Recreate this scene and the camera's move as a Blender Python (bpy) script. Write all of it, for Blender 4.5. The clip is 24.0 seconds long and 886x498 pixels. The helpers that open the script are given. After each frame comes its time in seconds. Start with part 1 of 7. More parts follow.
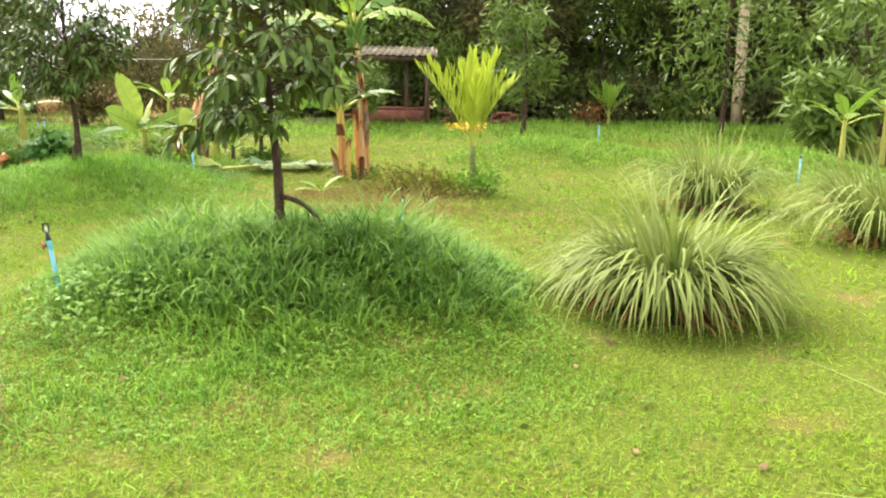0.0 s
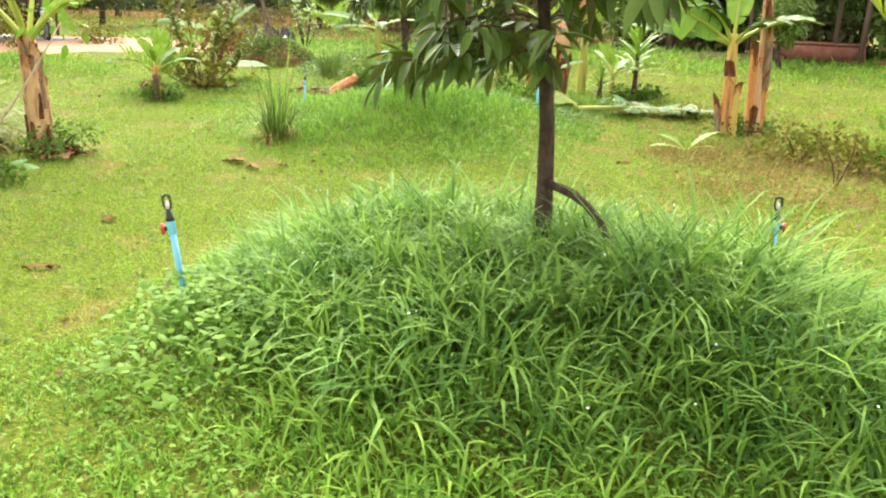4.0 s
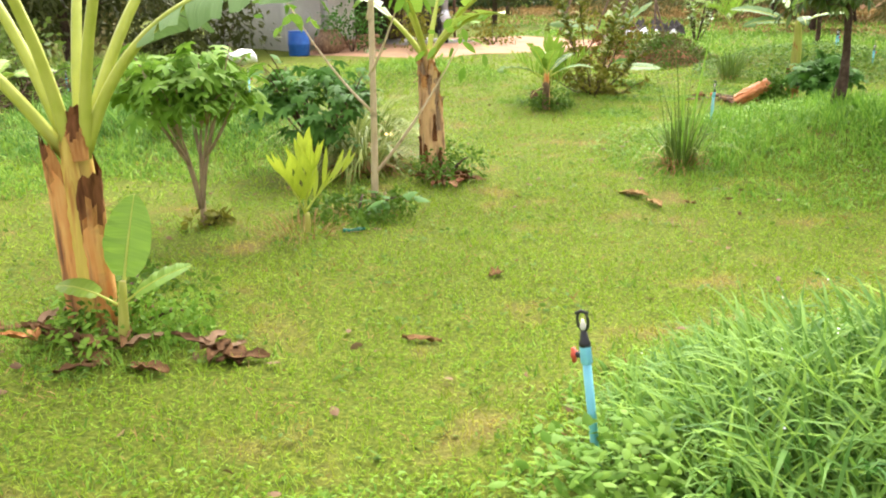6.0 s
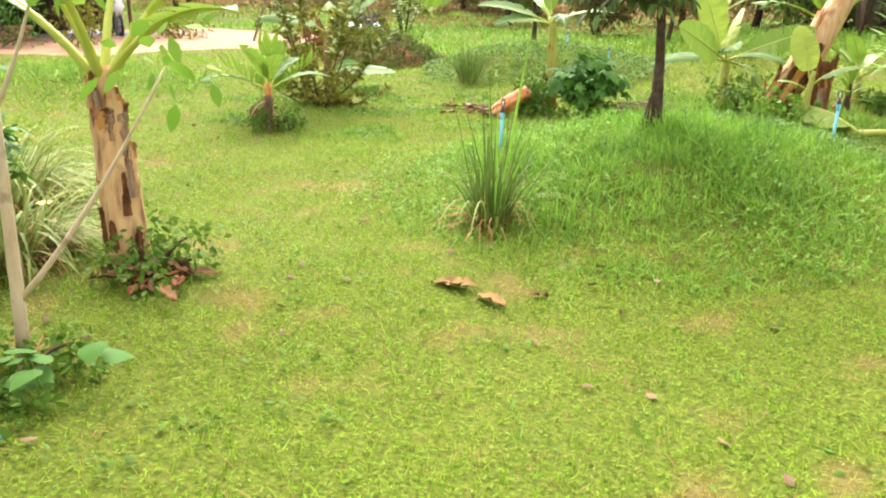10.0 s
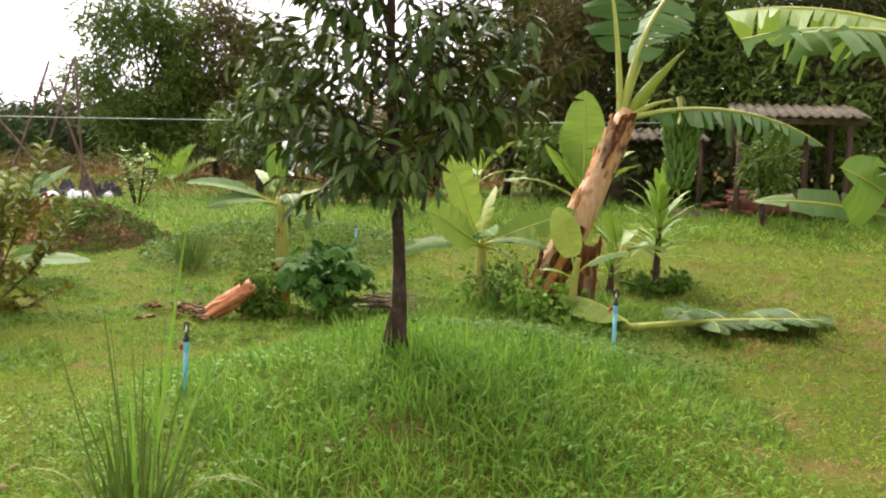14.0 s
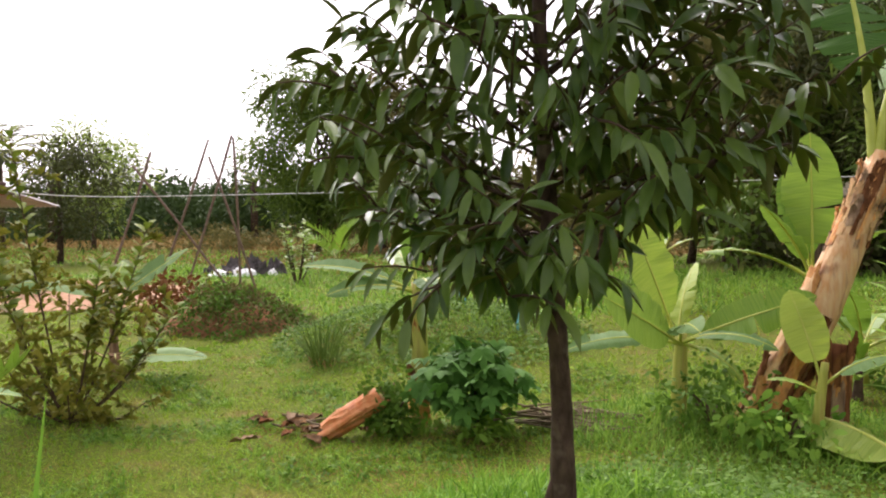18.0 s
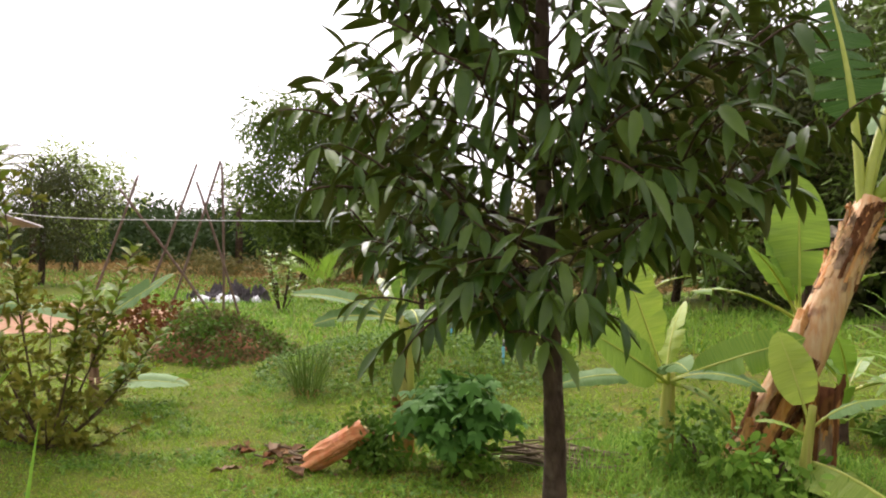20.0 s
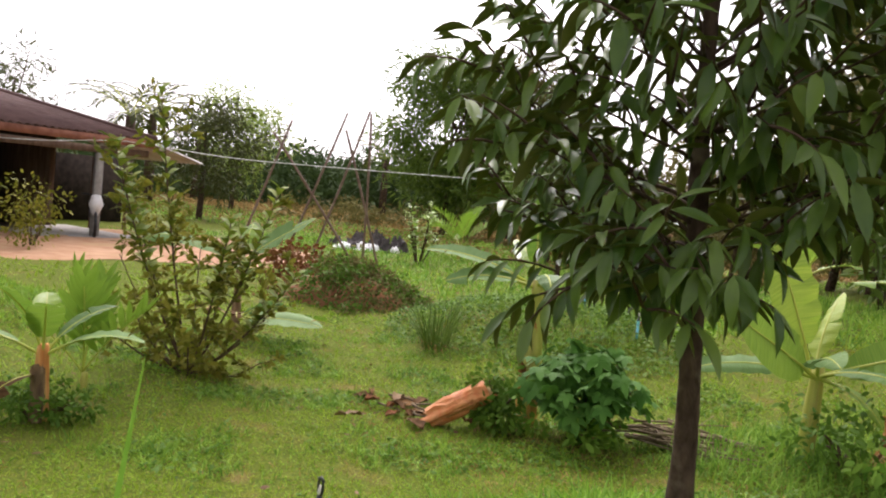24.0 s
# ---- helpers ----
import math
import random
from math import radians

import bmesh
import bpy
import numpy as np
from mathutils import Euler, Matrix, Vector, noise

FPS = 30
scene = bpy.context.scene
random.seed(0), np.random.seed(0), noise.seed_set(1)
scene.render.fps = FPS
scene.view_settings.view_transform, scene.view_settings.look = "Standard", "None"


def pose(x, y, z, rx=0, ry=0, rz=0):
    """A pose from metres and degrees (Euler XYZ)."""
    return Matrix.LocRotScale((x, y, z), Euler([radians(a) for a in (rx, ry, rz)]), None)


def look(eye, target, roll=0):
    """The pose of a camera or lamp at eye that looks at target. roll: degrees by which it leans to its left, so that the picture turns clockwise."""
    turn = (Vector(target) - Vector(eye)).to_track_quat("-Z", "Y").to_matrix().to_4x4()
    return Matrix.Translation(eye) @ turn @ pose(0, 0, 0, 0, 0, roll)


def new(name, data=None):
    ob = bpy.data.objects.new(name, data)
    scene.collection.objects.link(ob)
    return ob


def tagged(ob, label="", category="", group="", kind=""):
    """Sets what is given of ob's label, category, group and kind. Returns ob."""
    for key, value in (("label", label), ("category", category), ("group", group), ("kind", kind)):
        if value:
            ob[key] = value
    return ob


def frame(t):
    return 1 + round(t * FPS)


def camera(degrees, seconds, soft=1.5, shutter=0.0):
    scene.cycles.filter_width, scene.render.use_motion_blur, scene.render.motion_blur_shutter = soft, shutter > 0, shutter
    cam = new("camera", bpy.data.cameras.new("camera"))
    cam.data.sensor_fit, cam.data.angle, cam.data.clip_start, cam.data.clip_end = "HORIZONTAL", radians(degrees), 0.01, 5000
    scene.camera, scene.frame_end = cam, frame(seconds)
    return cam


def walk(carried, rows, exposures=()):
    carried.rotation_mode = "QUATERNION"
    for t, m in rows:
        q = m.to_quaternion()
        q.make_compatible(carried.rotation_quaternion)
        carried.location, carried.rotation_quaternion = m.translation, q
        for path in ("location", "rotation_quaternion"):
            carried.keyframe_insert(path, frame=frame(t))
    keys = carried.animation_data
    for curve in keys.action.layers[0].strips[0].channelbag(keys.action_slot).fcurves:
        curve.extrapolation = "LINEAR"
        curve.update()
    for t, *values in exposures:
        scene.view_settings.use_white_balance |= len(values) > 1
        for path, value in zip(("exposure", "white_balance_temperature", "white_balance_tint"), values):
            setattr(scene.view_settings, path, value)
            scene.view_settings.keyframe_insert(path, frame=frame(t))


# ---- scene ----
cam = camera(55.8, 24.0, soft=2.05)
PATH = [
    (0, (0.216, 0.222, 1.467), (0.238, 2.185, 1.083), 0.8),
    (0.5, (0.248, 0.607, 1.474), (0.272, 2.563, 1.059), 1.6),
    (1, (0.382, 0.929, 1.445), (0.207, 2.868, 0.987), 0.9),
    (1.5, (0.454, 1.208, 1.434), (0.247, 3.143, 0.973), 2.3),
    (3.5, (0.472, 2.57, 1.415), (-0.221, 4.361, 0.855), 1.9),
    (4, (0.243, 3.0, 1.362), (-0.605, 4.722, 0.801), 2.2),
    (4.5, (0.117, 3.212, 1.435), (-1.101, 4.665, 0.801), 0.2),
    (5, (0.006, 3.42, 1.471), (-1.404, 4.668, 0.798), 0.2),
    (5.5, (-0.298, 3.59, 1.456), (-1.758, 4.826, 0.872), 0.4),
    (6, (-0.699, 3.745, 1.484), (-2.2, 4.927, 0.892), -1.0),
    (6.5, (-0.983, 3.969, 1.475), (-2.573, 4.999, 0.834), -1.8),
    (7, (-1.281, 4.116, 1.462), (-2.833, 5.204, 0.824), -0.1),
    (7.5, (-1.622, 4.233, 1.464), (-3.125, 5.343, 0.751), -1.0),
    (8, (-1.867, 4.416, 1.432), (-3.398, 5.488, 0.718), -2.6),
    (8.5, (-2.129, 4.641, 1.467), (-3.63, 5.772, 0.782), -0.8),
    (9, (-2.405, 4.833, 1.434), (-3.691, 6.252, 0.857), -0.4),
    (9.5, (-2.618, 5.047, 1.445), (-3.666, 6.648, 0.867), -0.6),
    (10, (-2.765, 5.319, 1.45), (-3.732, 6.958, 0.834), 0.7),
    (10.5, (-2.9, 5.535, 1.466), (-3.716, 7.275, 0.914), 1.5),
    (12.5, (-3.129, 6.407, 1.54), (-3.759, 8.275, 1.203), 2.0),
    (13, (-3.22, 6.711, 1.543), (-3.646, 8.647, 1.281), 1.1),
    (13.5, (-3.222, 6.986, 1.506), (-3.632, 8.931, 1.287), 0.7),
    (14, (-3.212, 7.247, 1.545), (-3.722, 9.166, 1.305), 1.4),
    (14.5, (-3.32, 7.513, 1.501), (-3.824, 9.434, 1.269), 0.9),
    (15, (-3.43, 7.774, 1.512), (-4.132, 9.628, 1.249), -0.0),
    (15.5, (-3.399, 8.065, 1.524), (-4.291, 9.848, 1.365), 0.3),
    (16, (-3.482, 8.339, 1.516), (-4.283, 10.171, 1.474), -0.4),
    (16.5, (-3.642, 8.59, 1.525), (-4.356, 10.458, 1.474), -2.3),
    (17, (-3.654, 8.86, 1.518), (-4.467, 10.686, 1.456), -1.4),
    (17.5, (-3.701, 9.032, 1.545), (-4.587, 10.824, 1.467), -1.0),
    (19.5, (-3.808, 9.06, 1.535), (-4.702, 10.849, 1.488), 0.7),
    (20, (-3.797, 9.053, 1.547), (-4.665, 10.856, 1.542), 1.1),
    (20.5, (-3.778, 9.051, 1.568), (-4.602, 10.873, 1.609), 1.5),
    (21, (-3.761, 9.052, 1.584), (-4.597, 10.869, 1.603), 2.8),
    (21.5, (-3.693, 9.058, 1.588), (-4.615, 10.833, 1.571), 4.2),
    (22, (-3.631, 9.071, 1.586), (-4.602, 10.819, 1.543), 4.2),
    (22.5, (-3.62, 9.083, 1.582), (-4.618, 10.814, 1.507), 3.7),
    (23, (-3.629, 9.081, 1.582), (-4.651, 10.797, 1.486), 3.6),
    (23.5, (-3.671, 9.106, 1.572), (-4.741, 10.791, 1.448), 4.0),
    (24, (-3.85, 9.174, 1.543), (-4.996, 10.809, 1.426), 5.6),
]
LIGHTER = [(0, 2.24, 6500, 16), (1.5, 2.24, 6500, 16), (3.5, 2.33, 6500, 17), (5.3, 2.33, 6500, 17), (6.2, 2.13, 6500, 17), (9, 2.28, 6500, 18), (10.5, 2.28, 6500, 18), (12.5, 1.88, 6500, 20), (14, 1.46, 6500, 24), (15, 1.46, 6500, 24), (16, 1.28, 6500, 22), (19.5, 1.26, 6500, 22), (24, 1.2, 6500, 20)]
walk(cam, [(t, look(eye, target, roll)) for t, eye, target, roll in PATH], LIGHTER)

# ---- light ----
world = bpy.data.worlds.new("world")
scene.world = world
world.use_nodes = True
wn, wl = world.node_tree.nodes, world.node_tree.links
sky = wn.new("ShaderNodeTexSky")
sky.sky_type, sky.sun_disc = "NISHITA", False
sky.sun_elevation, sky.sun_rotation = radians(48), radians(-40)
sky.air_density, sky.dust_density, sky.ozone_density = 1.0, 4.0, 1.0
grey = wn.new("ShaderNodeHueSaturation")
grey.inputs["Saturation"].default_value = 0.12
wl.new(sky.outputs[0], grey.inputs["Color"])
wl.new(grey.outputs[0], wn["Background"].inputs["Color"])
wn["Background"].inputs["Strength"].default_value = 0.138
sun = new("sun", bpy.data.lights.new("sun", "SUN"))
sun.data.energy, sun.data.angle, sun.data.color = 1.3, radians(55), (1.0, 0.95, 0.86)
sun.matrix_world = look((0, 0, 30), (0.64 * 20, -0.77 * 20, 30 - 22))

# ---- materials ----


def rgba(c):
    return (c[0], c[1], c[2], 1.0)


def material(name, c1, c2, scale=6.0, rough=0.6, trans=0.0, rnd="", patch=None, patch_scale=0.5, bump=0.0, metal=0.0, spec=0.4, stretch=None, detail=4.0, streak=None, veins=False):
    """A surface whose colour wanders from c1 to c2 by grain and by piece; patch: a third colour in large patches; trans: light let through."""
    m = bpy.data.materials.new(name)
    m.use_nodes = True
    n, l = m.node_tree.nodes, m.node_tree.links
    p = n["Principled BSDF"]
    p.inputs["Roughness"].default_value = rough
    p.inputs["Metallic"].default_value = metal
    p.inputs["Specular IOR Level"].default_value = spec * (0.6 if trans else 1.0)
    coord = n.new("ShaderNodeTexCoord")
    source = coord.outputs["UV" if veins else "Object"]
    if stretch:
        mp = n.new("ShaderNodeMapping")
        mp.inputs["Scale"].default_value = stretch
        l.new(source, mp.inputs["Vector"])
        source = mp.outputs[0]
    tex = n.new("ShaderNodeTexNoise")
    tex.inputs["Scale"].default_value, tex.inputs["Detail"].default_value = scale, detail
    l.new(source, tex.inputs["Vector"])
    ramp = n.new("ShaderNodeMapRange")
    ramp.inputs["From Min"].default_value, ramp.inputs["From Max"].default_value = 0.3, 0.7
    l.new(tex.outputs["Fac"], ramp.inputs["Value"])
    fac = ramp.outputs[0]
    if rnd:
        node = n.new("ShaderNodeNewGeometry" if rnd == "island" else "ShaderNodeObjectInfo")
        mixv = n.new("ShaderNodeMix")
        mixv.inputs["Factor"].default_value = 0.6
        l.new(fac, mixv.inputs["A"])
        l.new(node.outputs["Random Per Island" if rnd == "island" else "Random"], mixv.inputs["B"])
        fac = mixv.outputs[0]
    mix = n.new("ShaderNodeMix")
    mix.data_type = "RGBA"
    mix.inputs["A"].default_value, mix.inputs["B"].default_value = rgba(c1), rgba(c2)
    l.new(fac, mix.inputs["Factor"])
    col = mix.outputs["Result"]
    for extra, sc, lo, hi in ((patch, patch_scale, 0.57, 0.72), (streak, scale * 0.6, 0.55, 0.75)):
        if extra:
            t2 = n.new("ShaderNodeTexNoise")
            t2.inputs["Scale"].default_value, t2.inputs["Detail"].default_value = sc, 5.0
            l.new(source if extra is streak else coord.outputs["Object"], t2.inputs["Vector"])
            r2 = n.new("ShaderNodeMapRange")
            r2.inputs["From Min"].default_value, r2.inputs["From Max"].default_value = lo, hi
            l.new(t2.outputs["Fac"], r2.inputs["Value"])
            m2 = n.new("ShaderNodeMix")
            m2.data_type = "RGBA"
            m2.inputs["B"].default_value = rgba(extra)
            l.new(r2.outputs[0], m2.inputs["Factor"])
            l.new(col, m2.inputs["A"])
            col = m2.outputs["Result"]
    l.new(col, p.inputs["Base Color"])
    if bump:
        b = n.new("ShaderNodeBump")
        b.inputs["Strength"].default_value, b.inputs["Distance"].default_value = bump, 0.02
        l.new(tex.outputs["Fac"], b.inputs["Height"])
        l.new(b.outputs[0], p.inputs["Normal"])
    if trans:
        t = n.new("ShaderNodeBsdfTranslucent")
        l.new(col, t.inputs["Color"])
        ms = n.new("ShaderNodeMixShader")
        ms.inputs[0].default_value = trans
        l.new(p.outputs[0], ms.inputs[1])
        l.new(t.outputs[0], ms.inputs[2])
        l.new(ms.outputs[0], n["Material Output"].inputs["Surface"])
    return m


M_SOIL = material("lawn_soil", (0.045, 0.07, 0.010), (0.15, 0.18, 0.023), 45, 0.95, patch=(0.16, 0.125, 0.04), patch_scale=1.9, bump=0.9, spec=0.05, detail=6.0)
M_LAWN = material("lawn_blades", (0.125, 0.235, 0.014), (0.31, 0.43, 0.035), 1.3, 0.65, 0.3, "island", patch=(0.40, 0.32, 0.07), patch_scale=1.9, spec=0.12)
M_CLOVER = material("lawn_leaves", (0.14, 0.262, 0.018), (0.235, 0.375, 0.036), 1.0, 0.7, 0.3, "island", patch=(0.34, 0.30, 0.06), patch_scale=1.9, spec=0.06)
M_TALL = material("tall_grass", (0.05, 0.15, 0.017), (0.31, 0.49, 0.068), 4.0, 0.6, 0.3, "island", spec=0.12)
M_TALL2 = material("bright_tall_grass", (0.05, 0.165, 0.016), (0.30, 0.51, 0.06), 4.0, 0.55, 0.3, "island", spec=0.2)
M_RANK = material("rank_blue_grass", (0.03, 0.115, 0.018), (0.26, 0.44, 0.08), 4.0, 0.58, 0.3, "island", spec=0.16)
M_WEED = material("weed_leaves", (0.09, 0.215, 0.02), (0.25, 0.41, 0.055), 2, 0.55, 0.35, "island", spec=0.2)
M_CREEP = material("creeper_leaves", (0.05, 0.115, 0.014), (0.135, 0.24, 0.03), 2, 0.6, 0.25, "island", spec=0.15)
M_STRAW = material("straw", (0.38, 0.26, 0.10), (0.24, 0.14, 0.05), 5, 0.8, 0.15, "island", spec=0.15)
M_LITTER = material("dead_leaf", (0.11, 0.06, 0.03), (0.24, 0.15, 0.075), 14, 0.75, 0.0, "island", bump=0.3, spec=0.2)
M_DRY = material("dry_banana_leaf", (0.06, 0.032, 0.016), (0.22, 0.12, 0.05), 9, 0.85, 0.0, "object", bump=0.5, spec=0.05, stretch=(1, 6, 6))
M_LEMON = material("lemongrass_blade", (0.075, 0.135, 0.018), (0.35, 0.40, 0.11), 3, 0.55, 0.25, "island", spec=0.2)
M_LEMON_DRY = material("lemongrass_dry", (0.22, 0.085, 0.03), (0.42, 0.24, 0.09), 5, 0.7, 0.1, "island", spec=0.2)
M_DURIAN = material("durian_leaf_top", (0.042, 0.10, 0.016), (0.185, 0.28, 0.044), 9, 0.30, 0.24, "object", spec=0.6)
M_DURIAN_B = material("durian_leaf_under", (0.085, 0.105, 0.026), (0.19, 0.185, 0.05), 9, 0.45, 0.25, "object", spec=0.35)
M_DURIAN_J = material("durian_leaf_joined", (0.042, 0.10, 0.016), (0.185, 0.28, 0.044), 9, 0.30, 0.24, "island", spec=0.6)
M_DURIAN2 = material("durian_leaf_light", (0.04, 0.085, 0.013), (0.20, 0.30, 0.045), 9, 0.36, 0.22, "object", spec=0.45)
M_DURIAN2_B = material("durian_leaf_light_under", (0.12, 0.13, 0.035), (0.24, 0.24, 0.07), 9, 0.5, 0.25, "object", spec=0.25)
M_DURIAN2_J = material("durian_leaf_light_joined", (0.04, 0.085, 0.013), (0.20, 0.30, 0.045), 9, 0.36, 0.22, "island", spec=0.45)
M_YOUNG = material("young_leaf", (0.20, 0.34, 0.05), (0.30, 0.42, 0.08), 6, 0.45, 0.3, "island", spec=0.4)
M_BARK = material("durian_bark", (0.035, 0.022, 0.015), (0.11, 0.072, 0.05), 26, 0.9, bump=1.0, spec=0.1, stretch=(1, 1, 0.5), patch=(0.15, 0.115, 0.085), patch_scale=11)
M_PALEBARK = material("pale_bark", (0.48, 0.36, 0.22), (0.64, 0.50, 0.34), 20, 0.85, bump=0.5, spec=0.15, stretch=(1, 1, 0.4), patch=(0.34, 0.27, 0.15), patch_scale=12)
M_STEM = material("banana_stem", (0.53, 0.39, 0.07), (0.66, 0.46, 0.11), 7, 0.5, bump=0.2, stretch=(5, 5, 0.5), streak=(0.40, 0.13, 0.035), spec=0.35)
M_STEM_G = material("banana_green_stem", (0.36, 0.38, 0.065), (0.50, 0.47, 0.115), 7, 0.45, 0.1, bump=0.15, stretch=(5, 5, 0.4), streak=(0.38, 0.26, 0.10), spec=0.35)
M_SHEATH = material("banana_sheath", (0.56, 0.19, 0.05), (0.68, 0.39, 0.13), 6, 0.65, bump=0.4, stretch=(6, 6, 0.5), streak=(0.12, 0.055, 0.035), patch=(0.10, 0.05, 0.035), patch_scale=4, spec=0.25)
M_SHEATH_D = material("banana_old_sheath", (0.14, 0.075, 0.045), (0.40, 0.27, 0.16), 5, 0.8, bump=0.6, stretch=(6, 6, 0.7), streak=(0.07, 0.04, 0.03), spec=0.15)
M_PEEL = material("banana_peeled_stem", (0.66, 0.47, 0.26), (0.55, 0.27, 0.10), 5, 0.6, bump=0.6, stretch=(6, 6, 0.6), streak=(0.24, 0.10, 0.05), spec=0.25)
M_LOG = material("cut_banana_stem", (0.58, 0.17, 0.055), (0.64, 0.30, 0.12), 6, 0.6, bump=0.4, stretch=(3, 3, 3), streak=(0.36, 0.11, 0.05), spec=0.25)
M_TUSS = material("tussock_blade", (0.05, 0.10, 0.015), (0.15, 0.22, 0.04), 3, 0.55, 0.25, "island", spec=0.25)
M_BROWNING = material("browning_sheath", (0.34, 0.13, 0.04), (0.52, 0.27, 0.09), 9, 0.75, bump=0.5, stretch=(6, 6, 1.0), streak=(0.14, 0.06, 0.025), spec=0.1)
M_TIP = material("withered_sheath_tip", (0.075, 0.030, 0.013), (0.23, 0.095, 0.04), 8, 0.85, bump=0.6, stretch=(4, 4, 0.8), spec=0.05)
M_MOTTLE = material("mottled_banana_stem", (0.66, 0.43, 0.20), (0.45, 0.23, 0.10), 5, 0.7, bump=0.6, stretch=(5, 5, 0.8), streak=(0.10, 0.055, 0.035), patch=(0.09, 0.05, 0.035), patch_scale=5, spec=0.2)
M_BLEAF = material("banana_leaf", (0.10, 0.215, 0.02), (0.30, 0.425, 0.062), 1, 0.4, 0.3, "object", stretch=(75, 3, 1), spec=0.45, veins=True, bump=0.35)
M_BLEAF_Y = material("banana_leaf_yellow", (0.18, 0.30, 0.03), (0.45, 0.53, 0.085), 1, 0.42, 0.32, "object", stretch=(75, 3, 1), spec=0.4, veins=True, bump=0.3)
M_BLEAF_S = material("banana_leaf_sucker", (0.11, 0.24, 0.026), (0.27, 0.42, 0.06), 1, 0.4, 0.25, "object", stretch=(75, 3, 1), spec=0.4, veins=True, bump=0.3)
M_BLEAF_D = material("banana_leaf_dark", (0.03, 0.085, 0.013), (0.09, 0.18, 0.03), 1, 0.5, 0.12, "object", stretch=(75, 3, 1), spec=0.3, veins=True, bump=0.5)
M_BLEAF_P = material("banana_leaf_pale", (0.11, 0.205, 0.06), (0.19, 0.30, 0.105), 1, 0.55, 0.25, "object", stretch=(75, 3, 1), spec=0.15, veins=True, bump=0.4)
M_MIDRIB = material("banana_midrib", (0.36, 0.41, 0.05), (0.47, 0.50, 0.095), 8, 0.45, spec=0.4)
M_FRUIT = material("green_banana", (0.10, 0.21, 0.035), (0.17, 0.29, 0.06), 8, 0.45, 0.0, "object", spec=0.4)
M_PALMSTEM = material("palm_stem", (0.09, 0.15, 0.03), (0.22, 0.24, 0.06), 9, 0.6, bump=0.3, stretch=(1, 1, 4), spec=0.2, patch=(0.16, 0.09, 0.05), patch_scale=9)
M_ARECA = material("areca_leaf", (0.20, 0.34, 0.022), (0.56, 0.60, 0.06), 5, 0.45, 0.32, "island", spec=0.35)
M_PALM = material("palm_leaf", (0.16, 0.30, 0.03), (0.26, 0.40, 0.05), 5, 0.45, 0.3, "island", spec=0.4)
M_CASS = material("shrub_leaf", (0.10, 0.23, 0.02), (0.22, 0.37, 0.045), 4, 0.6, 0.25, "island", spec=0.15)
M_CASS_D = material("dark_shrub_leaf", (0.045, 0.13, 0.02), (0.11, 0.245, 0.042), 4, 0.6, 0.2, "island", spec=0.15)
M_GUAVA = material("bush_leaf", (0.085, 0.11, 0.014), (0.26, 0.235, 0.035), 4, 0.6, 0.25, "island", spec=0.12)
M_TWIG = material("twig", (0.055, 0.033, 0.022), (0.125, 0.08, 0.055), 20, 0.85, bump=0.3, spec=0.1)
M_BROWNBARK = material("brown_bark", (0.19, 0.13, 0.08), (0.36, 0.265, 0.17), 20, 0.85, bump=0.4, spec=0.15, stretch=(1, 1, 0.4))
M_STICK = material("dry_stick", (0.10, 0.075, 0.045), (0.25, 0.19, 0.12), 12, 0.85, 0.0, "island", bump=0.3, spec=0.15)
M_TREE = material("tree_leaf", (0.068, 0.125, 0.02), (0.175, 0.25, 0.04), 0.6, 0.55, 0.2, "island", spec=0.3)
M_TREE_D = material("dark_tree_leaf", (0.045, 0.056, 0.017), (0.10, 0.112, 0.03), 0.6, 0.55, 0.15, "island", spec=0.2)
M_TREE_B = material("grey_tree_leaf", (0.10, 0.092, 0.028), (0.185, 0.16, 0.058), 0.6, 0.7, 0.2, "island", spec=0.08)
M_TREE_L = material("light_tree_leaf", (0.15, 0.22, 0.036), (0.31, 0.41, 0.075), 0.6, 0.55, 0.25, "island", spec=0.2)
M_SHOOT = material("bush_shoot_leaf", (0.08, 0.135, 0.016), (0.22, 0.26, 0.035), 4, 0.55, 0.3, "island", spec=0.12)
M_FAR = material("far_leaf", (0.032, 0.058, 0.02), (0.075, 0.115, 0.035), 0.2, 0.7, 0.1, "island", spec=0.1)
M_REDLEAF = material("red_leaf", (0.12, 0.042, 0.016), (0.22, 0.11, 0.032), 3, 0.75, 0.1, "island", spec=0.1)
M_EARTH = material("bare_earth", (0.30, 0.16, 0.09), (0.42, 0.26, 0.16), 3, 0.95, bump=0.5, spec=0.1, patch=(0.36, 0.26, 0.13), patch_scale=0.6)
M_HEAP = material("heap_earth", (0.22, 0.09, 0.045), (0.34, 0.16, 0.08), 6, 0.95, bump=0.8, spec=0.1)
M_PIPE = material("blue_pipe", (0.15, 0.50, 0.62), (0.22, 0.58, 0.68), 12, 0.4, spec=0.45)
M_BLACK = material("black_plastic", (0.012, 0.012, 0.013), (0.03, 0.03, 0.03), 30, 0.45, spec=0.4)
M_RED = material("red_plastic", (0.55, 0.055, 0.03), (0.65, 0.11, 0.06), 20, 0.45, spec=0.4)
M_WHITE = material("white_plastic", (0.62, 0.58, 0.50), (0.74, 0.70, 0.64), 20, 0.5, spec=0.4)
M_SHEET = material("old_roof_sheet", (0.11, 0.096, 0.064), (0.20, 0.175, 0.115), 4, 0.85, bump=0.2, spec=0.1, patch=(0.08, 0.064, 0.045), patch_scale=2)
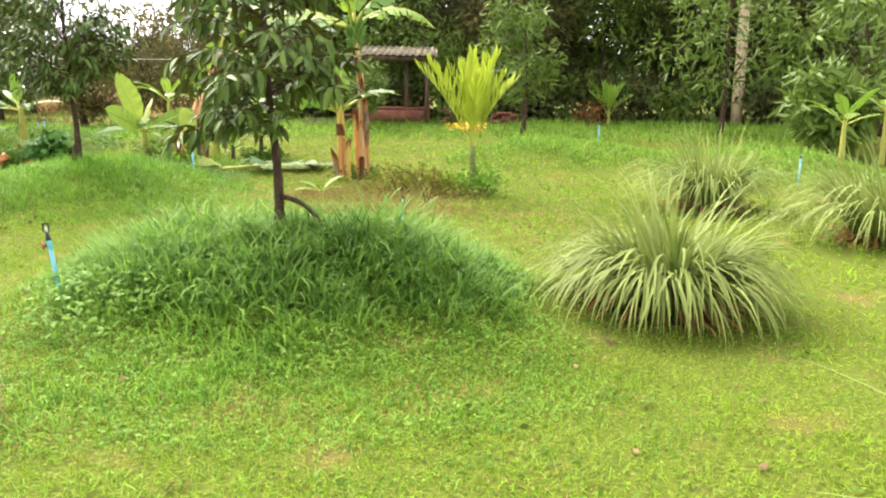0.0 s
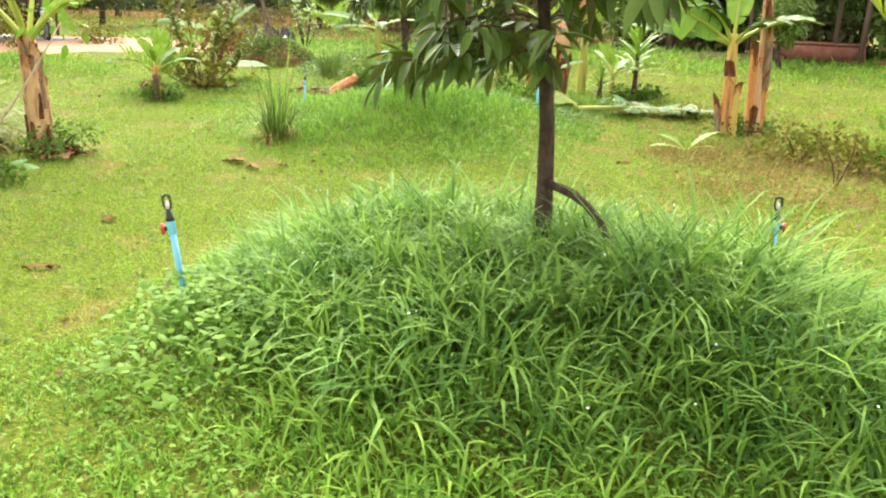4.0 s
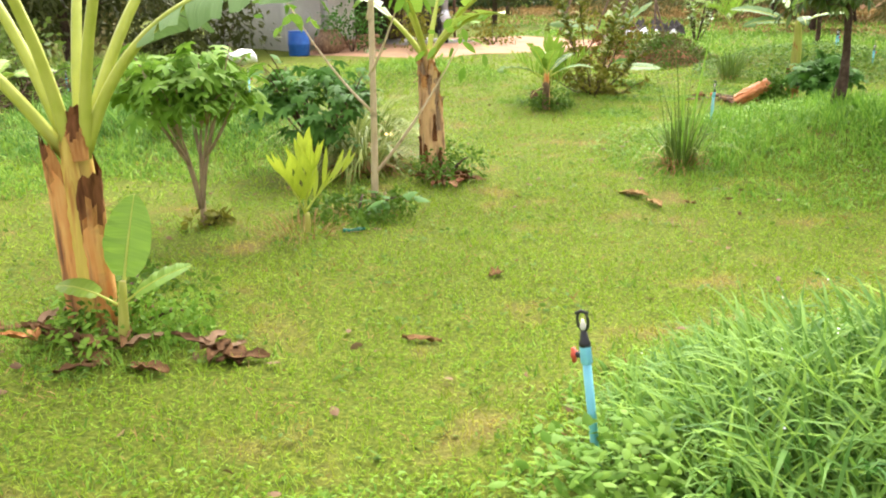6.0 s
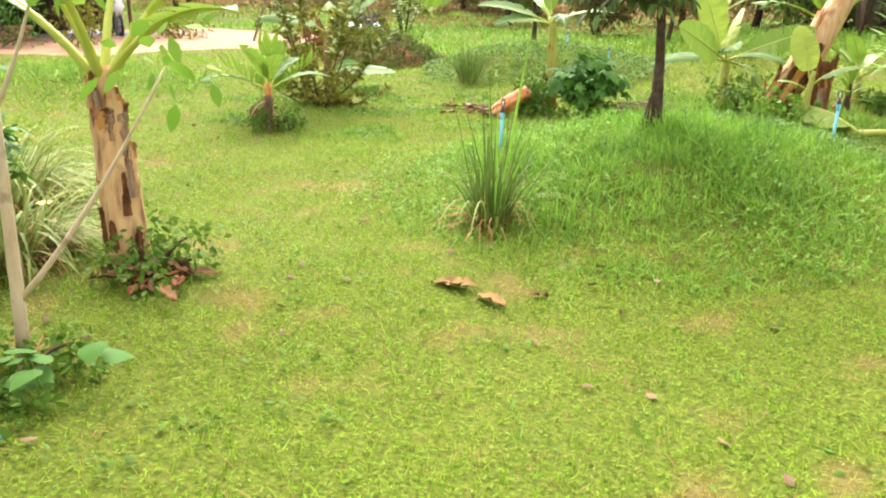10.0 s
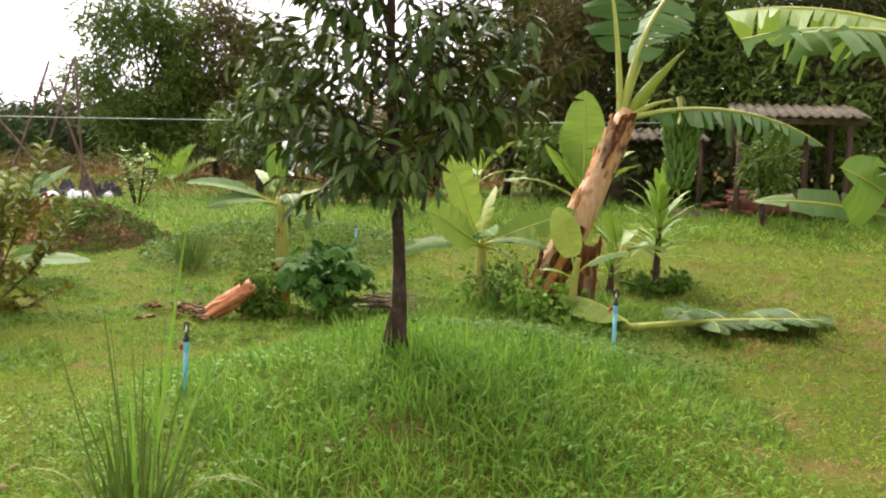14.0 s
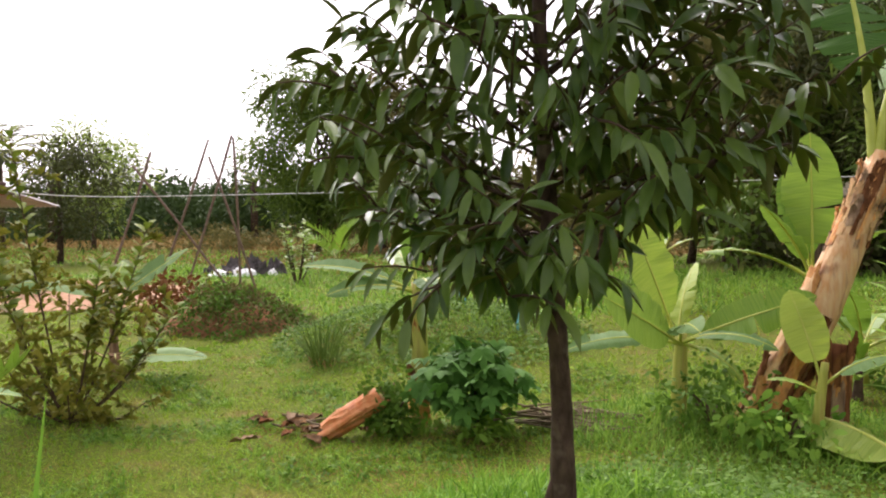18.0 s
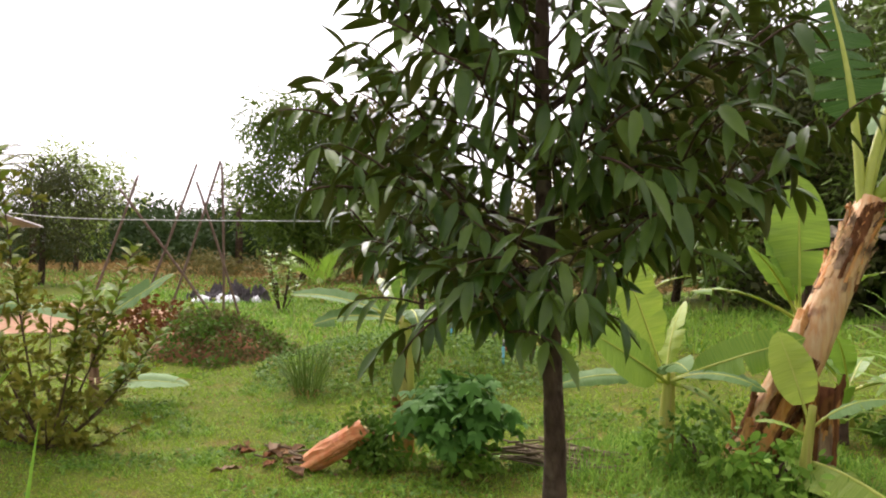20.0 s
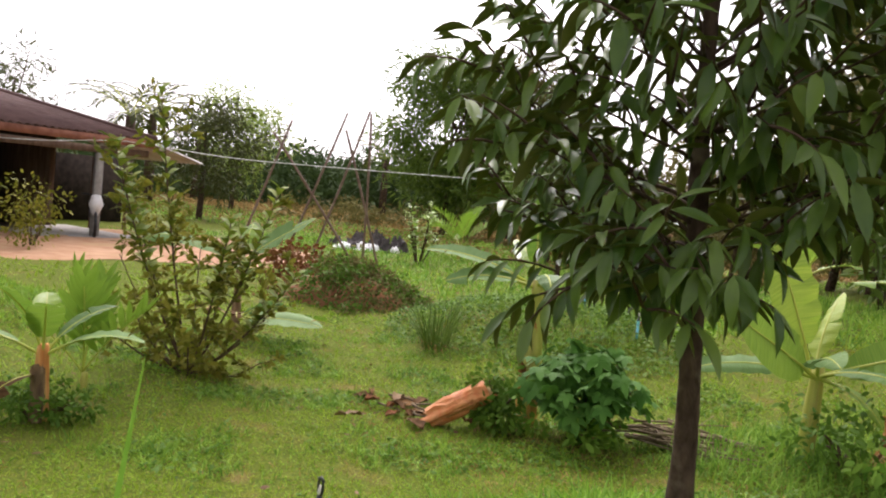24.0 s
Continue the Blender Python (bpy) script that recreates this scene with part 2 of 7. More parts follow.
M_SHEET2 = material("grey_roof_sheet", (0.28, 0.26, 0.24), (0.40, 0.37, 0.34), 4, 0.7, bump=0.2, spec=0.25, patch=(0.28, 0.22, 0.18), patch_scale=2)
M_ROOFB = material("brown_roof", (0.085, 0.045, 0.042), (0.14, 0.08, 0.07), 3, 0.75, bump=0.2, spec=0.2)
M_WOOD = material("old_wood", (0.085, 0.05, 0.035), (0.18, 0.12, 0.085), 9, 0.85, bump=0.4, stretch=(1, 1, 0.2), spec=0.15)
M_REDWOOD = material("red_plank", (0.20, 0.075, 0.05), (0.30, 0.13, 0.085), 6, 0.8, bump=0.4, spec=0.15)
M_WALL = material("white_wall", (0.55, 0.53, 0.49), (0.68, 0.66, 0.61), 3, 0.9, bump=0.1, spec=0.15)
# near-black base colour stands in for the shade deep under the porch
M_SHADEWALL = material("shade_dark_wall", (0.02, 0.015, 0.012), (0.045, 0.033, 0.026), 6, 0.9, bump=0.3, spec=0.05)
M_CONC = material("concrete_post", (0.26, 0.24, 0.22), (0.38, 0.36, 0.33), 10, 0.9, bump=0.3, spec=0.15)
M_BAMBOO = material("bamboo_pole", (0.13, 0.08, 0.06), (0.23, 0.16, 0.12), 9, 0.7, bump=0.2, spec=0.25)
M_WIRE = material("pale_cable", (0.50, 0.50, 0.47), (0.62, 0.62, 0.58), 10, 0.6)
M_BLUE = material("blue_drum", (0.015, 0.10, 0.42), (0.03, 0.15, 0.52), 8, 0.45, spec=0.4)
M_BAG = material("white_bag", (0.74, 0.74, 0.74), (0.86, 0.86, 0.86), 14, 0.6, bump=0.4)
M_DARKSTUFF = material("dark_rubbish", (0.04, 0.035, 0.035), (0.12, 0.10, 0.10), 8, 0.8, bump=0.4)
M_BOTTLE = material("green_bottle", (0.01, 0.12, 0.065), (0.02, 0.18, 0.10), 10, 0.25, spec=0.5)
M_YELLOW = material("yellow_flower", (0.75, 0.42, 0.02), (0.85, 0.55, 0.05), 10, 0.6)
M_PALEFLOWER = material("white_flower", (0.7, 0.7, 0.62), (0.8, 0.8, 0.72), 10, 0.6)

# ---- mesh tools ----
rng = np.random.default_rng(7)


def build_mesh(name, V, Q, mats, mi=None, smooth=True):
    """A mesh from arrays of corners and quads."""
    V, Q = np.asarray(V, np.float32), np.asarray(Q, np.int32)
    me = bpy.data.meshes.new(name)
    me.vertices.add(len(V))
    me.vertices.foreach_set("co", V.ravel())
    me.loops.add(Q.size)
    me.loops.foreach_set("vertex_index", Q.ravel())
    me.polygons.add(len(Q))
    me.polygons.foreach_set("loop_start", np.arange(0, Q.size, 4, dtype=np.int32))
    if mi is not None:
        me.polygons.foreach_set("material_index", np.asarray(mi, np.int32))
    me.polygons.foreach_set("use_smooth", np.full(len(Q), smooth))
    for m in mats if isinstance(mats, (list, tuple)) else [mats]:
        me.materials.append(m)
    me.update(calc_edges=True)
    return me


class Soup:
    """Pieces gathered into one mesh."""

    def __init__(self):
        self.V, self.Q, self.M, self.n = [], [], [], 0

    def add(self, VQ, m=0):
        V, Q = VQ
        self.V.append(np.asarray(V, float).reshape(-1, 3))
        self.Q.append(np.asarray(Q, int) + self.n)
        self.M.append(np.full(len(Q), m))
        self.n += len(self.V[-1])
        return self

    def mesh(self, name, mats, smooth=True):
        return build_mesh(name, np.concatenate(self.V), np.concatenate(self.Q), mats, np.concatenate(self.M), smooth)


def part(name, VQ, mat, parent, label="", smooth=True):
    """One mesh object under a thing or under a part. VQ: a Soup, a mesh, or corners and quads."""
    if isinstance(VQ, Soup):
        me = VQ.mesh(name, mat, smooth)
    elif isinstance(VQ, tuple):
        me = build_mesh(name, VQ[0], VQ[1], mat, None, smooth)
    else:
        me = VQ
    ob = new(name, me)
    ob.parent = parent
    if label:
        ob["label"] = label
    return ob


def thing(name, label, category, at=(0, 0, 0), turn=0, group="", kind=""):
    ob = new(name)
    ob.matrix_basis = pose(*at, 0, 0, turn)
    ob.empty_display_size = 0.1
    return tagged(ob, label, category, group, kind)


def solid(name, VQ, mat, label, category, group="", kind="", at=None, turn=0, smooth=True):
    """A thing that is one mesh."""
    me = VQ.mesh(name, mat, smooth) if isinstance(VQ, Soup) else build_mesh(name, VQ[0], VQ[1], mat, None, smooth)
    ob = new(name, me)
    if at is not None:
        ob.matrix_basis = pose(*at, 0, 0, turn)
    return tagged(ob, label, category, group, kind)


def unit(v):
    v = np.asarray(v, float)
    return v / np.maximum(np.linalg.norm(v, axis=-1, keepdims=True), 1e-9)


def tube(P, R, n=8, wob=0.0, cap=True):
    """A round bar through the points P with the radii R."""
    P = np.asarray(P, float)
    R = np.broadcast_to(np.asarray(R, float), (len(P),)).copy()
    if cap:
        P = np.concatenate([P[:1], P, P[-1:]])
        R = np.concatenate([[R[0] * 0.02], R, [R[-1] * 0.02]])
    T = unit(np.gradient(P, axis=0) + 1e-9) if not cap else unit(np.concatenate([[P[2] - P[1]], np.gradient(P[1:-1], axis=0), [P[-2] - P[-3]]]))
    ref = np.array([1.0, 0, 0]) if abs(T[len(T) // 2][0]) < 0.8 else np.array([0, 1.0, 0])
    A = unit(np.cross(T, ref))
    B = np.cross(T, A)
    a = np.linspace(0, 2 * np.pi, n, endpoint=False)
    r = R[:, None] * (1 + wob * rng.normal(size=(len(P), n)))
    V = P[:, None] + r[..., None] * (np.cos(a)[None, :, None] * A[:, None] + np.sin(a)[None, :, None] * B[:, None])
    i, j = np.meshgrid(np.arange(len(P) - 1), np.arange(n), indexing="ij")
    k = (j + 1) % n
    Q = np.stack([i * n + j, i * n + k, (i + 1) * n + k, (i + 1) * n + j], -1).reshape(-1, 4)
    return V.reshape(-1, 3), Q


def box(x0, x1, y0, y1, z0, z1):
    V = np.array([[x, y, z] for z in (z0, z1) for y in (y0, y1) for x in (x0, x1)], float)
    Q = np.array([[0, 2, 3, 1], [4, 5, 7, 6], [0, 1, 5, 4], [2, 6, 7, 3], [0, 4, 6, 2], [1, 3, 7, 5]])
    return V, Q


def ribbons(base, d, side, L, W, droop, prof, fold=0.0, up=None):
    """Many thin leaves at once: bent ribbons from base along d, drooping, with the widths of prof (way, width)."""
    N = len(base)
    L, W, droop = (np.broadcast_to(np.asarray(a, float), (N,)) for a in (L, W, droop))
    s = np.array([p[0] for p in prof])
    w = np.array([p[1] for p in prof])
    C = base[:, None] + d[:, None] * (L[:, None] * s)[..., None]
    C[..., 2] -= droop[:, None] * L[:, None] * s ** 2
    off = side[:, None] * (0.5 * W[:, None] * w)[..., None]
    m = len(prof)
    if fold:
        nrm = unit(np.cross(side, d)) if up is None else up
        lift = nrm[:, None] * (0.5 * fold * W[:, None] * w)[..., None]
        V = np.stack([C - off + lift, C, C + off + lift], 2)
        k = 3
    else:
        V = np.stack([C - off, C + off], 2)
        k = 2
    V = V.reshape(-1, 3)
    q = []
    for i in range(m - 1):
        for c in range(k - 1):
            q.append([i * k + c, i * k + c + 1, (i + 1) * k + c + 1, (i + 1) * k + c])
    Q = (np.array(q)[None] + (np.arange(N) * m * k)[:, None, None]).reshape(-1, 4)
    return V, Q


def heading(N, lo, hi, az=None):
    """Random directions between two elevations in degrees, and a level side vector for each."""
    a = rng.uniform(0, 2 * np.pi, N) if az is None else az
    e = np.radians(rng.uniform(lo, hi, N))
    d = np.stack([np.cos(e) * np.cos(a), np.cos(e) * np.sin(a), np.sin(e)], -1)
    side = np.stack([-np.sin(a), np.cos(a), np.zeros(N)], -1)
    return d, side


def tilt(side, d, amount):
    """Side vectors turned about d by random angles."""
    nrm = np.cross(side, d)
    a = rng.normal(0, amount, len(d))[:, None]
    return side * np.cos(a) + nrm * np.sin(a)


BLADE = [(0, 0.7), (0.35, 1.0), (0.7, 0.7), (1, 0.06)]
BLADE2 = [(0, 0.8), (0.5, 1.0), (1, 0.08)]
LEAF = [(0, 0.12), (0.3, 0.9), (0.6, 0.95), (0.85, 0.5), (1, 0.04)]
LEAF2 = [(0, 0.25), (0.45, 1.0), (1, 0.08)]
ROUND = [(0, 0.3), (0.35, 1.0), (0.75, 0.85), (1, 0.25)]

# ---- ground ----
MOUNDS = [  # x, y, half widths, height
    (-0.9, 6.25, 2.0, 1.4, 0.42), (-4.55, 11.9, 1.75, 2.0, 0.40), (-8.6, 18.3, 1.9, 1.7, 0.42), (2.7, 17.0, 2.3, 1.7, 0.40),
    (-10.9, 7.4, 2.2, 1.7, 0.35), (-13.4, 13.2, 2.0, 1.5, 0.28), (-4.6, 15.5, 1.3, 0.9, 0.16),
    (6.5, 16.0, 2.2, 1.8, 0.35), (-17.0, 9.0, 2.2, 1.8, 0.35)]


def smooth01(t):
    t = np.clip(t, 0, 1)
    return t * t * (3 - 2 * t)


def H(x, y):
    """The ground's height."""
    x, y = np.asarray(x, float), np.asarray(y, float)
    z = -0.1 + 0.47 * smooth01((y - 14.5) / 10.5) * smooth01((x + 11) / 6)
    for cx, cy, rx, ry, h in MOUNDS:
        r2 = ((x - cx) / rx) ** 2 + ((y - cy) / ry) ** 2
        z = z + h * np.exp(-1.5 * r2 ** 1.4)
    near = np.exp(-((x + 4) ** 2 + (y - 10) ** 2) / 900)
    z = z + near * 0.016 * (np.sin(1.7 * x + 0.6 * y) + np.sin(2.3 * y - 0.9 * x + 1) + 0.6 * np.sin(4.1 * x + 3.3 * y))
    return z


def h1(x, y):
    return float(H(x, y))


def on(x, y, dz=0.0):
    return (x, y, h1(x, y) + dz)


def ground_sheet():
    n = 231
    u = np.linspace(-1, 1, n)
    c = 2.7 * np.sinh(7 * u)
    X, Y = np.meshgrid(c - 4, c + 9, indexing="ij")
    V = np.stack([X, Y, H(X, Y)], -1).reshape(-1, 3)
    i, j = np.meshgrid(np.arange(n - 1), np.arange(n - 1), indexing="ij")
    Q = np.stack([i * n + j, (i + 1) * n + j, (i + 1) * n + j + 1, i * n + j + 1], -1).reshape(-1, 4)
    return solid("ground", (V, Q), M_SOIL, "mown lawn soil with low mounds and thin dry patches", "ground", kind="structure")


ground_sheet()

# orange bare-earth yard before the house
def yard():
    n, k = 60, 16
    a = np.linspace(0, 2 * np.pi, n, endpoint=False)
    r = 1 + 0.06 * np.sin(3 * a) + 0.05 * np.sin(7 * a + 1) + 0.03 * np.sin(13 * a)
    rad = np.linspace(0.02, 1, k)
    X = -20.2 + 4.0 * rad[:, None] * (r * np.cos(a))[None] + 0.0
    Y = 20.0 + 4.6 * rad[:, None] * (r * np.sin(a))[None]
    Z = H(X, Y) + 0.03 * (1 - rad[:, None] ** 6) + 0.004
    V = np.stack([X, Y, Z], -1).reshape(-1, 3)
    i, j = np.meshgrid(np.arange(k - 1), np.arange(n), indexing="ij")
    jj = (j + 1) % n
    Q = np.stack([i * n + j, i * n + jj, (i + 1) * n + jj, (i + 1) * n + j], -1).reshape(-1, 4)
    solid("earth_yard", (V, Q), M_EARTH, "bare orange earth yard beside the lawn", "ground", kind="structure")


yard()

# ---- plants ----


def curve(p0, p1, bend=(0, 0, 0), n=7):
    t = np.linspace(0, 1, n)[:, None]
    return np.asarray(p0, float) * (1 - t) + np.asarray(p1, float) * t + np.asarray(bend, float) * (4 * t * (1 - t))


def banana_leaf(parent, az, elev, L, W, arch, mat, tears=2, fold=0.25, petiole=0.22, roll=0.0, start=(0, 0, 0), label="", rib=0.014, floor=None):
    """One banana leaf: a stalk that runs on as the midrib, and a blade torn into a few flaps."""
    n = 22
    s = np.linspace(0, 1, n)
    e = np.radians(elev) - np.radians(arch) * s ** 1.3
    step = L / (n - 1)
    x = np.concatenate([[0], np.cumsum(np.cos(e[:-1]) * step)])
    z = np.concatenate([[0], np.cumsum(np.sin(e[:-1]) * step)])
    C = np.stack([x, np.zeros(n), z], -1)
    T = np.stack([np.cos(e), np.zeros(n), np.sin(e)], -1)
    U = np.stack([-np.sin(e), np.zeros(n), np.cos(e)], -1)
    b = np.clip((s - petiole) / (1 - petiole), 0, 1)
    w = 0.5 * W * np.clip(b, 0, 1) ** 0.5 * np.clip(1 - b, 0, 1) ** 0.66 * 1.8
    sp, uv = Soup(), []
    i0 = int(np.searchsorted(s, petiole))
    across = (0.0, 0.35, 0.7, 1.0)
    flat = 1 / math.sqrt(1 + fold * fold)
    ph = rng.uniform(0, 6.28)
    for sg in (-1, 1):
        cuts = set(rng.choice(np.arange(i0 + 2, n - 2), size=min(tears, n - i0 - 5), replace=False).tolist()) if tears else set()
        sag = rng.normal(-0.10, 0.10)
        for i in range(i0, n - 1):
            if i in cuts:
                sag = rng.normal(-0.18, 0.28)
            V = []
            for j in (i, i + 1):
                gap = 0.28 * step * ((1 if j == i else -1) if (j in cuts) else 0)
                for f in across:
                    wave = (0.05 * math.sin(1.9 * j + ph + 2 * f * sg) + 0.035 * math.sin(4.3 * j + 2 * ph)) * w[j] * f
                    lift = w[j] * (fold * f * flat + sag * f * f) + wave
                    V.append(C[j] + np.array([0, sg * w[j] * f * flat, 0]) + U[j] * lift + T[j] * (gap * f + 0.10 * w[j] * f))
                    uv.append((L * s[j] + 0.25 * w[j] * f, w[j] * f * sg))
            if floor is not None:
                V = [np.array([v[0], v[1], max(v[2], floor + 0.015 * (1 + math.sin(9 * v[0] + 14 * v[1])))]) for v in V]
            q = [[c, c + 1, c + 5, c + 4] for c in range(3)]
            sp.add((V, q if sg > 0 else [f[::-1] for f in q]))
    leaf = part("leaf", sp, mat, parent, label)
    layer = leaf.data.uv_layers.new(name="along")
    idx = np.zeros(len(leaf.data.loops), np.int32)
    leaf.data.loops.foreach_get("vertex_index", idx)
    layer.data.foreach_set("uv", np.array(uv, np.float32)[idx].ravel())
    leaf.matrix_basis = pose(*start, roll, 0, az)
    rr = np.linspace(rib * 1.3, rib * 0.25, n)
    part("midrib", tube(C - U * rr[:, None] * 0.3, rr, 6), M_MIDRIB, leaf)
    return leaf


def banana_stem(parent, P, R, mat, name="stem", n=14, label=""):
    return part(name, tube(P, R, n, 0.025), mat, parent, label)


def sheath(parent, P, R, a0, width, mat, flare=0.02, label="", out=0.012, tip=0.0):
    """A dry leaf base: a bulging strip hugging the stem, ragged at its top; tip: the share that is withered dark."""
    P, R = np.asarray(P, float), np.asarray(R, float)
    n, k = 18, 9
    f = np.linspace(-1, 1, k)
    t = np.linspace(0, 1, n)[:, None] * (1 - 0.10 * rng.random(k) - 0.10 * f ** 2)[None]
    s0 = np.linspace(0, 1, len(P))
    C = np.stack([np.interp(t, s0, P[:, c]) for c in range(3)], -1)
    aa = np.radians(a0) + f[None] * np.radians(width / 2) * (1 - 0.35 * t ** 2)
    V = []
    for th in (0.0, 0.008):
        r = np.interp(t, s0, R) * 1.03 + th + out * (1 - f[None] ** 2) + flare * t ** 3 + 0.006 * rng.normal(size=(n, k)) * t
        V.append(C + np.stack([r * np.cos(aa), r * np.sin(aa), np.zeros_like(r)], -1))
    V = np.concatenate([v.reshape(-1, 3) for v in V])
    i, j = np.meshgrid(np.arange(n - 1), np.arange(k - 1), indexing="ij")
    Q = np.stack([i * k + j, i * k + j + 1, (i + 1) * k + j + 1, (i + 1) * k + j], -1).reshape(-1, 4)
    edge = np.arange(n - 1)
    rim = [np.stack([edge * k + c, (edge + 1) * k + c, (edge + 1) * k + c + n * k, edge * k + c + n * k], -1) for c in (0, k - 1)]
    Q = np.concatenate([Q[:, ::-1], Q + n * k] + rim)
    ragged = 1 - tip * (1 + 0.25 * np.sin(np.arange(k) * 1.3 + rng.uniform(0, 6)) + 0.15 * rng.random(k))
    way = np.arange(n - 1)[:, None] / (n - 1) - ragged[None, :k - 1]
    band = ((way > 0).astype(int) + (way > 0.09)).ravel() if tip else np.zeros((n - 1) * (k - 1), int)
    rim_band = (edge / (n - 1) > 1 - tip).astype(int) * (2 if tip else 0)
    return part("sheath", build_mesh("sheath", V, Q, [mat, M_BROWNING, M_TIP], np.concatenate([band, band, rim_band, rim_band])), None, parent, label)


def banana_bunch(at, n_tiers, r0, label, turn=0):
    """A hanging bunch: tiers of curved green fruits round a stalk, narrowing downwards."""
    th = thing("banana_bunch", label, "banana bunch", at, turn)
    drop = 0.085 * n_tiers * r0
    part("stalk", tube([(-0.05, 0, 0.3), (0, 0, 0.05), (0, 0, -drop), (0.01, 0, -drop - 0.06)], [0.026, 0.024, 0.016, 0.008], 8), M_STEM_G, th)
    s = np.linspace(0, 1, 7)
    c = np.stack([0.02 + 0.115 * np.sin(s * 1.5), 0 * s, -0.035 + 0.13 * s ** 1.5], -1)
    me = build_mesh("fruit", *tube(c, [0.009, 0.017, 0.021, 0.0215, 0.019, 0.012, 0.005], 7), M_FRUIT)
    for h in range(n_tiers):
        k = 13 - h // 2
        for i in range(2 * k):
            ob = part("fruit", me, None, th)
            sc = r0 * (1.12 - 0.5 * (h / n_tiers) ** 1.3) * (1 if i < k else 0.9)
            ob.matrix_basis = pose(0, 0, (-0.085 * h - (0.035 if i >= k else 0)) * r0, rng.uniform(-14, 14), rng.uniform(-8, 22), 360 * (i + (0.5 if i >= k else 0)) / k + 25 * h) @ Matrix.Diagonal((sc, sc, sc, 1))
    return th


def leaf_two_sided(name, L, W, mats, bend):
    """One leaf blade, dark and glossy above, bronze below; it lies along x."""
    s = np.array([0, 0.05, 0.2, 0.42, 0.65, 0.84, 0.93, 1.0])
    w = np.array([0.03, 0.05, 0.72, 1.0, 0.88, 0.48, 0.16, 0.02]) * W / 2
    V, Q, mi = [], [], []
    for layer, dz in ((0, 0.0), (1, -0.0015)):
        o = len(V)
        for a, b in zip(s, w):
            z = -bend * L * a * a + dz
            V += [(a * L, -b, z + 0.5 * b), (a * L, 0, z), (a * L, b, z + 0.5 * b)]
        for i in range(len(s) - 1):
            for c in (0, 1):
                q = [o + i * 3 + c, o + i * 3 + c + 1, o + i * 3 + c + 4, o + i * 3 + c + 3]
                q = [q[0], q[3], q[2], q[1]]
                Q.append(q if layer == 0 else q[::-1])
                mi.append(layer)
    return build_mesh(name, V, Q, mats, mi)


DURIAN_LEAVES = [leaf_two_sided("leaf", L, W, [M_DURIAN, M_DURIAN_B], b) for L, W, b in ((0.165, 0.046, 0.16), (0.18, 0.049, 0.28), (0.15, 0.044, 0.08), (0.17, 0.045, 0.36))]
DURIAN_LIGHT = [leaf_two_sided("leaf", L, W, [M_DURIAN2, M_DURIAN2_B], b) for L, W, b in ((0.17, 0.054, 0.22), (0.185, 0.057, 0.34), (0.155, 0.051, 0.12), (0.175, 0.052, 0.42))]
DURIAN_JOIN = []
for me_ in DURIAN_LEAVES:
    co = np.zeros(len(me_.vertices) * 3)
    me_.vertices.foreach_get("co", co)
    qv = np.zeros(len(me_.loops), int)
    me_.loops.foreach_get("vertex_index", qv)
    DURIAN_JOIN.append((co.reshape(-1, 3), qv.reshape(-1, 4)))


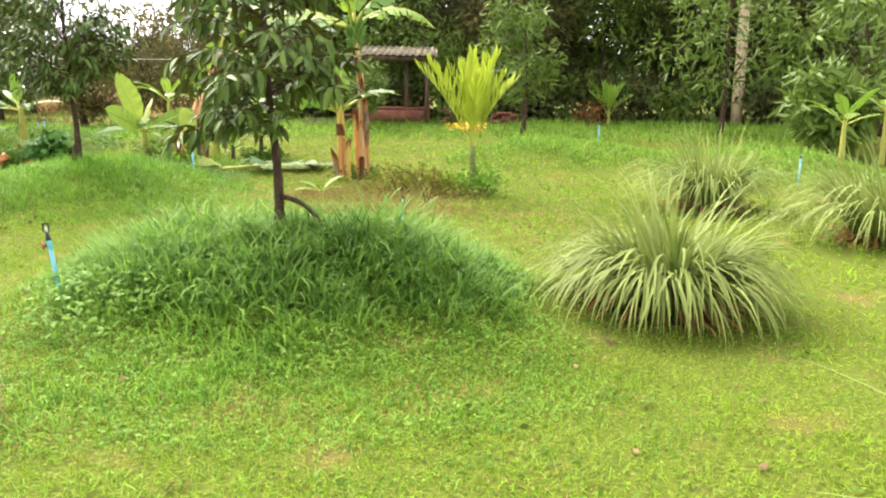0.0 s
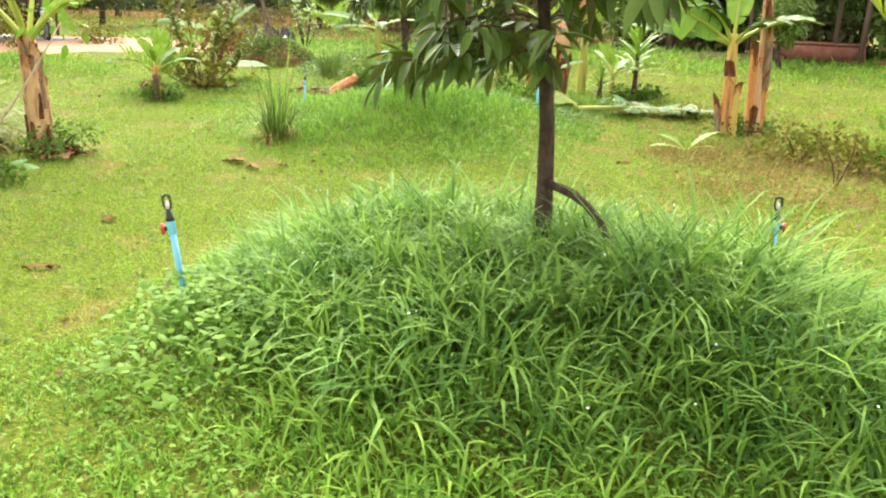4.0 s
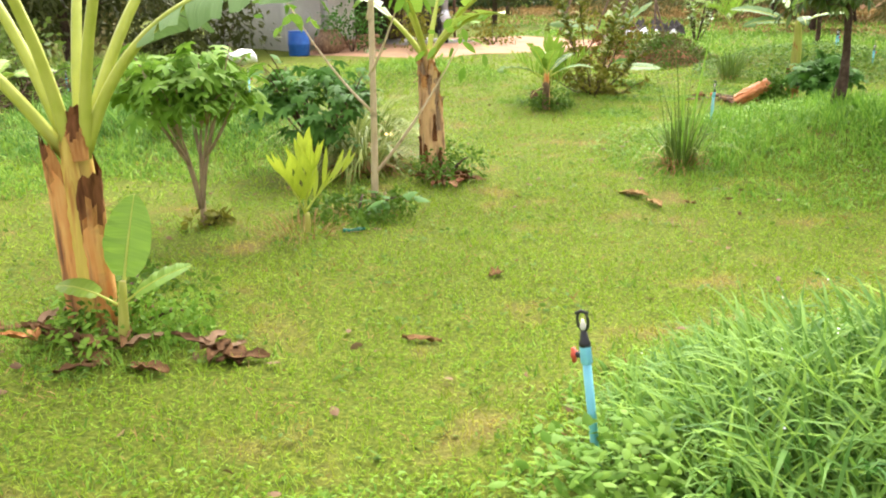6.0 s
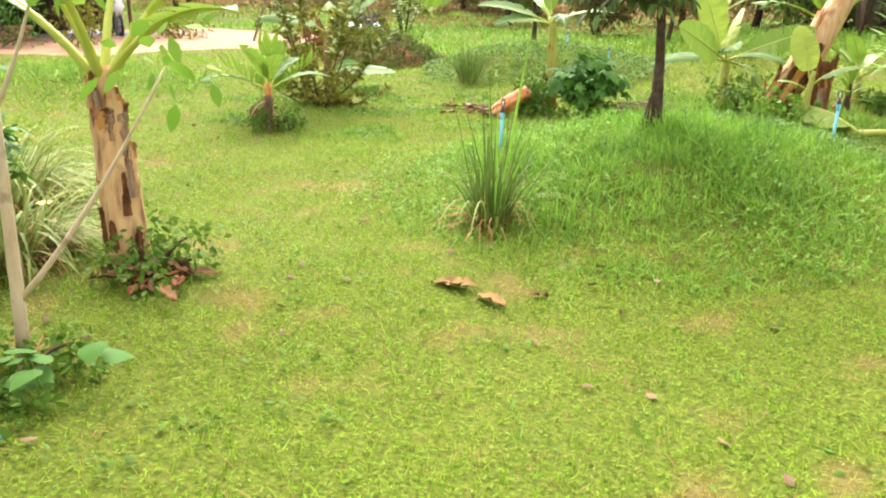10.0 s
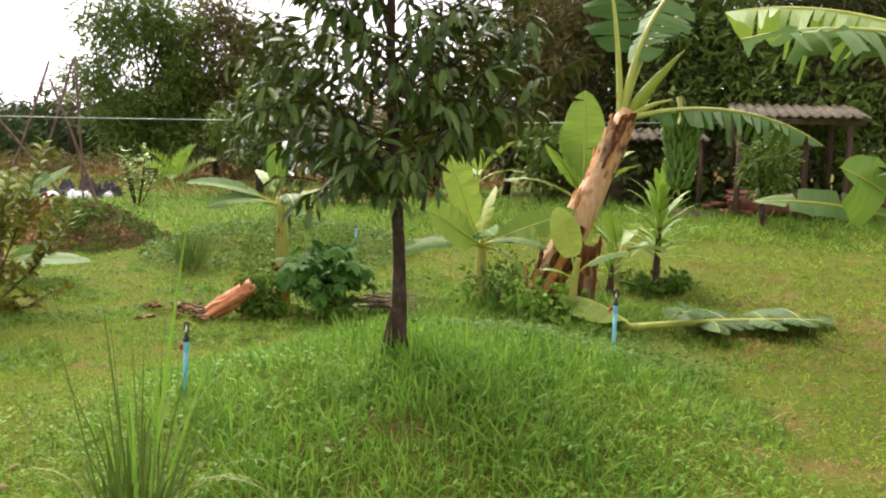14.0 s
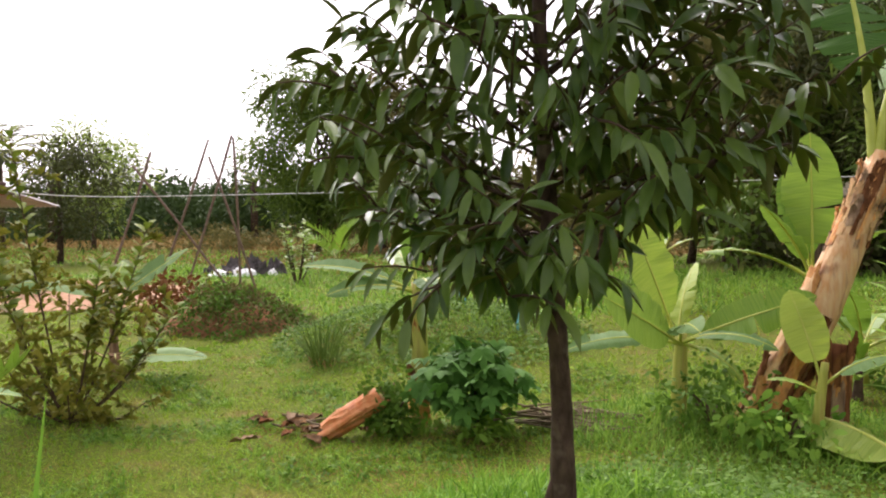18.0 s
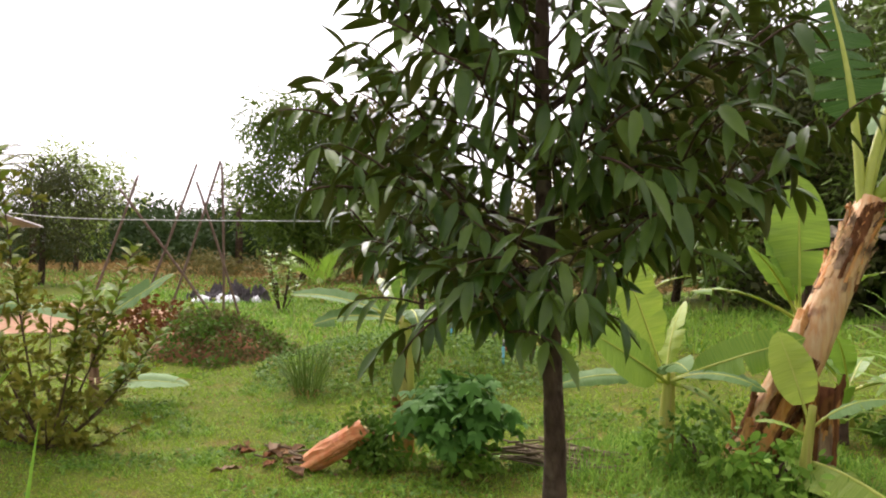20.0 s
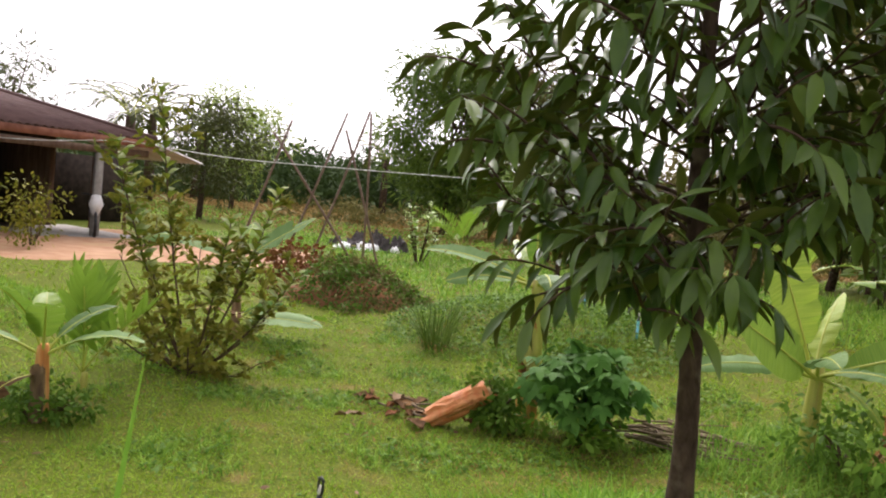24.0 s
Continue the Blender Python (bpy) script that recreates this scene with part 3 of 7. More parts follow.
def durian_tree(at, label, height, r0, branches, leaf_scale, seed, lean=(0, 0), singles=300, step=0.046, kink=0.02, light=False):
    """A young durian: straight leader, drooping side branches, long hanging leaves in two ranks."""
    r = np.random.default_rng(seed)
    th = thing("durian_tree", label, "tree", at)
    n = 34
    t = np.linspace(0, 1, n)
    P = np.stack([lean[0] * t + kink * np.sin(9 * t), lean[1] * t + kink * np.sin(7 * t + 1), height * t - 0.05], -1)
    R = r0 * (1 - 0.82 * t) * (1 + 0.35 * np.exp(-t * 22)) * (1 + 0.17 * (r.random(n) > 0.8))
    part("trunk", tube(P, R, 12, 0.06), M_BARK, th)
    poses = []
    tw = Soup()
    for z0, az, length, rise, droop in branches:
        base = np.array([np.interp(z0, P[:, 2], P[:, k]) for k in (0, 1)] + [z0])
        a = math.radians(az)
        out = np.array([math.cos(a), math.sin(a), 0])
        m = 9
        s = np.linspace(0, 1, m)
        B = base + out * (length * s)[:, None]
        B[:, 2] += rise * length * s - droop * length * s ** 2
        B += 0.02 * r.normal(size=B.shape) * s[:, None]
        rb = (0.2 if length < 0.8 else 0.34) * r0 * (0.6 + 0.5 * length) * (1 - 0.8 * s)
        limb = part("limb", tube(B, rb, 6), M_BARK, th)
        for f in np.arange(0.25, 1.0, 0.10 / max(0.2, length)):
            p = np.array([np.interp(f, s, B[:, c]) for c in range(3)])
            sd = np.array([-out[1], out[0], 0]) * r.choice([-1, 1])
            poses.append((p, unit(out * r.uniform(0.1, 0.6) + sd * r.uniform(0.2, 0.7) + np.array([0, 0, -r.uniform(0.5, 1.2)])), r.uniform(0.75, 1.1) * leaf_scale, r.normal(0, 0.45)))
        # twigs left and right of the limb, each with two ranks of hanging leaves
        k = max(3, int(length / 0.105))
        for i in range(k + 1):
            f = 1.0 if i == k else 0.12 + 0.86 * (i + r.uniform(0.2, 0.8)) / k
            p = np.array([np.interp(f, s, B[:, c]) for c in range(3)])
            j0 = min(m - 2, int(f * (m - 1)))
            fw = unit(B[j0 + 1] - B[j0])
            sd = np.array([-out[1], out[0], 0]) * (1 if i % 2 else -1)
            td = unit(fw * r.uniform(0.7, 1.1) + sd * (0 if i == k else r.uniform(0.35, 0.85)) + np.array([0, 0, r.uniform(0.0, 0.75)]))
            tl = r.uniform(0.18, 0.36) * (1.15 - 0.4 * f)
            tip = p + td * tl + np.array([0, 0, -0.10 * tl])
            C = curve(p, tip, (0, 0, 0.07 * tl), 5)
            tw.add(tube(C, [0.005, 0.0045, 0.004, 0.003, 0.002], 5))
            across = unit(np.cross(td, (0, 0, 1.0)))
            hang = r.uniform(0.25, 0.95)
            nl = max(4, int(tl / step))
            for j in range(nl + 1):
                g = 1.0 if j == nl else 0.12 + 0.84 * (j + 0.5) / nl
                q = np.array([np.interp(g, np.linspace(0, 1, 5), C[:, c]) for c in range(3)])
                sg = 0 if j == nl else (1 if j % 2 else -1)
                ld = unit(td * r.uniform(0.3, 0.6) + across * sg * r.uniform(0.4, 0.8) + np.array([0, 0, -hang + r.normal(0, 0.32)]))
                poses.append((q, ld, r.uniform(0.72, 1.12) * leaf_scale, r.normal(0, 0.45)))
    tagged(part("twig_spray", tw, M_TWIG, th), kind="stuff")
    # leaves at the leader's tip
    for j in range(26):
        f = r.uniform(0.72, 1.0)
        q = np.array([np.interp(f, t, P[:, c]) for c in range(3)])
        d, _ = unit(r.normal(size=3) * (1, 1, 0.5) + (0, 0, 0.1)), 0
        poses.append((q, d, r.uniform(0.7, 1.1) * leaf_scale, r.normal(0, 0.5)))
    order = r.permutation(len(poses))
    rest = Soup()
    for c, idx in enumerate(order):
        q, ld, sc, rl = poses[idx]
        y = unit(np.cross((0, 0, 1.0), ld) + 1e-6)
        z = np.cross(ld, y)
        y, z = y * math.cos(rl) + z * math.sin(rl), z * math.cos(rl) - y * math.sin(rl)
        v = idx % 4
        if c < singles:
            ob = part("leaf", (DURIAN_LIGHT if light else DURIAN_LEAVES)[v], None, th)
            ob.matrix_basis = Matrix.Translation(q) @ Matrix((ld, y, z)).transposed().to_4x4() @ Matrix.Diagonal((sc, sc, sc, 1))
        else:
            co, qv = DURIAN_JOIN[v]
            V = q + sc * (co[:, :1] * ld + co[:, 1:2] * y + co[:, 2:] * z)
            h = len(qv) // 2
            rest.add((V, qv[:h]), 0)
            rest.add((V, qv[h:]), 1)
    if rest.n:
        tagged(part("foliage", rest, [M_DURIAN2_J if light else M_DURIAN_J, M_DURIAN2_B if light else M_DURIAN_B], th), kind="stuff")
    return th


def whorl(r, zs, n_each, lengths, rise=0.25, droop=0.45, az0=0):
    """Side branches, tier by tier: (height, azimuth, length, rise, droop)."""
    out = []
    for z, ln in zip(zs, lengths):
        a = r.uniform(0, 360)
        for k in range(n_each):
            out.append((z + r.uniform(-0.06, 0.06), a + 360 * k / n_each + r.uniform(-25, 25), ln * r.uniform(0.8, 1.15), rise * r.uniform(0.6, 1.4), droop * r.uniform(0.7, 1.3)))
    return out


LEAFLET = {}
for m_ in (M_ARECA, M_PALM):
    LEAFLET[m_.name] = build_mesh("leaflet", *ribbons(np.zeros((1, 3)), np.array([[1.0, 0, 0]]), np.array([[0, 1.0, 0]]), 1.0, 1.0, 0.22, LEAF, 0.08), m_)


def frond(parent, az, elev, L, arch, n, leaflet, width, mat, start, r=0.008, single=False, splay=1.0):
    """A feather palm leaf: stalk and two ranks of leaflets."""
    m = 12
    s = np.linspace(0, 1, m)
    e = np.radians(elev) - np.radians(arch) * s ** 1.2
    x = np.concatenate([[0], np.cumsum(np.cos(e[:-1]) * L / (m - 1))])
    z = np.concatenate([[0], np.cumsum(np.sin(e[:-1]) * L / (m - 1))])
    C = np.stack([x, 0 * x, z], -1)
    fr = part("frond", tube(C, np.linspace(r, r * 0.3, m), 6), M_MIDRIB, parent)
    fr.matrix_basis = pose(*start, 0, 0, az)
    f = np.repeat(np.linspace(0.3, 1.0, n), 2)
    sg = np.tile([1.0, -1.0], n)
    base = np.stack([np.interp(f, s, C[:, c]) for c in range(3)], -1)
    ee = np.interp(f, s, e)
    fw = np.stack([np.cos(ee), 0 * ee, np.sin(ee)], -1)
    upv = np.stack([-np.sin(ee), 0 * ee, np.cos(ee)], -1)
    spread = splay * np.interp(f, [0.3, 1], [1.0, 0.35]) * rng.uniform(0.8, 1.2, len(f))
    d = unit(fw * 0.8 + np.stack([0 * f, sg * spread, 0 * f], -1) + upv * rng.uniform(0.05, 0.35, len(f))[:, None])
    side = unit(np.cross(d, upv))
    ln = leaflet * np.interp(f, [0.3, 0.55, 1], [0.8, 1.0, 0.6]) * rng.uniform(0.85, 1.1, len(f))
    if single:
        for q0, dd, ss, l in zip(base, d, side, ln):
            ob = part("leaflet", LEAFLET[mat.name], None, fr)
            ob.matrix_basis = Matrix.Translation(q0) @ Matrix((dd, ss, np.cross(dd, ss))).transposed().to_4x4() @ Matrix.Diagonal((l, width, l, 1))
    else:
        tagged(part("leaf_blade", ribbons(base, d, side, ln, width, 0.22, LEAF, 0.35), mat, fr), kind="stuff")
    return fr


def palm(name, at, label, h, r0, n, L, arch, leaflet, width, mat, elevs, seedaz=0, trunk_mat=None, nl=14, single=True, splay=1.0):
    th = thing(name, label, "palm", at)
    part("stem", tube(curve((0, 0, -0.03), (0.01, 0.01, h), (0.01, 0, 0), 6), np.linspace(r0, r0 * 0.75, 6), 10, 0.03), trunk_mat or M_STEM_G, th)
    for i in range(n):
        el = elevs[0] + (elevs[1] - elevs[0]) * i / max(1, n - 1)
        frond(th, seedaz + 137.5 * i + rng.uniform(-18, 18), el + rng.uniform(-8, 8), L * rng.uniform(0.85, 1.1), arch * rng.uniform(0.7, 1.2), nl, leaflet, width, mat, (0, 0, h * (0.9 + 0.1 * i / n)), single=single, splay=splay)
    return th


def arched(base, az, L, W, e0, e1, prof, fold=0.25, power=1.25):
    """Long blades that rise at the elevation e0, bend over and end at the elevation e1 (degrees)."""
    N, m = len(base), len(prof)
    s = np.array([p[0] for p in prof])
    w = np.array([p[1] for p in prof])
    e = np.radians(e0)[:, None] + np.radians(e1 - e0)[:, None] * s[None] ** power
    ds = np.diff(s)[None] * np.asarray(L)[:, None]
    em = 0.5 * (e[:, 1:] + e[:, :-1])
    out = np.concatenate([np.zeros((N, 1)), np.cumsum(np.cos(em) * ds, 1)], 1)
    up = np.concatenate([np.zeros((N, 1)), np.cumsum(np.sin(em) * ds, 1)], 1)
    ca, sa = np.cos(az)[:, None], np.sin(az)[:, None]
    C = base[:, None] + np.stack([out * ca, out * sa, up], -1)
    side = np.stack([-sa + 0 * e, ca + 0 * e, 0 * e], -1)
    nrm = np.stack([-np.sin(e) * ca, -np.sin(e) * sa, np.cos(e)], -1)
    h = (0.5 * np.asarray(W)[:, None] * w[None])[..., None]
    V = np.stack([C - side * h + nrm * h * fold, C, C + side * h + nrm * h * fold], 2).reshape(-1, 3)
    q = np.array([[i * 3 + c, i * 3 + c + 1, (i + 1) * 3 + c + 1, (i + 1) * 3 + c] for i in range(m - 1) for c in range(2)])
    return V, (q[None] + (np.arange(N) * m * 3)[:, None, None]).reshape(-1, 4)


LONG = [(0, 0.6), (0.15, 0.85), (0.3, 1), (0.42, 1), (0.54, 0.95), (0.66, 0.85), (0.78, 0.65), (0.9, 0.4), (1, 0.06)]
LONG_BLADES = []
for e0_, e1_ in ((88, 20), (85, -45), (82, -70), (78, -80), (70, -78), (60, -70)):
    LONG_BLADES.append(build_mesh("blade", *arched(np.zeros((1, 3)), np.zeros(1), np.ones(1), np.array([0.018]), np.array([e0_]), np.array([e1_]), LONG), M_LEMON))


def clump(name, at, label, category, n, L, W, elev, droop, mat, r0, dry=0, dry_L=0.5, drymat=None, group="", single=0, arc=None):
    """A tussock of long blades; arc: the elevations between which the bent-over tips end."""
    th = thing(name, label, category, at, group=group)
    a = rng.uniform(0, 2 * np.pi, n)
    rr = r0 * np.sqrt(rng.random(n))
    base = np.stack([rr * np.cos(a), rr * np.sin(a), np.full(n, -0.02)], -1)
    d, side = heading(n, *elev, az=a + rng.normal(0, 0.5, n))
    side = tilt(side, d, 0.5)
    ln = L * rng.uniform(0.55, 1.1, n)
    if arc:
        rise = rng.random(n)
        tips = np.where(rise < 0.26, rng.uniform(0, 65, n), rng.uniform(*arc, n))
        blades = arched(base, a + rng.normal(0, 0.5, n), ln * np.where(rise < 0.26, 0.85, 1.0), W * rng.uniform(0.7, 1.2, n), rng.uniform(*elev, n), tips, LONG)
        tagged(part("foliage", blades, mat, th), kind="stuff")
    else:
        tagged(part("foliage", ribbons(base, d, side, ln, W * rng.uniform(0.7, 1.2, n), droop * rng.uniform(0.5, 1.25, n), [(0, 0.6), (0.2, 0.9), (0.45, 1), (0.65, 0.85), (0.85, 0.5), (1, 0.06)], 0.25), mat, th), kind="stuff")
    for k in range(single):
        ob = part("blade", LONG_BLADES[k % 6], None, th)
        aa, q0 = rng.uniform(0, 360), r0 * math.sqrt(rng.random())
        sc = L * rng.uniform(0.7, 1.1)
        ob.matrix_basis = pose(q0 * math.cos(math.radians(aa)), q0 * math.sin(math.radians(aa)), -0.01, rng.uniform(-10, 10), 0, aa + rng.normal(0, 25)) @ Matrix.Diagonal((sc, W / 0.018, sc, 1))
    if dry:
        a = rng.uniform(0, 2 * np.pi, dry)
        rr = r0 * np.sqrt(rng.random(dry))
        base = np.stack([rr * np.cos(a), rr * np.sin(a), np.zeros(dry)], -1)
        d, side = heading(dry, 5, 70, az=a + rng.normal(0, 0.4, dry))
        tagged(part("dry_foliage", ribbons(base, d, tilt(side, d, 0.6), dry_L * rng.uniform(0.6, 1.1, dry), W, 0.75, BLADE, 0.2), drymat or M_LEMON_DRY, th, "dead brown blades"), kind="stuff")
    return th


def palmate(base, d, size, lobes, wide, droop=0.25):
    """Hand-shaped leaves: lobes fanned round each stalk's end."""
    V, Q, n = [], [], 0
    side = unit(np.cross(d, (0, 0, 1.0)) + 1e-6)
    for k in range(lobes):
        a = (k / (lobes - 1) - 0.5) * math.radians(240)
        dd = unit(d * math.cos(a) + side * math.sin(a))
        ss = unit(side * math.cos(a) - d * math.sin(a))
        v, q = ribbons(base, dd, ss, size * (1 - 0.3 * abs(k / (lobes - 1) - 0.5) * 2), size * wide, droop, LEAF, 0.15)
        V.append(v)
        Q.append(q + n)
        n += len(v)
    return np.concatenate(V), np.concatenate(Q)


def stem_bush(name, at, label, stems, height, spread, n_leaf, size, lobes, wide, mat, seed, low=0.55, stem_r=0.022, bark=None, trunk=0.0):
    """A shrub of several bare stems that part near the ground under a crown of hand-shaped leaves."""
    r = np.random.default_rng(seed)
    th = thing(name, label, "shrub", at)
    tips = []
    if trunk:
        part("trunk", tube([(0, 0, -0.05), (0.01, 0, 0.4 * trunk), (0, 0.01, trunk + 0.02)], [stem_r * 1.9, stem_r * 1.6, stem_r * 1.45], 9, 0.06), bark or M_PALEBARK, th)
    for k in range(stems):
        a = 2 * np.pi * (k + r.uniform(-0.3, 0.3)) / stems
        tip = np.array([spread * 0.62 * math.cos(a), spread * 0.62 * math.sin(a), height * r.uniform(low, 0.82)])
        C = curve((0.012 * math.cos(a), 0.012 * math.sin(a), trunk - 0.04), tip, (-0.10 * math.cos(a) * spread, -0.10 * math.sin(a) * spread, 0), 8)
        st = part("stem", tube(C, np.linspace(stem_r, stem_r * 0.5, 8), 8, 0.05), bark or M_PALEBARK, th)
        for _ in range(6):
            b = a + r.uniform(-1.9, 1.9)
            t2 = tip + np.array([0.35 * spread * math.cos(b), 0.35 * spread * math.sin(b), r.uniform(-0.04, 0.24) * height])
            c0 = C[3] if _ < 2 else C[5]
            part("branch", tube(curve(c0, t2, (0, 0, -0.03) if _ < 2 else (0, 0, 0.05), 6), np.linspace(stem_r * (0.62 if _ < 2 else 0.5), 0.004, 6), 6), bark or M_PALEBARK, st)
            tips.append((C[5], t2))
    tips = [tips[i % len(tips)] for i in range(n_leaf)]
    f = r.uniform(0.3, 1.05, n_leaf)
    A = np.array([p for p, _ in tips])
    B = np.array([q for _, q in tips])
    base = A + (B - A) * f[:, None]
    half = r.random(n_leaf) < 0.6
    aa, qq = r.uniform(0, 2 * np.pi, n_leaf), np.sqrt(r.random(n_leaf))
    dome = np.stack([spread * qq * np.cos(aa), spread * qq * np.sin(aa), height * (0.93 - (0.9 - low) * 0.6 * qq ** 2) * r.uniform(0.80, 1.0, n_leaf)], -1)
    base = np.where(half[:, None], dome, base)
    d = unit(r.normal(size=(n_leaf, 3)) * (1, 1, 0.5) + (0, 0, 0.35))
    end = base + d * r.uniform(0.05, 0.16, n_leaf)[:, None]
    out = unit(np.stack([end[:, 0], end[:, 1], 0 * f], -1) + 0.5 * r.normal(size=(n_leaf, 3)) * (1, 1, 0))
    pd = unit(out * 0.9 + np.stack([0 * f, 0 * f, r.uniform(-1.1, 0.0, n_leaf)], -1))
    tagged(part("crown", palmate(end, pd, size * r.uniform(0.7, 1.15, n_leaf), lobes, wide), mat, th), kind="stuff")
    pet = Soup()
    for i in range(0, n_leaf, 3):
        pet.add(tube([base[i], end[i]], 0.003, 4, cap=False))
    tagged(part("stalk_tuft", pet, M_CASS, th), kind="stuff")
    return th


def leaf_cloud(sp, centers, radius, per, size, squash=0.8, m=0, prof=LEAF2, wide=0.45, r=None):
    """Many leaves about clump centres."""
    r = r or rng
    n = len(centers) * per
    c = np.repeat(centers, per, axis=0)
    off = r.normal(size=(n, 3)) * (1, 1, squash)
    off = off / np.maximum(1, np.linalg.norm(off, axis=1, keepdims=True) / 1.7)
    rad = np.repeat(np.broadcast_to(radius, (len(centers),)), per)
    base = c + off * rad[:, None] * 0.6
    d = unit(off + 0.8 * r.normal(size=(n, 3)) + (0, 0, -0.25))
    side = unit(np.cross(d, r.normal(size=(n, 3))))
    L = size * r.uniform(0.6, 1.3, n)
    sp.add(ribbons(base, d, side, L, L * wide, 0.15, prof), m)


def broad_tree(name, at, label, height, crown, trunk_h, r0, mat, seed, clumps=46, per=42, leaf=0.16, bark=None, squash=0.8, group="", lean=0.0, limbs=6):
    """A broadleaf tree: tapered trunk, limbs, and a crown of leaf clumps with gaps."""
    r = np.random.default_rng(seed)
    th = thing(name, label, "tree", at, group=group)
    top = np.array([lean, r.uniform(-0.2, 0.2), height * 0.8])
    C = curve((0, 0, -0.15), top, (r.uniform(-0.2, 0.2), r.uniform(-0.2, 0.2), 0), 9)
    part("trunk", tube(C, np.linspace(r0, r0 * 0.25, 9), 9, 0.04), bark or M_BARK, th)
    cz = trunk_h + (height - trunk_h) * 0.5
    cen = []
    for k in range(clumps):
        v = r.normal(size=3)
        v = v / np.linalg.norm(v) * r.uniform(0.35, 1.0) ** 0.6
        wob = 1 + 0.25 * math.sin(3 * math.atan2(v[1], v[0]) + seed)
        cen.append((lean * 0.8 + v[0] * crown * wob, v[1] * crown * wob, cz + v[2] * (height - trunk_h) * 0.5))
    cen = np.array(cen)
    for k in range(limbs):
        j = r.integers(0, clumps)
        s0 = C[r.integers(3, 7)]
        part("limb", tube(curve(s0, cen[j], (0, 0, -0.1), 5), np.linspace(r0 * 0.4, r0 * 0.1, 5), 6), bark or M_BARK, th)
    sp = Soup()
    leaf_cloud(sp, cen, crown * 0.36, per, leaf, squash, r=r, prof=[(0, 0.75), (1, 0.3)])
    tagged(part("crown", sp, mat, th), kind="stuff")
    return th


def shrub(name, at, label, h, w, mat, seed, clumps=14, per=40, leaf=0.10, category="shrub", stems=5, group="", wide=0.5):
    r = np.random.default_rng(seed)
    th = thing(name, label, category, at, group=group)
    cen = np.stack([w * r.uniform(-0.7, 0.7, clumps), w * r.uniform(-0.7, 0.7, clumps), h * r.uniform(0.15, 0.85, clumps)], -1)
    for k in range(stems):
        part("stem", tube(curve((0, 0, -0.05), cen[k % clumps], (0, 0, 0.05), 5), np.linspace(0.018, 0.006, 5), 6), M_TWIG, th)
    sp = Soup()
    leaf_cloud(sp, cen, min(w, h) * 0.45, per, leaf, 0.8, r=r, wide=wide, prof=LEAF)
    tagged(part("foliage", sp, mat, th), kind="stuff")
    return th


def sprinkler(at, h, tilt_x=0.0, tilt_y=0.0, turn=0, label="blue pipe lawn sprinkler with a red valve and black head"):
    """A blue riser pipe with a coupler, a red tap and a black arched sprinkler head."""
    th = new("sprinkler")
    th.matrix_basis = pose(*at, tilt_x, tilt_y, 0) @ pose(0, 0, 0, 0, 0, turn)
    tagged(th, label, "sprinkler", "lawn sprinklers")
    p = part("pipe", tube([(0, 0, -0.15), (0, 0, h)], 0.0135, 14), M_PIPE, th)
    part("coupler", tube([(0, 0, h - 0.055), (0, 0, h - 0.05), (0, 0, h), (0, 0, h + 0.004)], [0.0165, 0.018, 0.018, 0.0165], 14), M_PIPE, th)
    v = part("valve", tube([(0.014, 0, h - 0.03), (0.034, 0, h - 0.03)], 0.010, 10), M_BLACK, th)
    part("handle", Soup().add(tube([(0.030, 0, h - 0.03), (0.044, 0, h - 0.03)], 0.014, 10)).add(box(0.034, 0.044, -0.007, 0.007, h - 0.055, h - 0.01)), M_RED, v, "red tap handle")
    part("riser", tube([(0, 0, h), (0, 0, h + 0.012), (0, 0, h + 0.016), (0, 0, h + 0.055)], [0.018, 0.018, 0.015, 0.008], 12), M_BLACK, th)
    a = np.linspace(0, 2 * np.pi, 15)
    part("head", tube(np.stack([0.017 * np.sin(a), 0 * a, h + 0.08 - 0.032 * np.cos(a)], -1), 0.0048, 6, cap=False), M_BLACK, th)
    part("nozzle", tube([(0, 0, h + 0.05), (0, 0, h + 0.062), (0, 0, h + 0.085)], [0.008, 0.010, 0.004], 8), M_WHITE, th, "pale nozzle")
    part("spinner", tube([(-0.02, 0, h + 0.105), (0.0, 0, h + 0.11), (0.022, 0, h + 0.103)], [0.004, 0.006, 0.004], 6), M_BLACK, th)
    return th


def crumple(w, d, h, seed, n=15):
    """A crumpled heap: a low dome with sharp folds."""
    r = np.random.default_rng(seed)
    u = np.linspace(-1, 1, n)
    X, Y = np.meshgrid(u, u, indexing="ij")
    q = np.clip(1 - np.sqrt(X ** 2 + Y ** 2), 0, 1)
    Z = h * np.clip(q * 1.6, 0, 1) ** 0.7 * (0.55 + 0.45 * np.abs(np.sin(3 * X + 2 * Y + seed)) + 0.35 * r.normal(size=X.shape) * 0.5) - 0.03
    V = np.stack([X * w / 2 * (1 + 0.15 * r.normal(size=X.shape)), Y * d / 2 * (1 + 0.15 * r.normal(size=X.shape)), np.maximum(Z, -0.03)], -1).reshape(-1, 3)
    i, j = np.meshgrid(np.arange(n - 1), np.arange(n - 1), indexing="ij")
    return V, np.stack([i * n + j, (i + 1) * n + j, (i + 1) * n + j + 1, i * n + j + 1], -1).reshape(-1, 4)


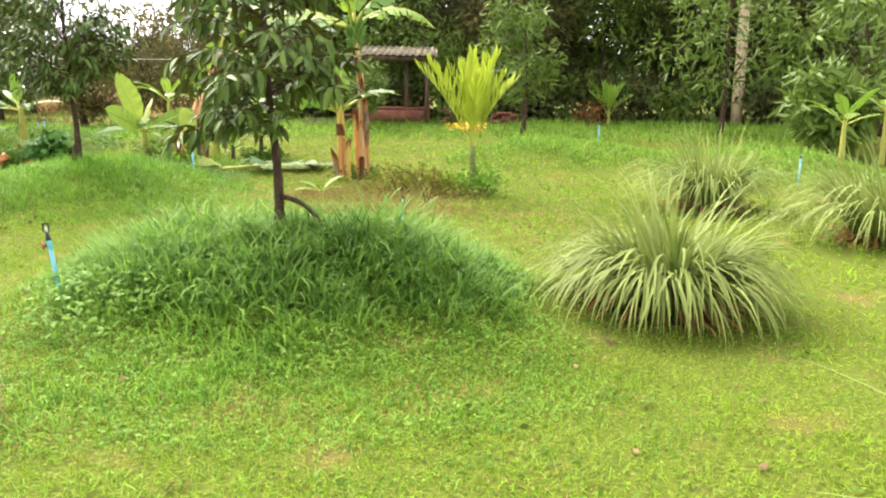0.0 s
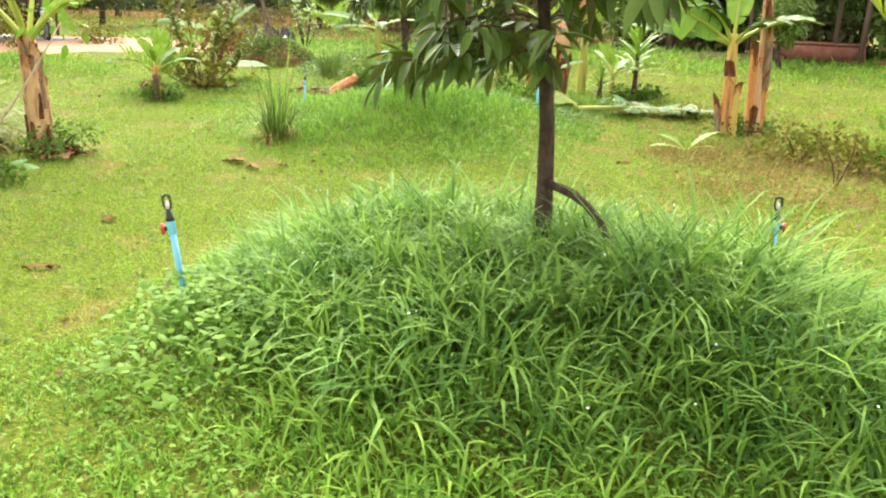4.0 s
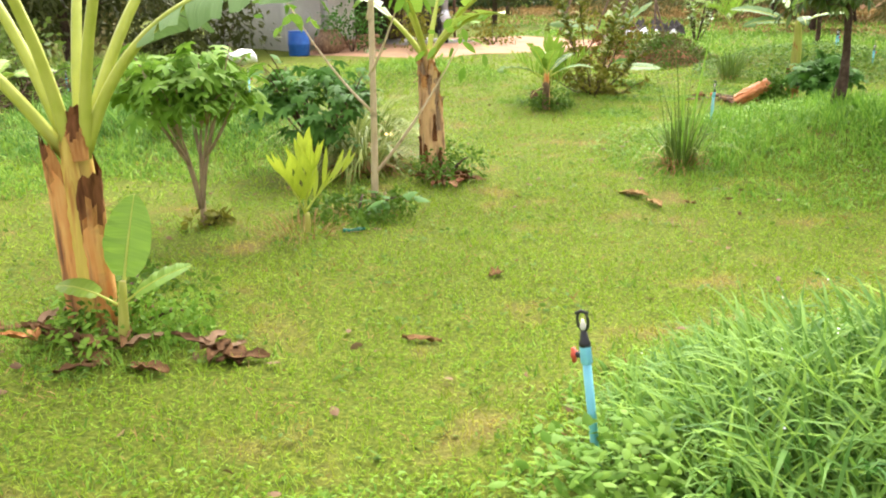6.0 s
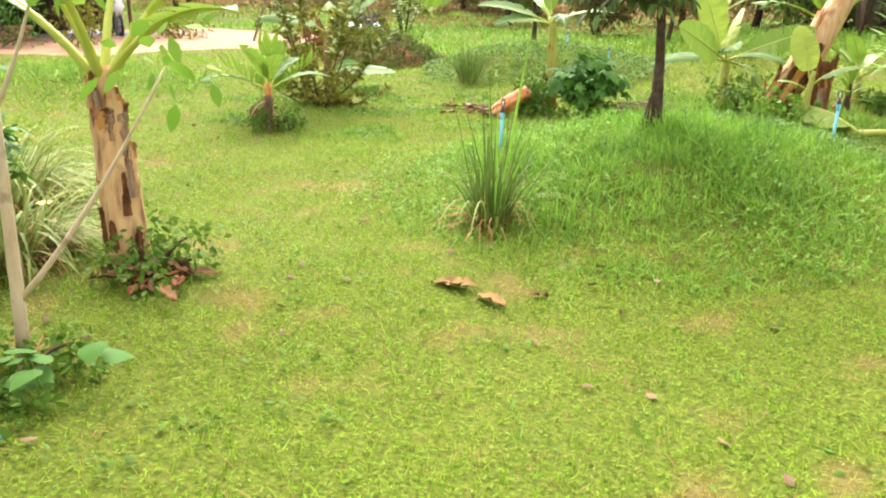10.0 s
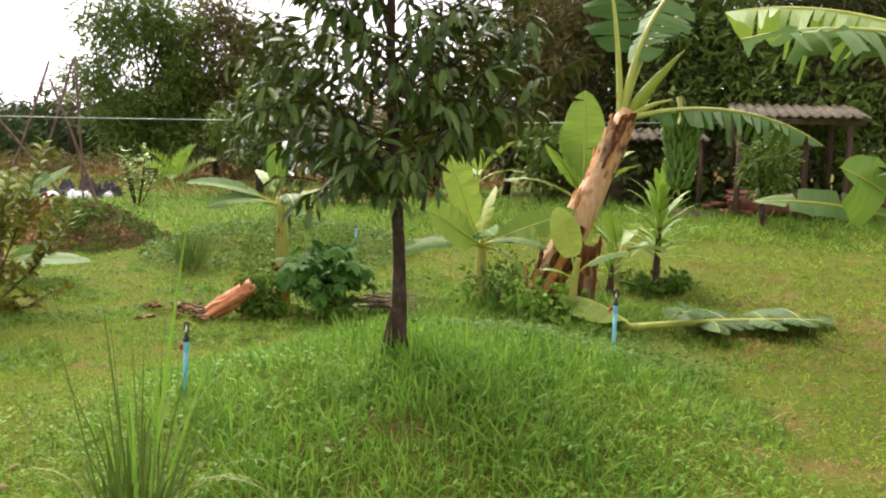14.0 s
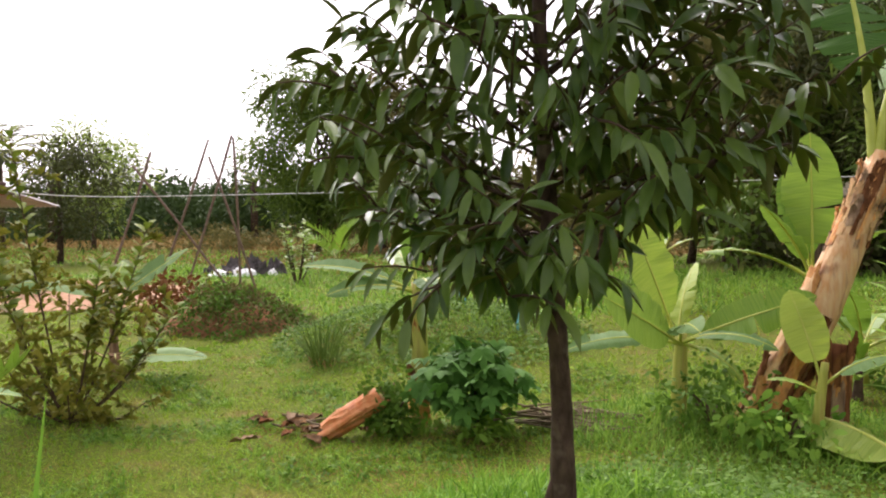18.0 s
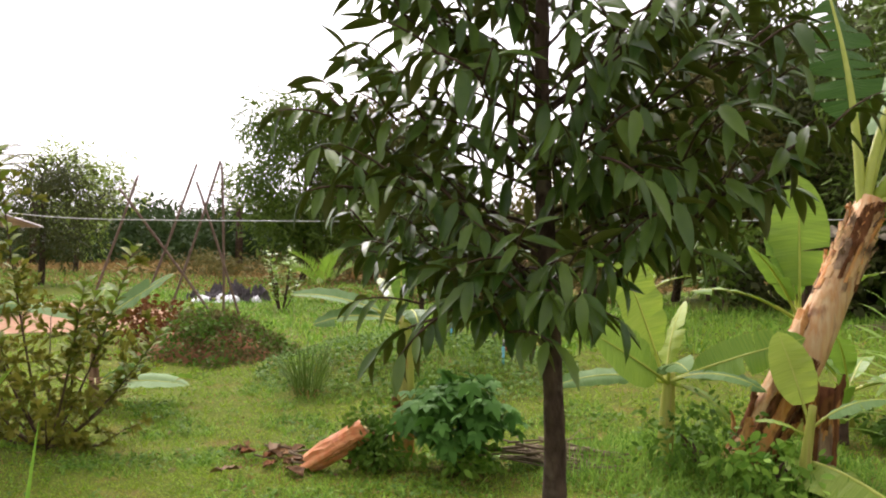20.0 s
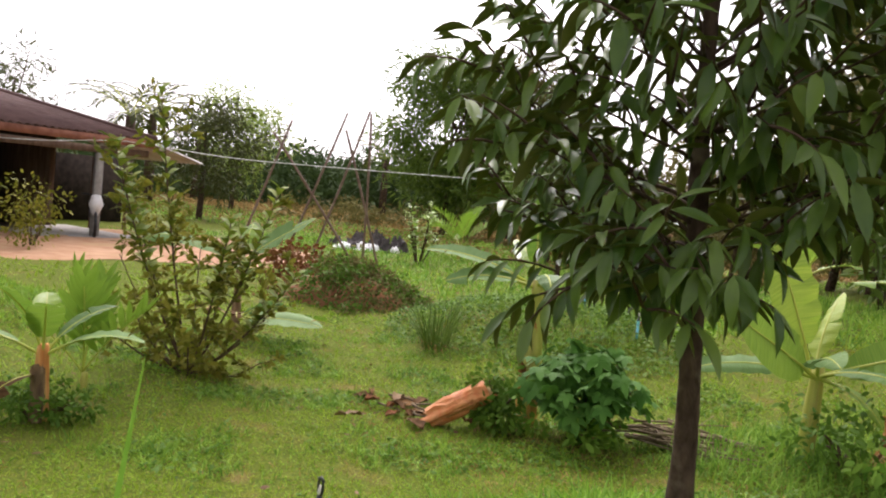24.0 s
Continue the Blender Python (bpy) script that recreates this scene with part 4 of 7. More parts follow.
def dry_leaf(at, L, W, turn, curl, mat=None, label="curled brown dead banana leaf on the grass", name="dead_leaf", lift=0.0):
    """A curled dead leaf: a crumpled sheet with thickness."""
    n, k = 9, 5
    s = np.linspace(0, 1, n)
    w = W * np.array([0.25, 0.6, 0.9, 1.0, 1.0, 0.95, 0.8, 0.5, 0.15])
    w = w * rng.uniform(0.55, 1.15, n)
    f = np.linspace(-0.5, 0.5, k)
    X = np.repeat(s[:, None] * L, k, 1)
    Y = w[:, None] * f[None]
    Z = 0.004 + curl * np.abs(f[None]) * w[:, None] * 0.8 + 0.05 * curl * L * np.sin(2.6 * s)[:, None] + 0.007 * rng.normal(size=(n, k)) + lift * s[:, None]
    V = np.stack([X, Y, Z], -1).reshape(-1, 3)
    V = np.concatenate([V, V - (0, 0, 0.004)])
    i, j = np.meshgrid(np.arange(n - 1), np.arange(k - 1), indexing="ij")
    Q = np.stack([i * k + j, (i + 1) * k + j, (i + 1) * k + j + 1, i * k + j + 1], -1).reshape(-1, 4)
    ob = solid(name, (V, np.concatenate([Q, Q[:, ::-1] + n * k])), mat or M_DRY, label, "dead leaf", "fallen dead leaves")
    ob.matrix_basis = pose(*at, 0, 0, turn)
    return ob


def disc(cx, cy, rx, ry, n, power=0.5):
    a = rng.uniform(0, 2 * np.pi, n)
    q = rng.random(n) ** power
    return np.stack([cx + rx * q * np.cos(a), cy + ry * q * np.sin(a)], -1)

# ---- the two durian trees ----
r1 = np.random.default_rng(11)
T1 = [(0.88, 205, 0.45, 0.30, 0.5), (0.9, 178, 0.5, 0.25, 0.5), (0.92, 240, 0.36, 0.3, 0.5), (0.88, 300, 0.25, 0.3, 0.5), (0.95, 190, 0.36, 0.3, 0.5), (1.0, 225, 0.38, 0.35, 0.5), (1.08, 25, 0.38, 0.5, 0.3), (0.95, 120, 0.42, 0.3, 0.5)]
T1 += whorl(r1, [1.1, 1.25, 1.42, 1.6, 1.8, 2.0, 2.2, 2.4], 5, [0.48, 0.5, 0.48, 0.46, 0.42, 0.36, 0.3, 0.22], 0.6, 0.4)
durian_tree(on(-0.93, 6.3), "young durian tree with long drooping dark leaves on a grassy mound", 2.75, 0.040, T1, 0.92, 3, (-0.08, 0.02), 300, step=0.036, light=True)
brace = solid("bent_branch", tube(curve((0.02, 0, 0.34), (0.36, -0.05, 0.0), (0.06, 0, 0.07), 9), np.linspace(0.02, 0.014, 9), 8, 0.06), M_BARK, "bent brown side shoot leaning from a durian trunk to the mound", "branch", at=on(-0.93, 6.3))
r2 = np.random.default_rng(5)
T2 = [(1.2, 206, 0.74, 0.68, 0.05), (0.98, 12, 0.86, 0.85, 0.08), (1.35, 36, 0.66, 0.5, 0.1), (1.1, 190, 0.5, 0.35, 0.15), (0.98, 262, 0.34, 0.35, 0.3), (1.02, 300, 0.36, 0.4, 0.3), (1.0, 228, 0.44, 0.35, 0.3), (1.08, 276, 0.42, 0.4, 0.3), (1.02, 172, 0.52, 0.3, 0.3), (1.12, 330, 0.4, 0.5, 0.2), (1.5, 350, 0.66, 0.6, 0.15), (1.7, 15, 0.62, 0.7, 0.15)]
for k in range(56):
    ze = 1.08 + 2.22 * (k / 55) ** 0.92
    az = (137.5 * k + r2.uniform(-20, 20)) % 360
    ln = max(0.1, float(np.interp(ze, [1.05, 1.25, 1.6, 1.9, 2.15, 2.45, 2.8, 3.3], [0.46, 0.62, 0.66, 0.62, 0.52, 0.42, 0.30, 0.08])) * r2.uniform(0.72, 1.10))
    up = float(np.interp(ze, [1.05, 1.3, 2.0, 3.3], [0.2, 0.45, 0.8, 1.0])) * r2.uniform(0.8, 1.2)
    if ze < 1.45 and abs((az + 170) % 360 - 180) < 75:
        ze += 0.2
    T2.append((ze - (up - 0.15) * ln, az, ln, up, 0.15))
durian_tree(on(-4.66, 11.75), "young durian tree with dense dark glossy leaves on a grassy mound", 3.35, 0.044, T2, 0.85, 8, (-0.09, -0.05), 300, step=0.033, kink=0.012)
# second stem hugging the foot of the trunk
solid("forked_root", tube(curve((-0.07, -0.02, -0.05), (-0.015, 0.0, 0.36), (-0.02, 0, 0), 6), np.linspace(0.032, 0.02, 6), 8, 0.05), M_BARK, "dark forked root at the foot of a durian trunk", "root", at=on(-4.66, 11.75))

# ---- sprinklers ----
sprinkler(on(-2.20, 5.52), 0.40, 4, -6, 200)
sprinkler(on(-0.04, 7.10), 0.37, 0, -1, 20)
sprinkler(on(-5.77, 11.3), 0.32, 0, 2, 160)
sprinkler(on(-3.52, 13.2), 0.42, 0, 0, 170)
sprinkler(on(-8.3, 18.7), 0.20, 0, 0, 30)
sprinkler(on(-7.35, 18.1), 0.2, 0, 0, 60)
sprinkler(on(-11.8, 9.05), 0.40, 0, 0, 80)
sprinkler(on(-14.8, 7.4), 0.35, 0, 0, 10)
sprinkler(on(6.2, 13.9), 0.42, 0, 1, 40)
sprinkler(on(4.1, 20.2), 0.42, 0, 0, 100)
sprinkler(on(-10.2, 22.5), 0.45, 0, 0, 0)

# ---- bananas ----


def stem_at(th, pts, radii, mat, label="", name="stem"):
    P = curve(pts[0], pts[-1], pts[1] if len(pts) == 3 else (0, 0, 0), 10)
    banana_stem(th, P, np.interp(np.linspace(0, 1, 10), np.linspace(0, 1, len(radii)), radii), mat, name, label=label)
    return P


# tall stem with two orange sheaths and a sucker before it
b = thing("banana_plant", "tall banana plant with orange dry sheaths and yellow-green leaf stalks", "banana plant", on(-4.74, 4.78), 0)
P = stem_at(b, [(0, 0, -0.06), (0, 0, 0), (-0.02, 0.03, 1.04)], [0.092, 0.085, 0.072, 0.06, 0.048], M_STEM)
sheath(b, curve((0.0, 0, -0.02), (0, 0.0, 1.02), (0, 0, 0), 9), np.linspace(0.085, 0.07, 9), 270, 105, M_SHEATH, 0.02, "", 0.045, 0.17)
sheath(b, curve((0.0, 0, -0.02), (0, 0.0, 0.86), (0, 0, 0), 9), np.linspace(0.085, 0.07, 9), 10, 95, M_SHEATH, 0.05, "", 0.04, 0.3)
sheath(b, curve((0.0, 0, -0.02), (0, 0.0, 1.0), (0, 0, 0), 9), np.linspace(0.082, 0.062, 9), 322, 80, M_STEM, 0.0, "", 0.03)
sheath(b, curve((0.0, 0, -0.02), (0, 0.0, 0.9), (0, 0, 0), 9), np.linspace(0.085, 0.068, 9), 135, 110, M_SHEATH, 0.02, "", 0.03, 0.25)
sheath(b, curve((0, 0, 0.86), (-0.02, 0.03, 1.12), (0, 0, 0), 7), np.linspace(0.072, 0.064, 7), 350, 80, M_BROWNING, 0.0, "dark withered collar", 0.012, 0.6)
for az, el, L, ar, mt in ((250, 60, 2.1, 62, M_BLEAF), (215, 72, 2.3, 60, M_BLEAF), (100, 68, 2.2, 62, M_BLEAF), (20, 78, 2.3, 60, M_BLEAF), (150, 72, 2.2, 62, M_BLEAF), (300, 80, 2.0, 62, M_BLEAF), (46, 66, 1.5, 88, M_BLEAF_P)):
    banana_leaf(b, az, el, L, 0.5, ar, mt, 4, 0.2 if ar < 80 else -0.3, 0.36, 0, (-0.01 + 0.035 * math.cos(math.radians(az)), 0.02 + 0.035 * math.sin(math.radians(az)), 0.86 + 0.06 * rng.random()), rib=0.025)
c = thing("banana_sucker", "small banana sucker with one upright broad leaf", "banana plant", on(-4.47, 4.80), 0)
stem_at(c, [(0, 0, -0.04), (0, 0, 0), (0.02, 0.03, 0.33)], [0.036, 0.024, 0.016], M_STEM_G)
banana_leaf(c, 140, 80, 0.50, 0.285, 12, M_BLEAF_S, 0, 0.2, 0.2, 8, (0.01, 0.02, 0.23), rib=0.009)
banana_leaf(c, 215, 32, 0.33, 0.15, 45, M_BLEAF, 0, 0.2, 0.25, -18, (0, 0, 0.22), rib=0.006)
banana_leaf(c, 65, 44, 0.42, 0.17, 30, M_BLEAF_S, 0, 0.2, 0.25, 22, (0, 0, 0.20), rib=0.006)

b = thing("banana_plant", "banana plant with a brown peeling stem and weeds at its foot", "banana plant", on(-6.5, 8.2), 0)
stem_at(b, [(0.08, -0.03, -0.06), (0, 0, 0), (-0.05, 0.02, 1.08)], [0.10, 0.095, 0.085, 0.07, 0.055], M_MOTTLE)
for a0, z0, z1, w_ in ((290, -0.02, 0.95, 110), (200, -0.02, 0.6, 90), (20, -0.02, 0.75, 100), (250, 0.5, 1.06, 100), (350, 0.4, 1.04, 90)):
    sheath(b, curve((0.08 - 0.11 * max(0, z0), -0.03 + 0.04 * max(0, z0), z0), (0.08 - 0.11 * z1, -0.03 + 0.04 * z1, z1), (0, 0, 0), 9), np.linspace(0.098 - 0.035 * max(0, z0), 0.098 - 0.035 * z1, 9), a0, w_, M_MOTTLE, 0.012, "", 0.015, 0.12)
for k in range(16):
    z0 = rng.uniform(0.02, 0.9)
    z1 = z0 + rng.uniform(0.1, 0.25)
    sheath(b, np.array([(0.08 - 0.11 * z, -0.03 + 0.04 * z, z) for z in (z0, z1)]), [0.112 - 0.038 * z0, 0.112 - 0.038 * z1], rng.uniform(220, 420), rng.uniform(18, 45), (M_TIP, M_SHEATH_D)[k % 2], rng.uniform(0, 0.02), "dark withered shreds", 0.006)
for az, el, L in ((215, 55, 1.3), (300, 62, 1.3), (30, 60, 1.2), (120, 70, 1.3), (260, 75, 1.2), (0, 45, 1.1)):
    banana_leaf(b, az, el, L, 0.36, 55, M_BLEAF, 4, 0.2, 0.35, 0, (-0.05, 0.02, 0.98), rib=0.022)

b = thing("banana_plant", "short young banana plant with broad bright leaves", "banana plant", on(-8.95, 12.1), 0)
stem_at(b, [(0, 0, -0.05), (0, 0, 0), (0.0, 0.0, 0.5)], [0.06, 0.05, 0.035], M_SHEATH)
sheath(b, curve((0, 0, 0), (0.02, 0, 0.42), (0, 0, 0), 7), [0.055] * 7, 300, 100, M_SHEATH_D, 0.03)
for az, el, L, W, mt in ((230, 32, 0.72, 0.24, M_BLEAF_P), (330, 66, 0.62, 0.28, M_BLEAF), (35, 35, 0.7, 0.24, M_BLEAF_P), (150, 60, 0.6, 0.24, M_BLEAF), (270, 74, 0.66, 0.28, M_BLEAF), (80, 55, 0.6, 0.2, M_BLEAF_D)):
    banana_leaf(b, az, el, L, W, 55, mt, 1, 0.25, 0.22, 0, (0, 0, 0.42), rib=0.009)
banana_leaf(b, 285, 10, 0.45, 0.14, 60, M_DRY, 2, 0.1, 0.1, 0, (0, 0, 0.3), "withered orange-brown leaf", rib=0.008)

b = thing("banana_plant", "slim banana plant with pale level leaves", "banana plant", on(-6.92, 14.9), 0)
stem_at(b, [(0, 0, -0.05), (0.02, 0, 0), (-0.02, 0.0, 1.12)], [0.08, 0.07, 0.06, 0.045], M_STEM_G)
sheath(b, curve((0, 0, -0.02), (0.01, 0, 0.5), (0, 0, 0), 7), np.linspace(0.07, 0.058, 7), 230, 100, M_SHEATH, 0.03, "", 0.02, 0.3)
sheath(b, curve((0, 0, -0.02), (0.01, 0, 0.34), (0, 0, 0), 7), np.linspace(0.07, 0.06, 7), 330, 90, M_SHEATH, 0.02, "", 0.02, 0.3)
sheath(b, curve((0, 0, 0.05), (-0.01, 0, 0.85), (0, 0, 0), 7), np.linspace(0.062, 0.045, 7), 280, 100, M_STEM_G, 0.01, "", 0.012, 0.06)
for az, el, L, W, ar, mt, rl in ((200, 30, 0.95, 0.26, 38, M_BLEAF_P, -25), (225, 18, 0.75, 0.26, 45, M_BLEAF_P, -20), (355, 30, 0.85, 0.22, 45, M_BLEAF_P, 15), (100, 84, 0.72, 0.26, 12, M_BLEAF, -8), (310, 40, 0.6, 0.22, 95, M_BLEAF_D, 0), (140, 50, 0.7, 0.22, 50, M_BLEAF, 0)):
    banana_leaf(b, az, el, L, W, ar, mt, 1, 0.22, 0.22, rl, (-0.02, 0, 1.04), rib=0.014)

# the leaning plant with its peeled stem
lx, ly = -4.42, 15.25
b = thing("leaning_banana_plant", "leaning banana plant with a peeled orange stem and long torn leaves", "banana plant", on(lx, ly), 0)
top = np.array([0.78, 0.55, 1.86])
P = stem_at(b, [(0, 0, -0.05), (0.03, 0, -0.04), tuple(top)], [0.14, 0.15, 0.145, 0.125, 0.09], M_PEEL)
sheath(b, P[0:7], np.linspace(0.15, 0.14, 7), 215, 80, M_PEEL, 0.02, "", 0.02, 0.1)
sheath(b, P[0:5], np.linspace(0.15, 0.145, 5), 285, 75, M_SHEATH, 0.05, "", 0.02, 0.25)
for a0, k1, w_, mt, fl_ in ((262, 4, 24, M_TIP, 0.05), (238, 3, 26, M_SHEATH, 0.10), (212, 4, 26, M_TIP, 0.08), (304, 5, 22, M_TIP, 0.03), (284, 4, 20, M_SHEATH, 0.06), (190, 3, 34, M_BROWNING, 0.13), (322, 3, 24, M_BROWNING, 0.08)):
    sheath(b, P[0:k1], np.linspace(0.158, 0.154, k1), a0, w_, mt, fl_, "torn rotten sheath strip", 0.012)
sheath(b, P[0:4], np.linspace(0.155, 0.15, 4), 345, 50, M_TIP, 0.05, "dark rotten sheath", 0.02)
for k in range(60):
    fa = rng.uniform(0.66, 0.93)
    fb = min(0.99, fa + rng.uniform(0.07, 0.22))
    Q2 = np.stack([np.interp([fa, fb], np.linspace(0, 1, 10), P[:, c]) for c in range(3)], -1)
    R2 = np.interp([fa, fb], [0, 0.25, 0.5, 0.75, 1], [0.14, 0.15, 0.145, 0.125, 0.09])
    sheath(b, Q2, R2, rng.uniform(180, 400), rng.uniform(10, 34), (M_SHEATH_D, M_MOTTLE, M_SHEATH, M_MOTTLE, M_TIP)[k % 5], rng.uniform(0.0, 0.05), "shredded brown fibre", 0.005)
for az, el, L, W, ar, mt, pet, fo in ((8, 14, 2.0, 0.78, 50, M_BLEAF_D, 0.14, -0.6), (122, 82, 1.75, 0.66, 20, M_BLEAF_D, 0.36, -0.25), (48, 80, 1.75, 0.75, 48, M_BLEAF_P, 0.3, -0.35), (60, 70, 1.7, 0.55, 60, M_BLEAF_D, 0.36, -0.2), (20, 30, 0.55, 0.06, 20, M_MIDRIB, 0.5, 0.0)):
    banana_leaf(b, az, el, L, W, ar, mt, 13 if az == 8 else 8, fo, pet, 0, tuple(top - (0.05, 0.05, 0.08)), rib=0.026 if az == 8 else 0.034)
part("rolled_leaf", tube(curve(top - (0.03, 0, 0.1), top + (0.52, 0.1, 0.60), (0, 0, 0.03), 8), [0.035, 0.05, 0.06, 0.055, 0.045, 0.032, 0.018, 0.006], 8), M_BLEAF_Y, b, "rolled young yellow-green leaf")
banana_bunch((-3.10, 16.2, 1.82), 6, 1.3, "hanging bunch of green bananas behind the leaning stem", 15)
s = thing("banana_stump", "rotten dark brown banana stump beside the leaning stem", "stump", on(-3.93, 15.25), 0)
stem_at(s, [(0, 0, -0.05), (0, 0, 0), (0.03, 0.02, 0.6)], [0.085, 0.08, 0.07, 0.05], M_TIP)
for a0, h_, mt in ((230, 0.78, M_TIP), (290, 0.6, M_SHEATH_D), (340, 0.72, M_TIP), (180, 0.5, M_SHEATH), (30, 0.66, M_TIP)):
    sheath(s, curve((0, 0, 0), (0.02, 0.01, h_), (0, 0, 0), 8), [0.078] * 8, a0, 70, mt, 0.04, "", 0.015, 0.4)
c = thing("banana_sucker", "banana sucker with an upright light green leaf before the leaning stem", "banana plant", on(-4.0, 14.95), 0)
stem_at(c, [(-0.03, 0, -0.05), (0, 0, 0), (0.03, 0.0, 0.55)], [0.04, 0.035, 0.025], M_STEM_G)
banana_leaf(c, 112, 80, 0.66, 0.36, 22, M_BLEAF_Y, 0, 0.22, 0.2, -14, (0.02, 0, 0.40), rib=0.010)
banana_leaf(c, 12, 48, 0.55, 0.22, 55, M_BLEAF_P, 1, -0.2, 0.2, 12, (0.02, 0, 0.40), rib=0.009)
banana_leaf(c, 200, 30, 0.35, 0.12, 40, M_BLEAF, 0, 0.25, 0.2, 0, (0.0, 0, 0.35), rib=0.007)
b = thing("banana_plant", "low banana plant with broad bright leaves among weeds", "banana plant", on(-4.95, 15.2), 0)
stem_at(b, [(0, 0, -0.05), (0, 0, 0), (0.02, 0.02, 0.62)], [0.06, 0.055, 0.04], M_STEM_G)
for az, el, L, W, ar, mt, rl, off in ((188, 66, 0.98, 0.46, 8, M_BLEAF, -62, -0.05), (150, 80, 1.08, 0.56, 10, M_BLEAF_Y, -16, 0.1), (28, 44, 1.0, 0.36, 14, M_BLEAF, 52, 0.02), (300, 48, 0.62, 0.3, 75, M_BLEAF_P, 20, -0.03), (205, 14, 0.85, 0.24, 45, M_BLEAF_P, -22, 0), (345, 26, 0.75, 0.24, 60, M_BLEAF_P, 15, 0), (350, -4, 0.55, 0.22, 60, M_BLEAF, 0, 0), (60, 70, 0.7, 0.3, 30, M_BLEAF_Y, -15, 0.04)):
    banana_leaf(b, az, el, L, W, ar, mt, 1 if W < 0.4 else 0, 0.16, 0.18, rl, (0.01 - 0.4 * off, off, 0.55), rib=0.012)
b = thing("banana_plant", "banana plant with an upright pale leaf behind the leaning stem", "banana plant", on(-4.15, 17.0), 0)
stem_at(b, [(0, 0, -0.05), (0, 0, 0), (0.0, 0.0, 1.1)], [0.08, 0.07, 0.05], M_STEM_G)
for az, el, L, W, ar in ((106, 86, 1.3, 0.62, 6), (140, 76, 1.0, 0.5, 14), (200, 35, 1.0, 0.32, 50), (330, 50, 0.9, 0.3, 45), (30, 60, 0.9, 0.3, 40), (230, 60, 0.9, 0.3, 30)):
    banana_leaf(b, az, el, L, W, ar, M_BLEAF, 1, 0.15, 0.2, 0, (0, 0, 0.98), rib=0.014)

# the fallen leaf before it
f = thing("fallen_banana_leaf", "cut banana leaf lying wilted on the lawn", "banana leaf", on(-3.55, 14.75, 0.03), 28)
fl = banana_leaf(f, 0, 3, 2.2, 0.95, 7, M_BLEAF_D, 12, -0.75, 0.3, 0, (0, 0, 0.03), rib=0.03, floor=0.0)
fl2 = banana_leaf(f, 120, 26, 0.85, 0.62, 34, M_BLEAF_Y, 1, -0.5, 0.06, 0, (0.05, -0.15, 0.06), "pale folded blade", rib=0.015, floor=0.02)
fl3 = banana_leaf(f, 200, 25, 0.5, 0.4, 60, M_BLEAF_P, 2, 0.5, 0.06, 0, (0.85, 0.05, 0.1), "crumpled flap", rib=0.01, floor=0.02)

for k in range(7):
    banana_leaf(f, (60, 250, 100, 290, 80, 270, 95)[k], rng.uniform(6, 22), rng.uniform(0.36, 0.5), 0.34, rng.uniform(20, 50), (M_BLEAF_D, M_BLEAF_P)[k % 3 == 1], 1, rng.uniform(-0.5, 0.3), 0.05, 0, (0.7 + 0.19 * k, 0.0, 0.06), "crumpled torn flap", rib=0.006, floor=-0.04)

# the plant at the right with hanging fruit
b = thing("banana_plant", "banana plant with an orange stem, torn leaves and a dark collar", "banana plant", on(-1.31, 14.05), 0)
stem_at(b, [(0.02, 0, -0.06), (0, 0, 0), (-0.03, 0.0, 1.25)], [0.10, 0.095, 0.08, 0.065, 0.05], M_STEM)
sheath(b, curve((0.02, 0, -0.02), (-0.05, 0, 0.55), (0, 0, 0), 9), np.linspace(0.10, 0.086, 9), 205, 90, M_SHEATH_D, 0.02, "", 0.03, 0.35)
sheath(b, curve((0.02, 0, -0.02), (-0.01, 0, 0.8), (0, 0, 0), 9), np.linspace(0.098, 0.085, 9), 275, 80, M_SHEATH, 0.0, "", 0.02, 0.08)
sheath(b, curve((0.02, 0, -0.02), (0.0, 0, 0.72), (0, 0, 0), 9), np.linspace(0.098, 0.085, 9), 345, 90, M_STEM, 0.03, "", 0.03, 0.2)
sheath(b, curve((0, 0, 0.74), (-0.02, 0, 0.95), (0, 0, 0), 6), np.linspace(0.078, 0.068, 6), 250, 130, M_TIP, 0.0, "dark collar", 0.008)
for az, el, L, W, ar, mt, rl in ((180, 26, 1.3, 0.32, 36, M_BLEAF_P, -42), (172, 58, 1.0, 0.62, 22, M_BLEAF_S, -52), (235, 60, 1.0, 0.5, 80, M_BLEAF_D, 0), (85, 84, 1.0, 0.38, 12, M_BLEAF_S, 0), (10, 40, 1.1, 0.4, 60, M_BLEAF, 0), (320, 45, 1.0, 0.35, 70, M_BLEAF_D, 0)):
    banana_leaf(b, az, el, L, W, ar, mt, 2, 0.18, 0.22, rl, (-0.03, 0, 1.12), rib=0.022)
b = thing("tall_banana_plant", "tall fruiting banana plant with very long leaves", "banana plant", on(-1.0, 14.38), 0)
stem_at(b, [(0.0, 0, -0.06), (0.07, 0.02, 0), (-0.15, 0.0, 2.55)], [0.085, 0.078, 0.066, 0.052, 0.042], M_MOTTLE)
sheath(b, curve((0, 0, -0.02), (-0.06, 0, 1.25), (0, 0, 0), 9), np.linspace(0.10, 0.08, 9), 235, 85, M_SHEATH, 0.03, "", 0.03, 0.25)
sheath(b, curve((0, 0, -0.02), (-0.06, 0, 1.05), (0, 0, 0), 9), np.linspace(0.10, 0.08, 9), 290, 60, M_PEEL, 0.0, "", 0.03, 0.1)
sheath(b, curve((0, 0, -0.02), (-0.05, 0, 0.9), (0, 0, 0), 9), np.linspace(0.10, 0.08, 9), 345, 70, M_SHEATH, 0.04, "", 0.03, 0.35)
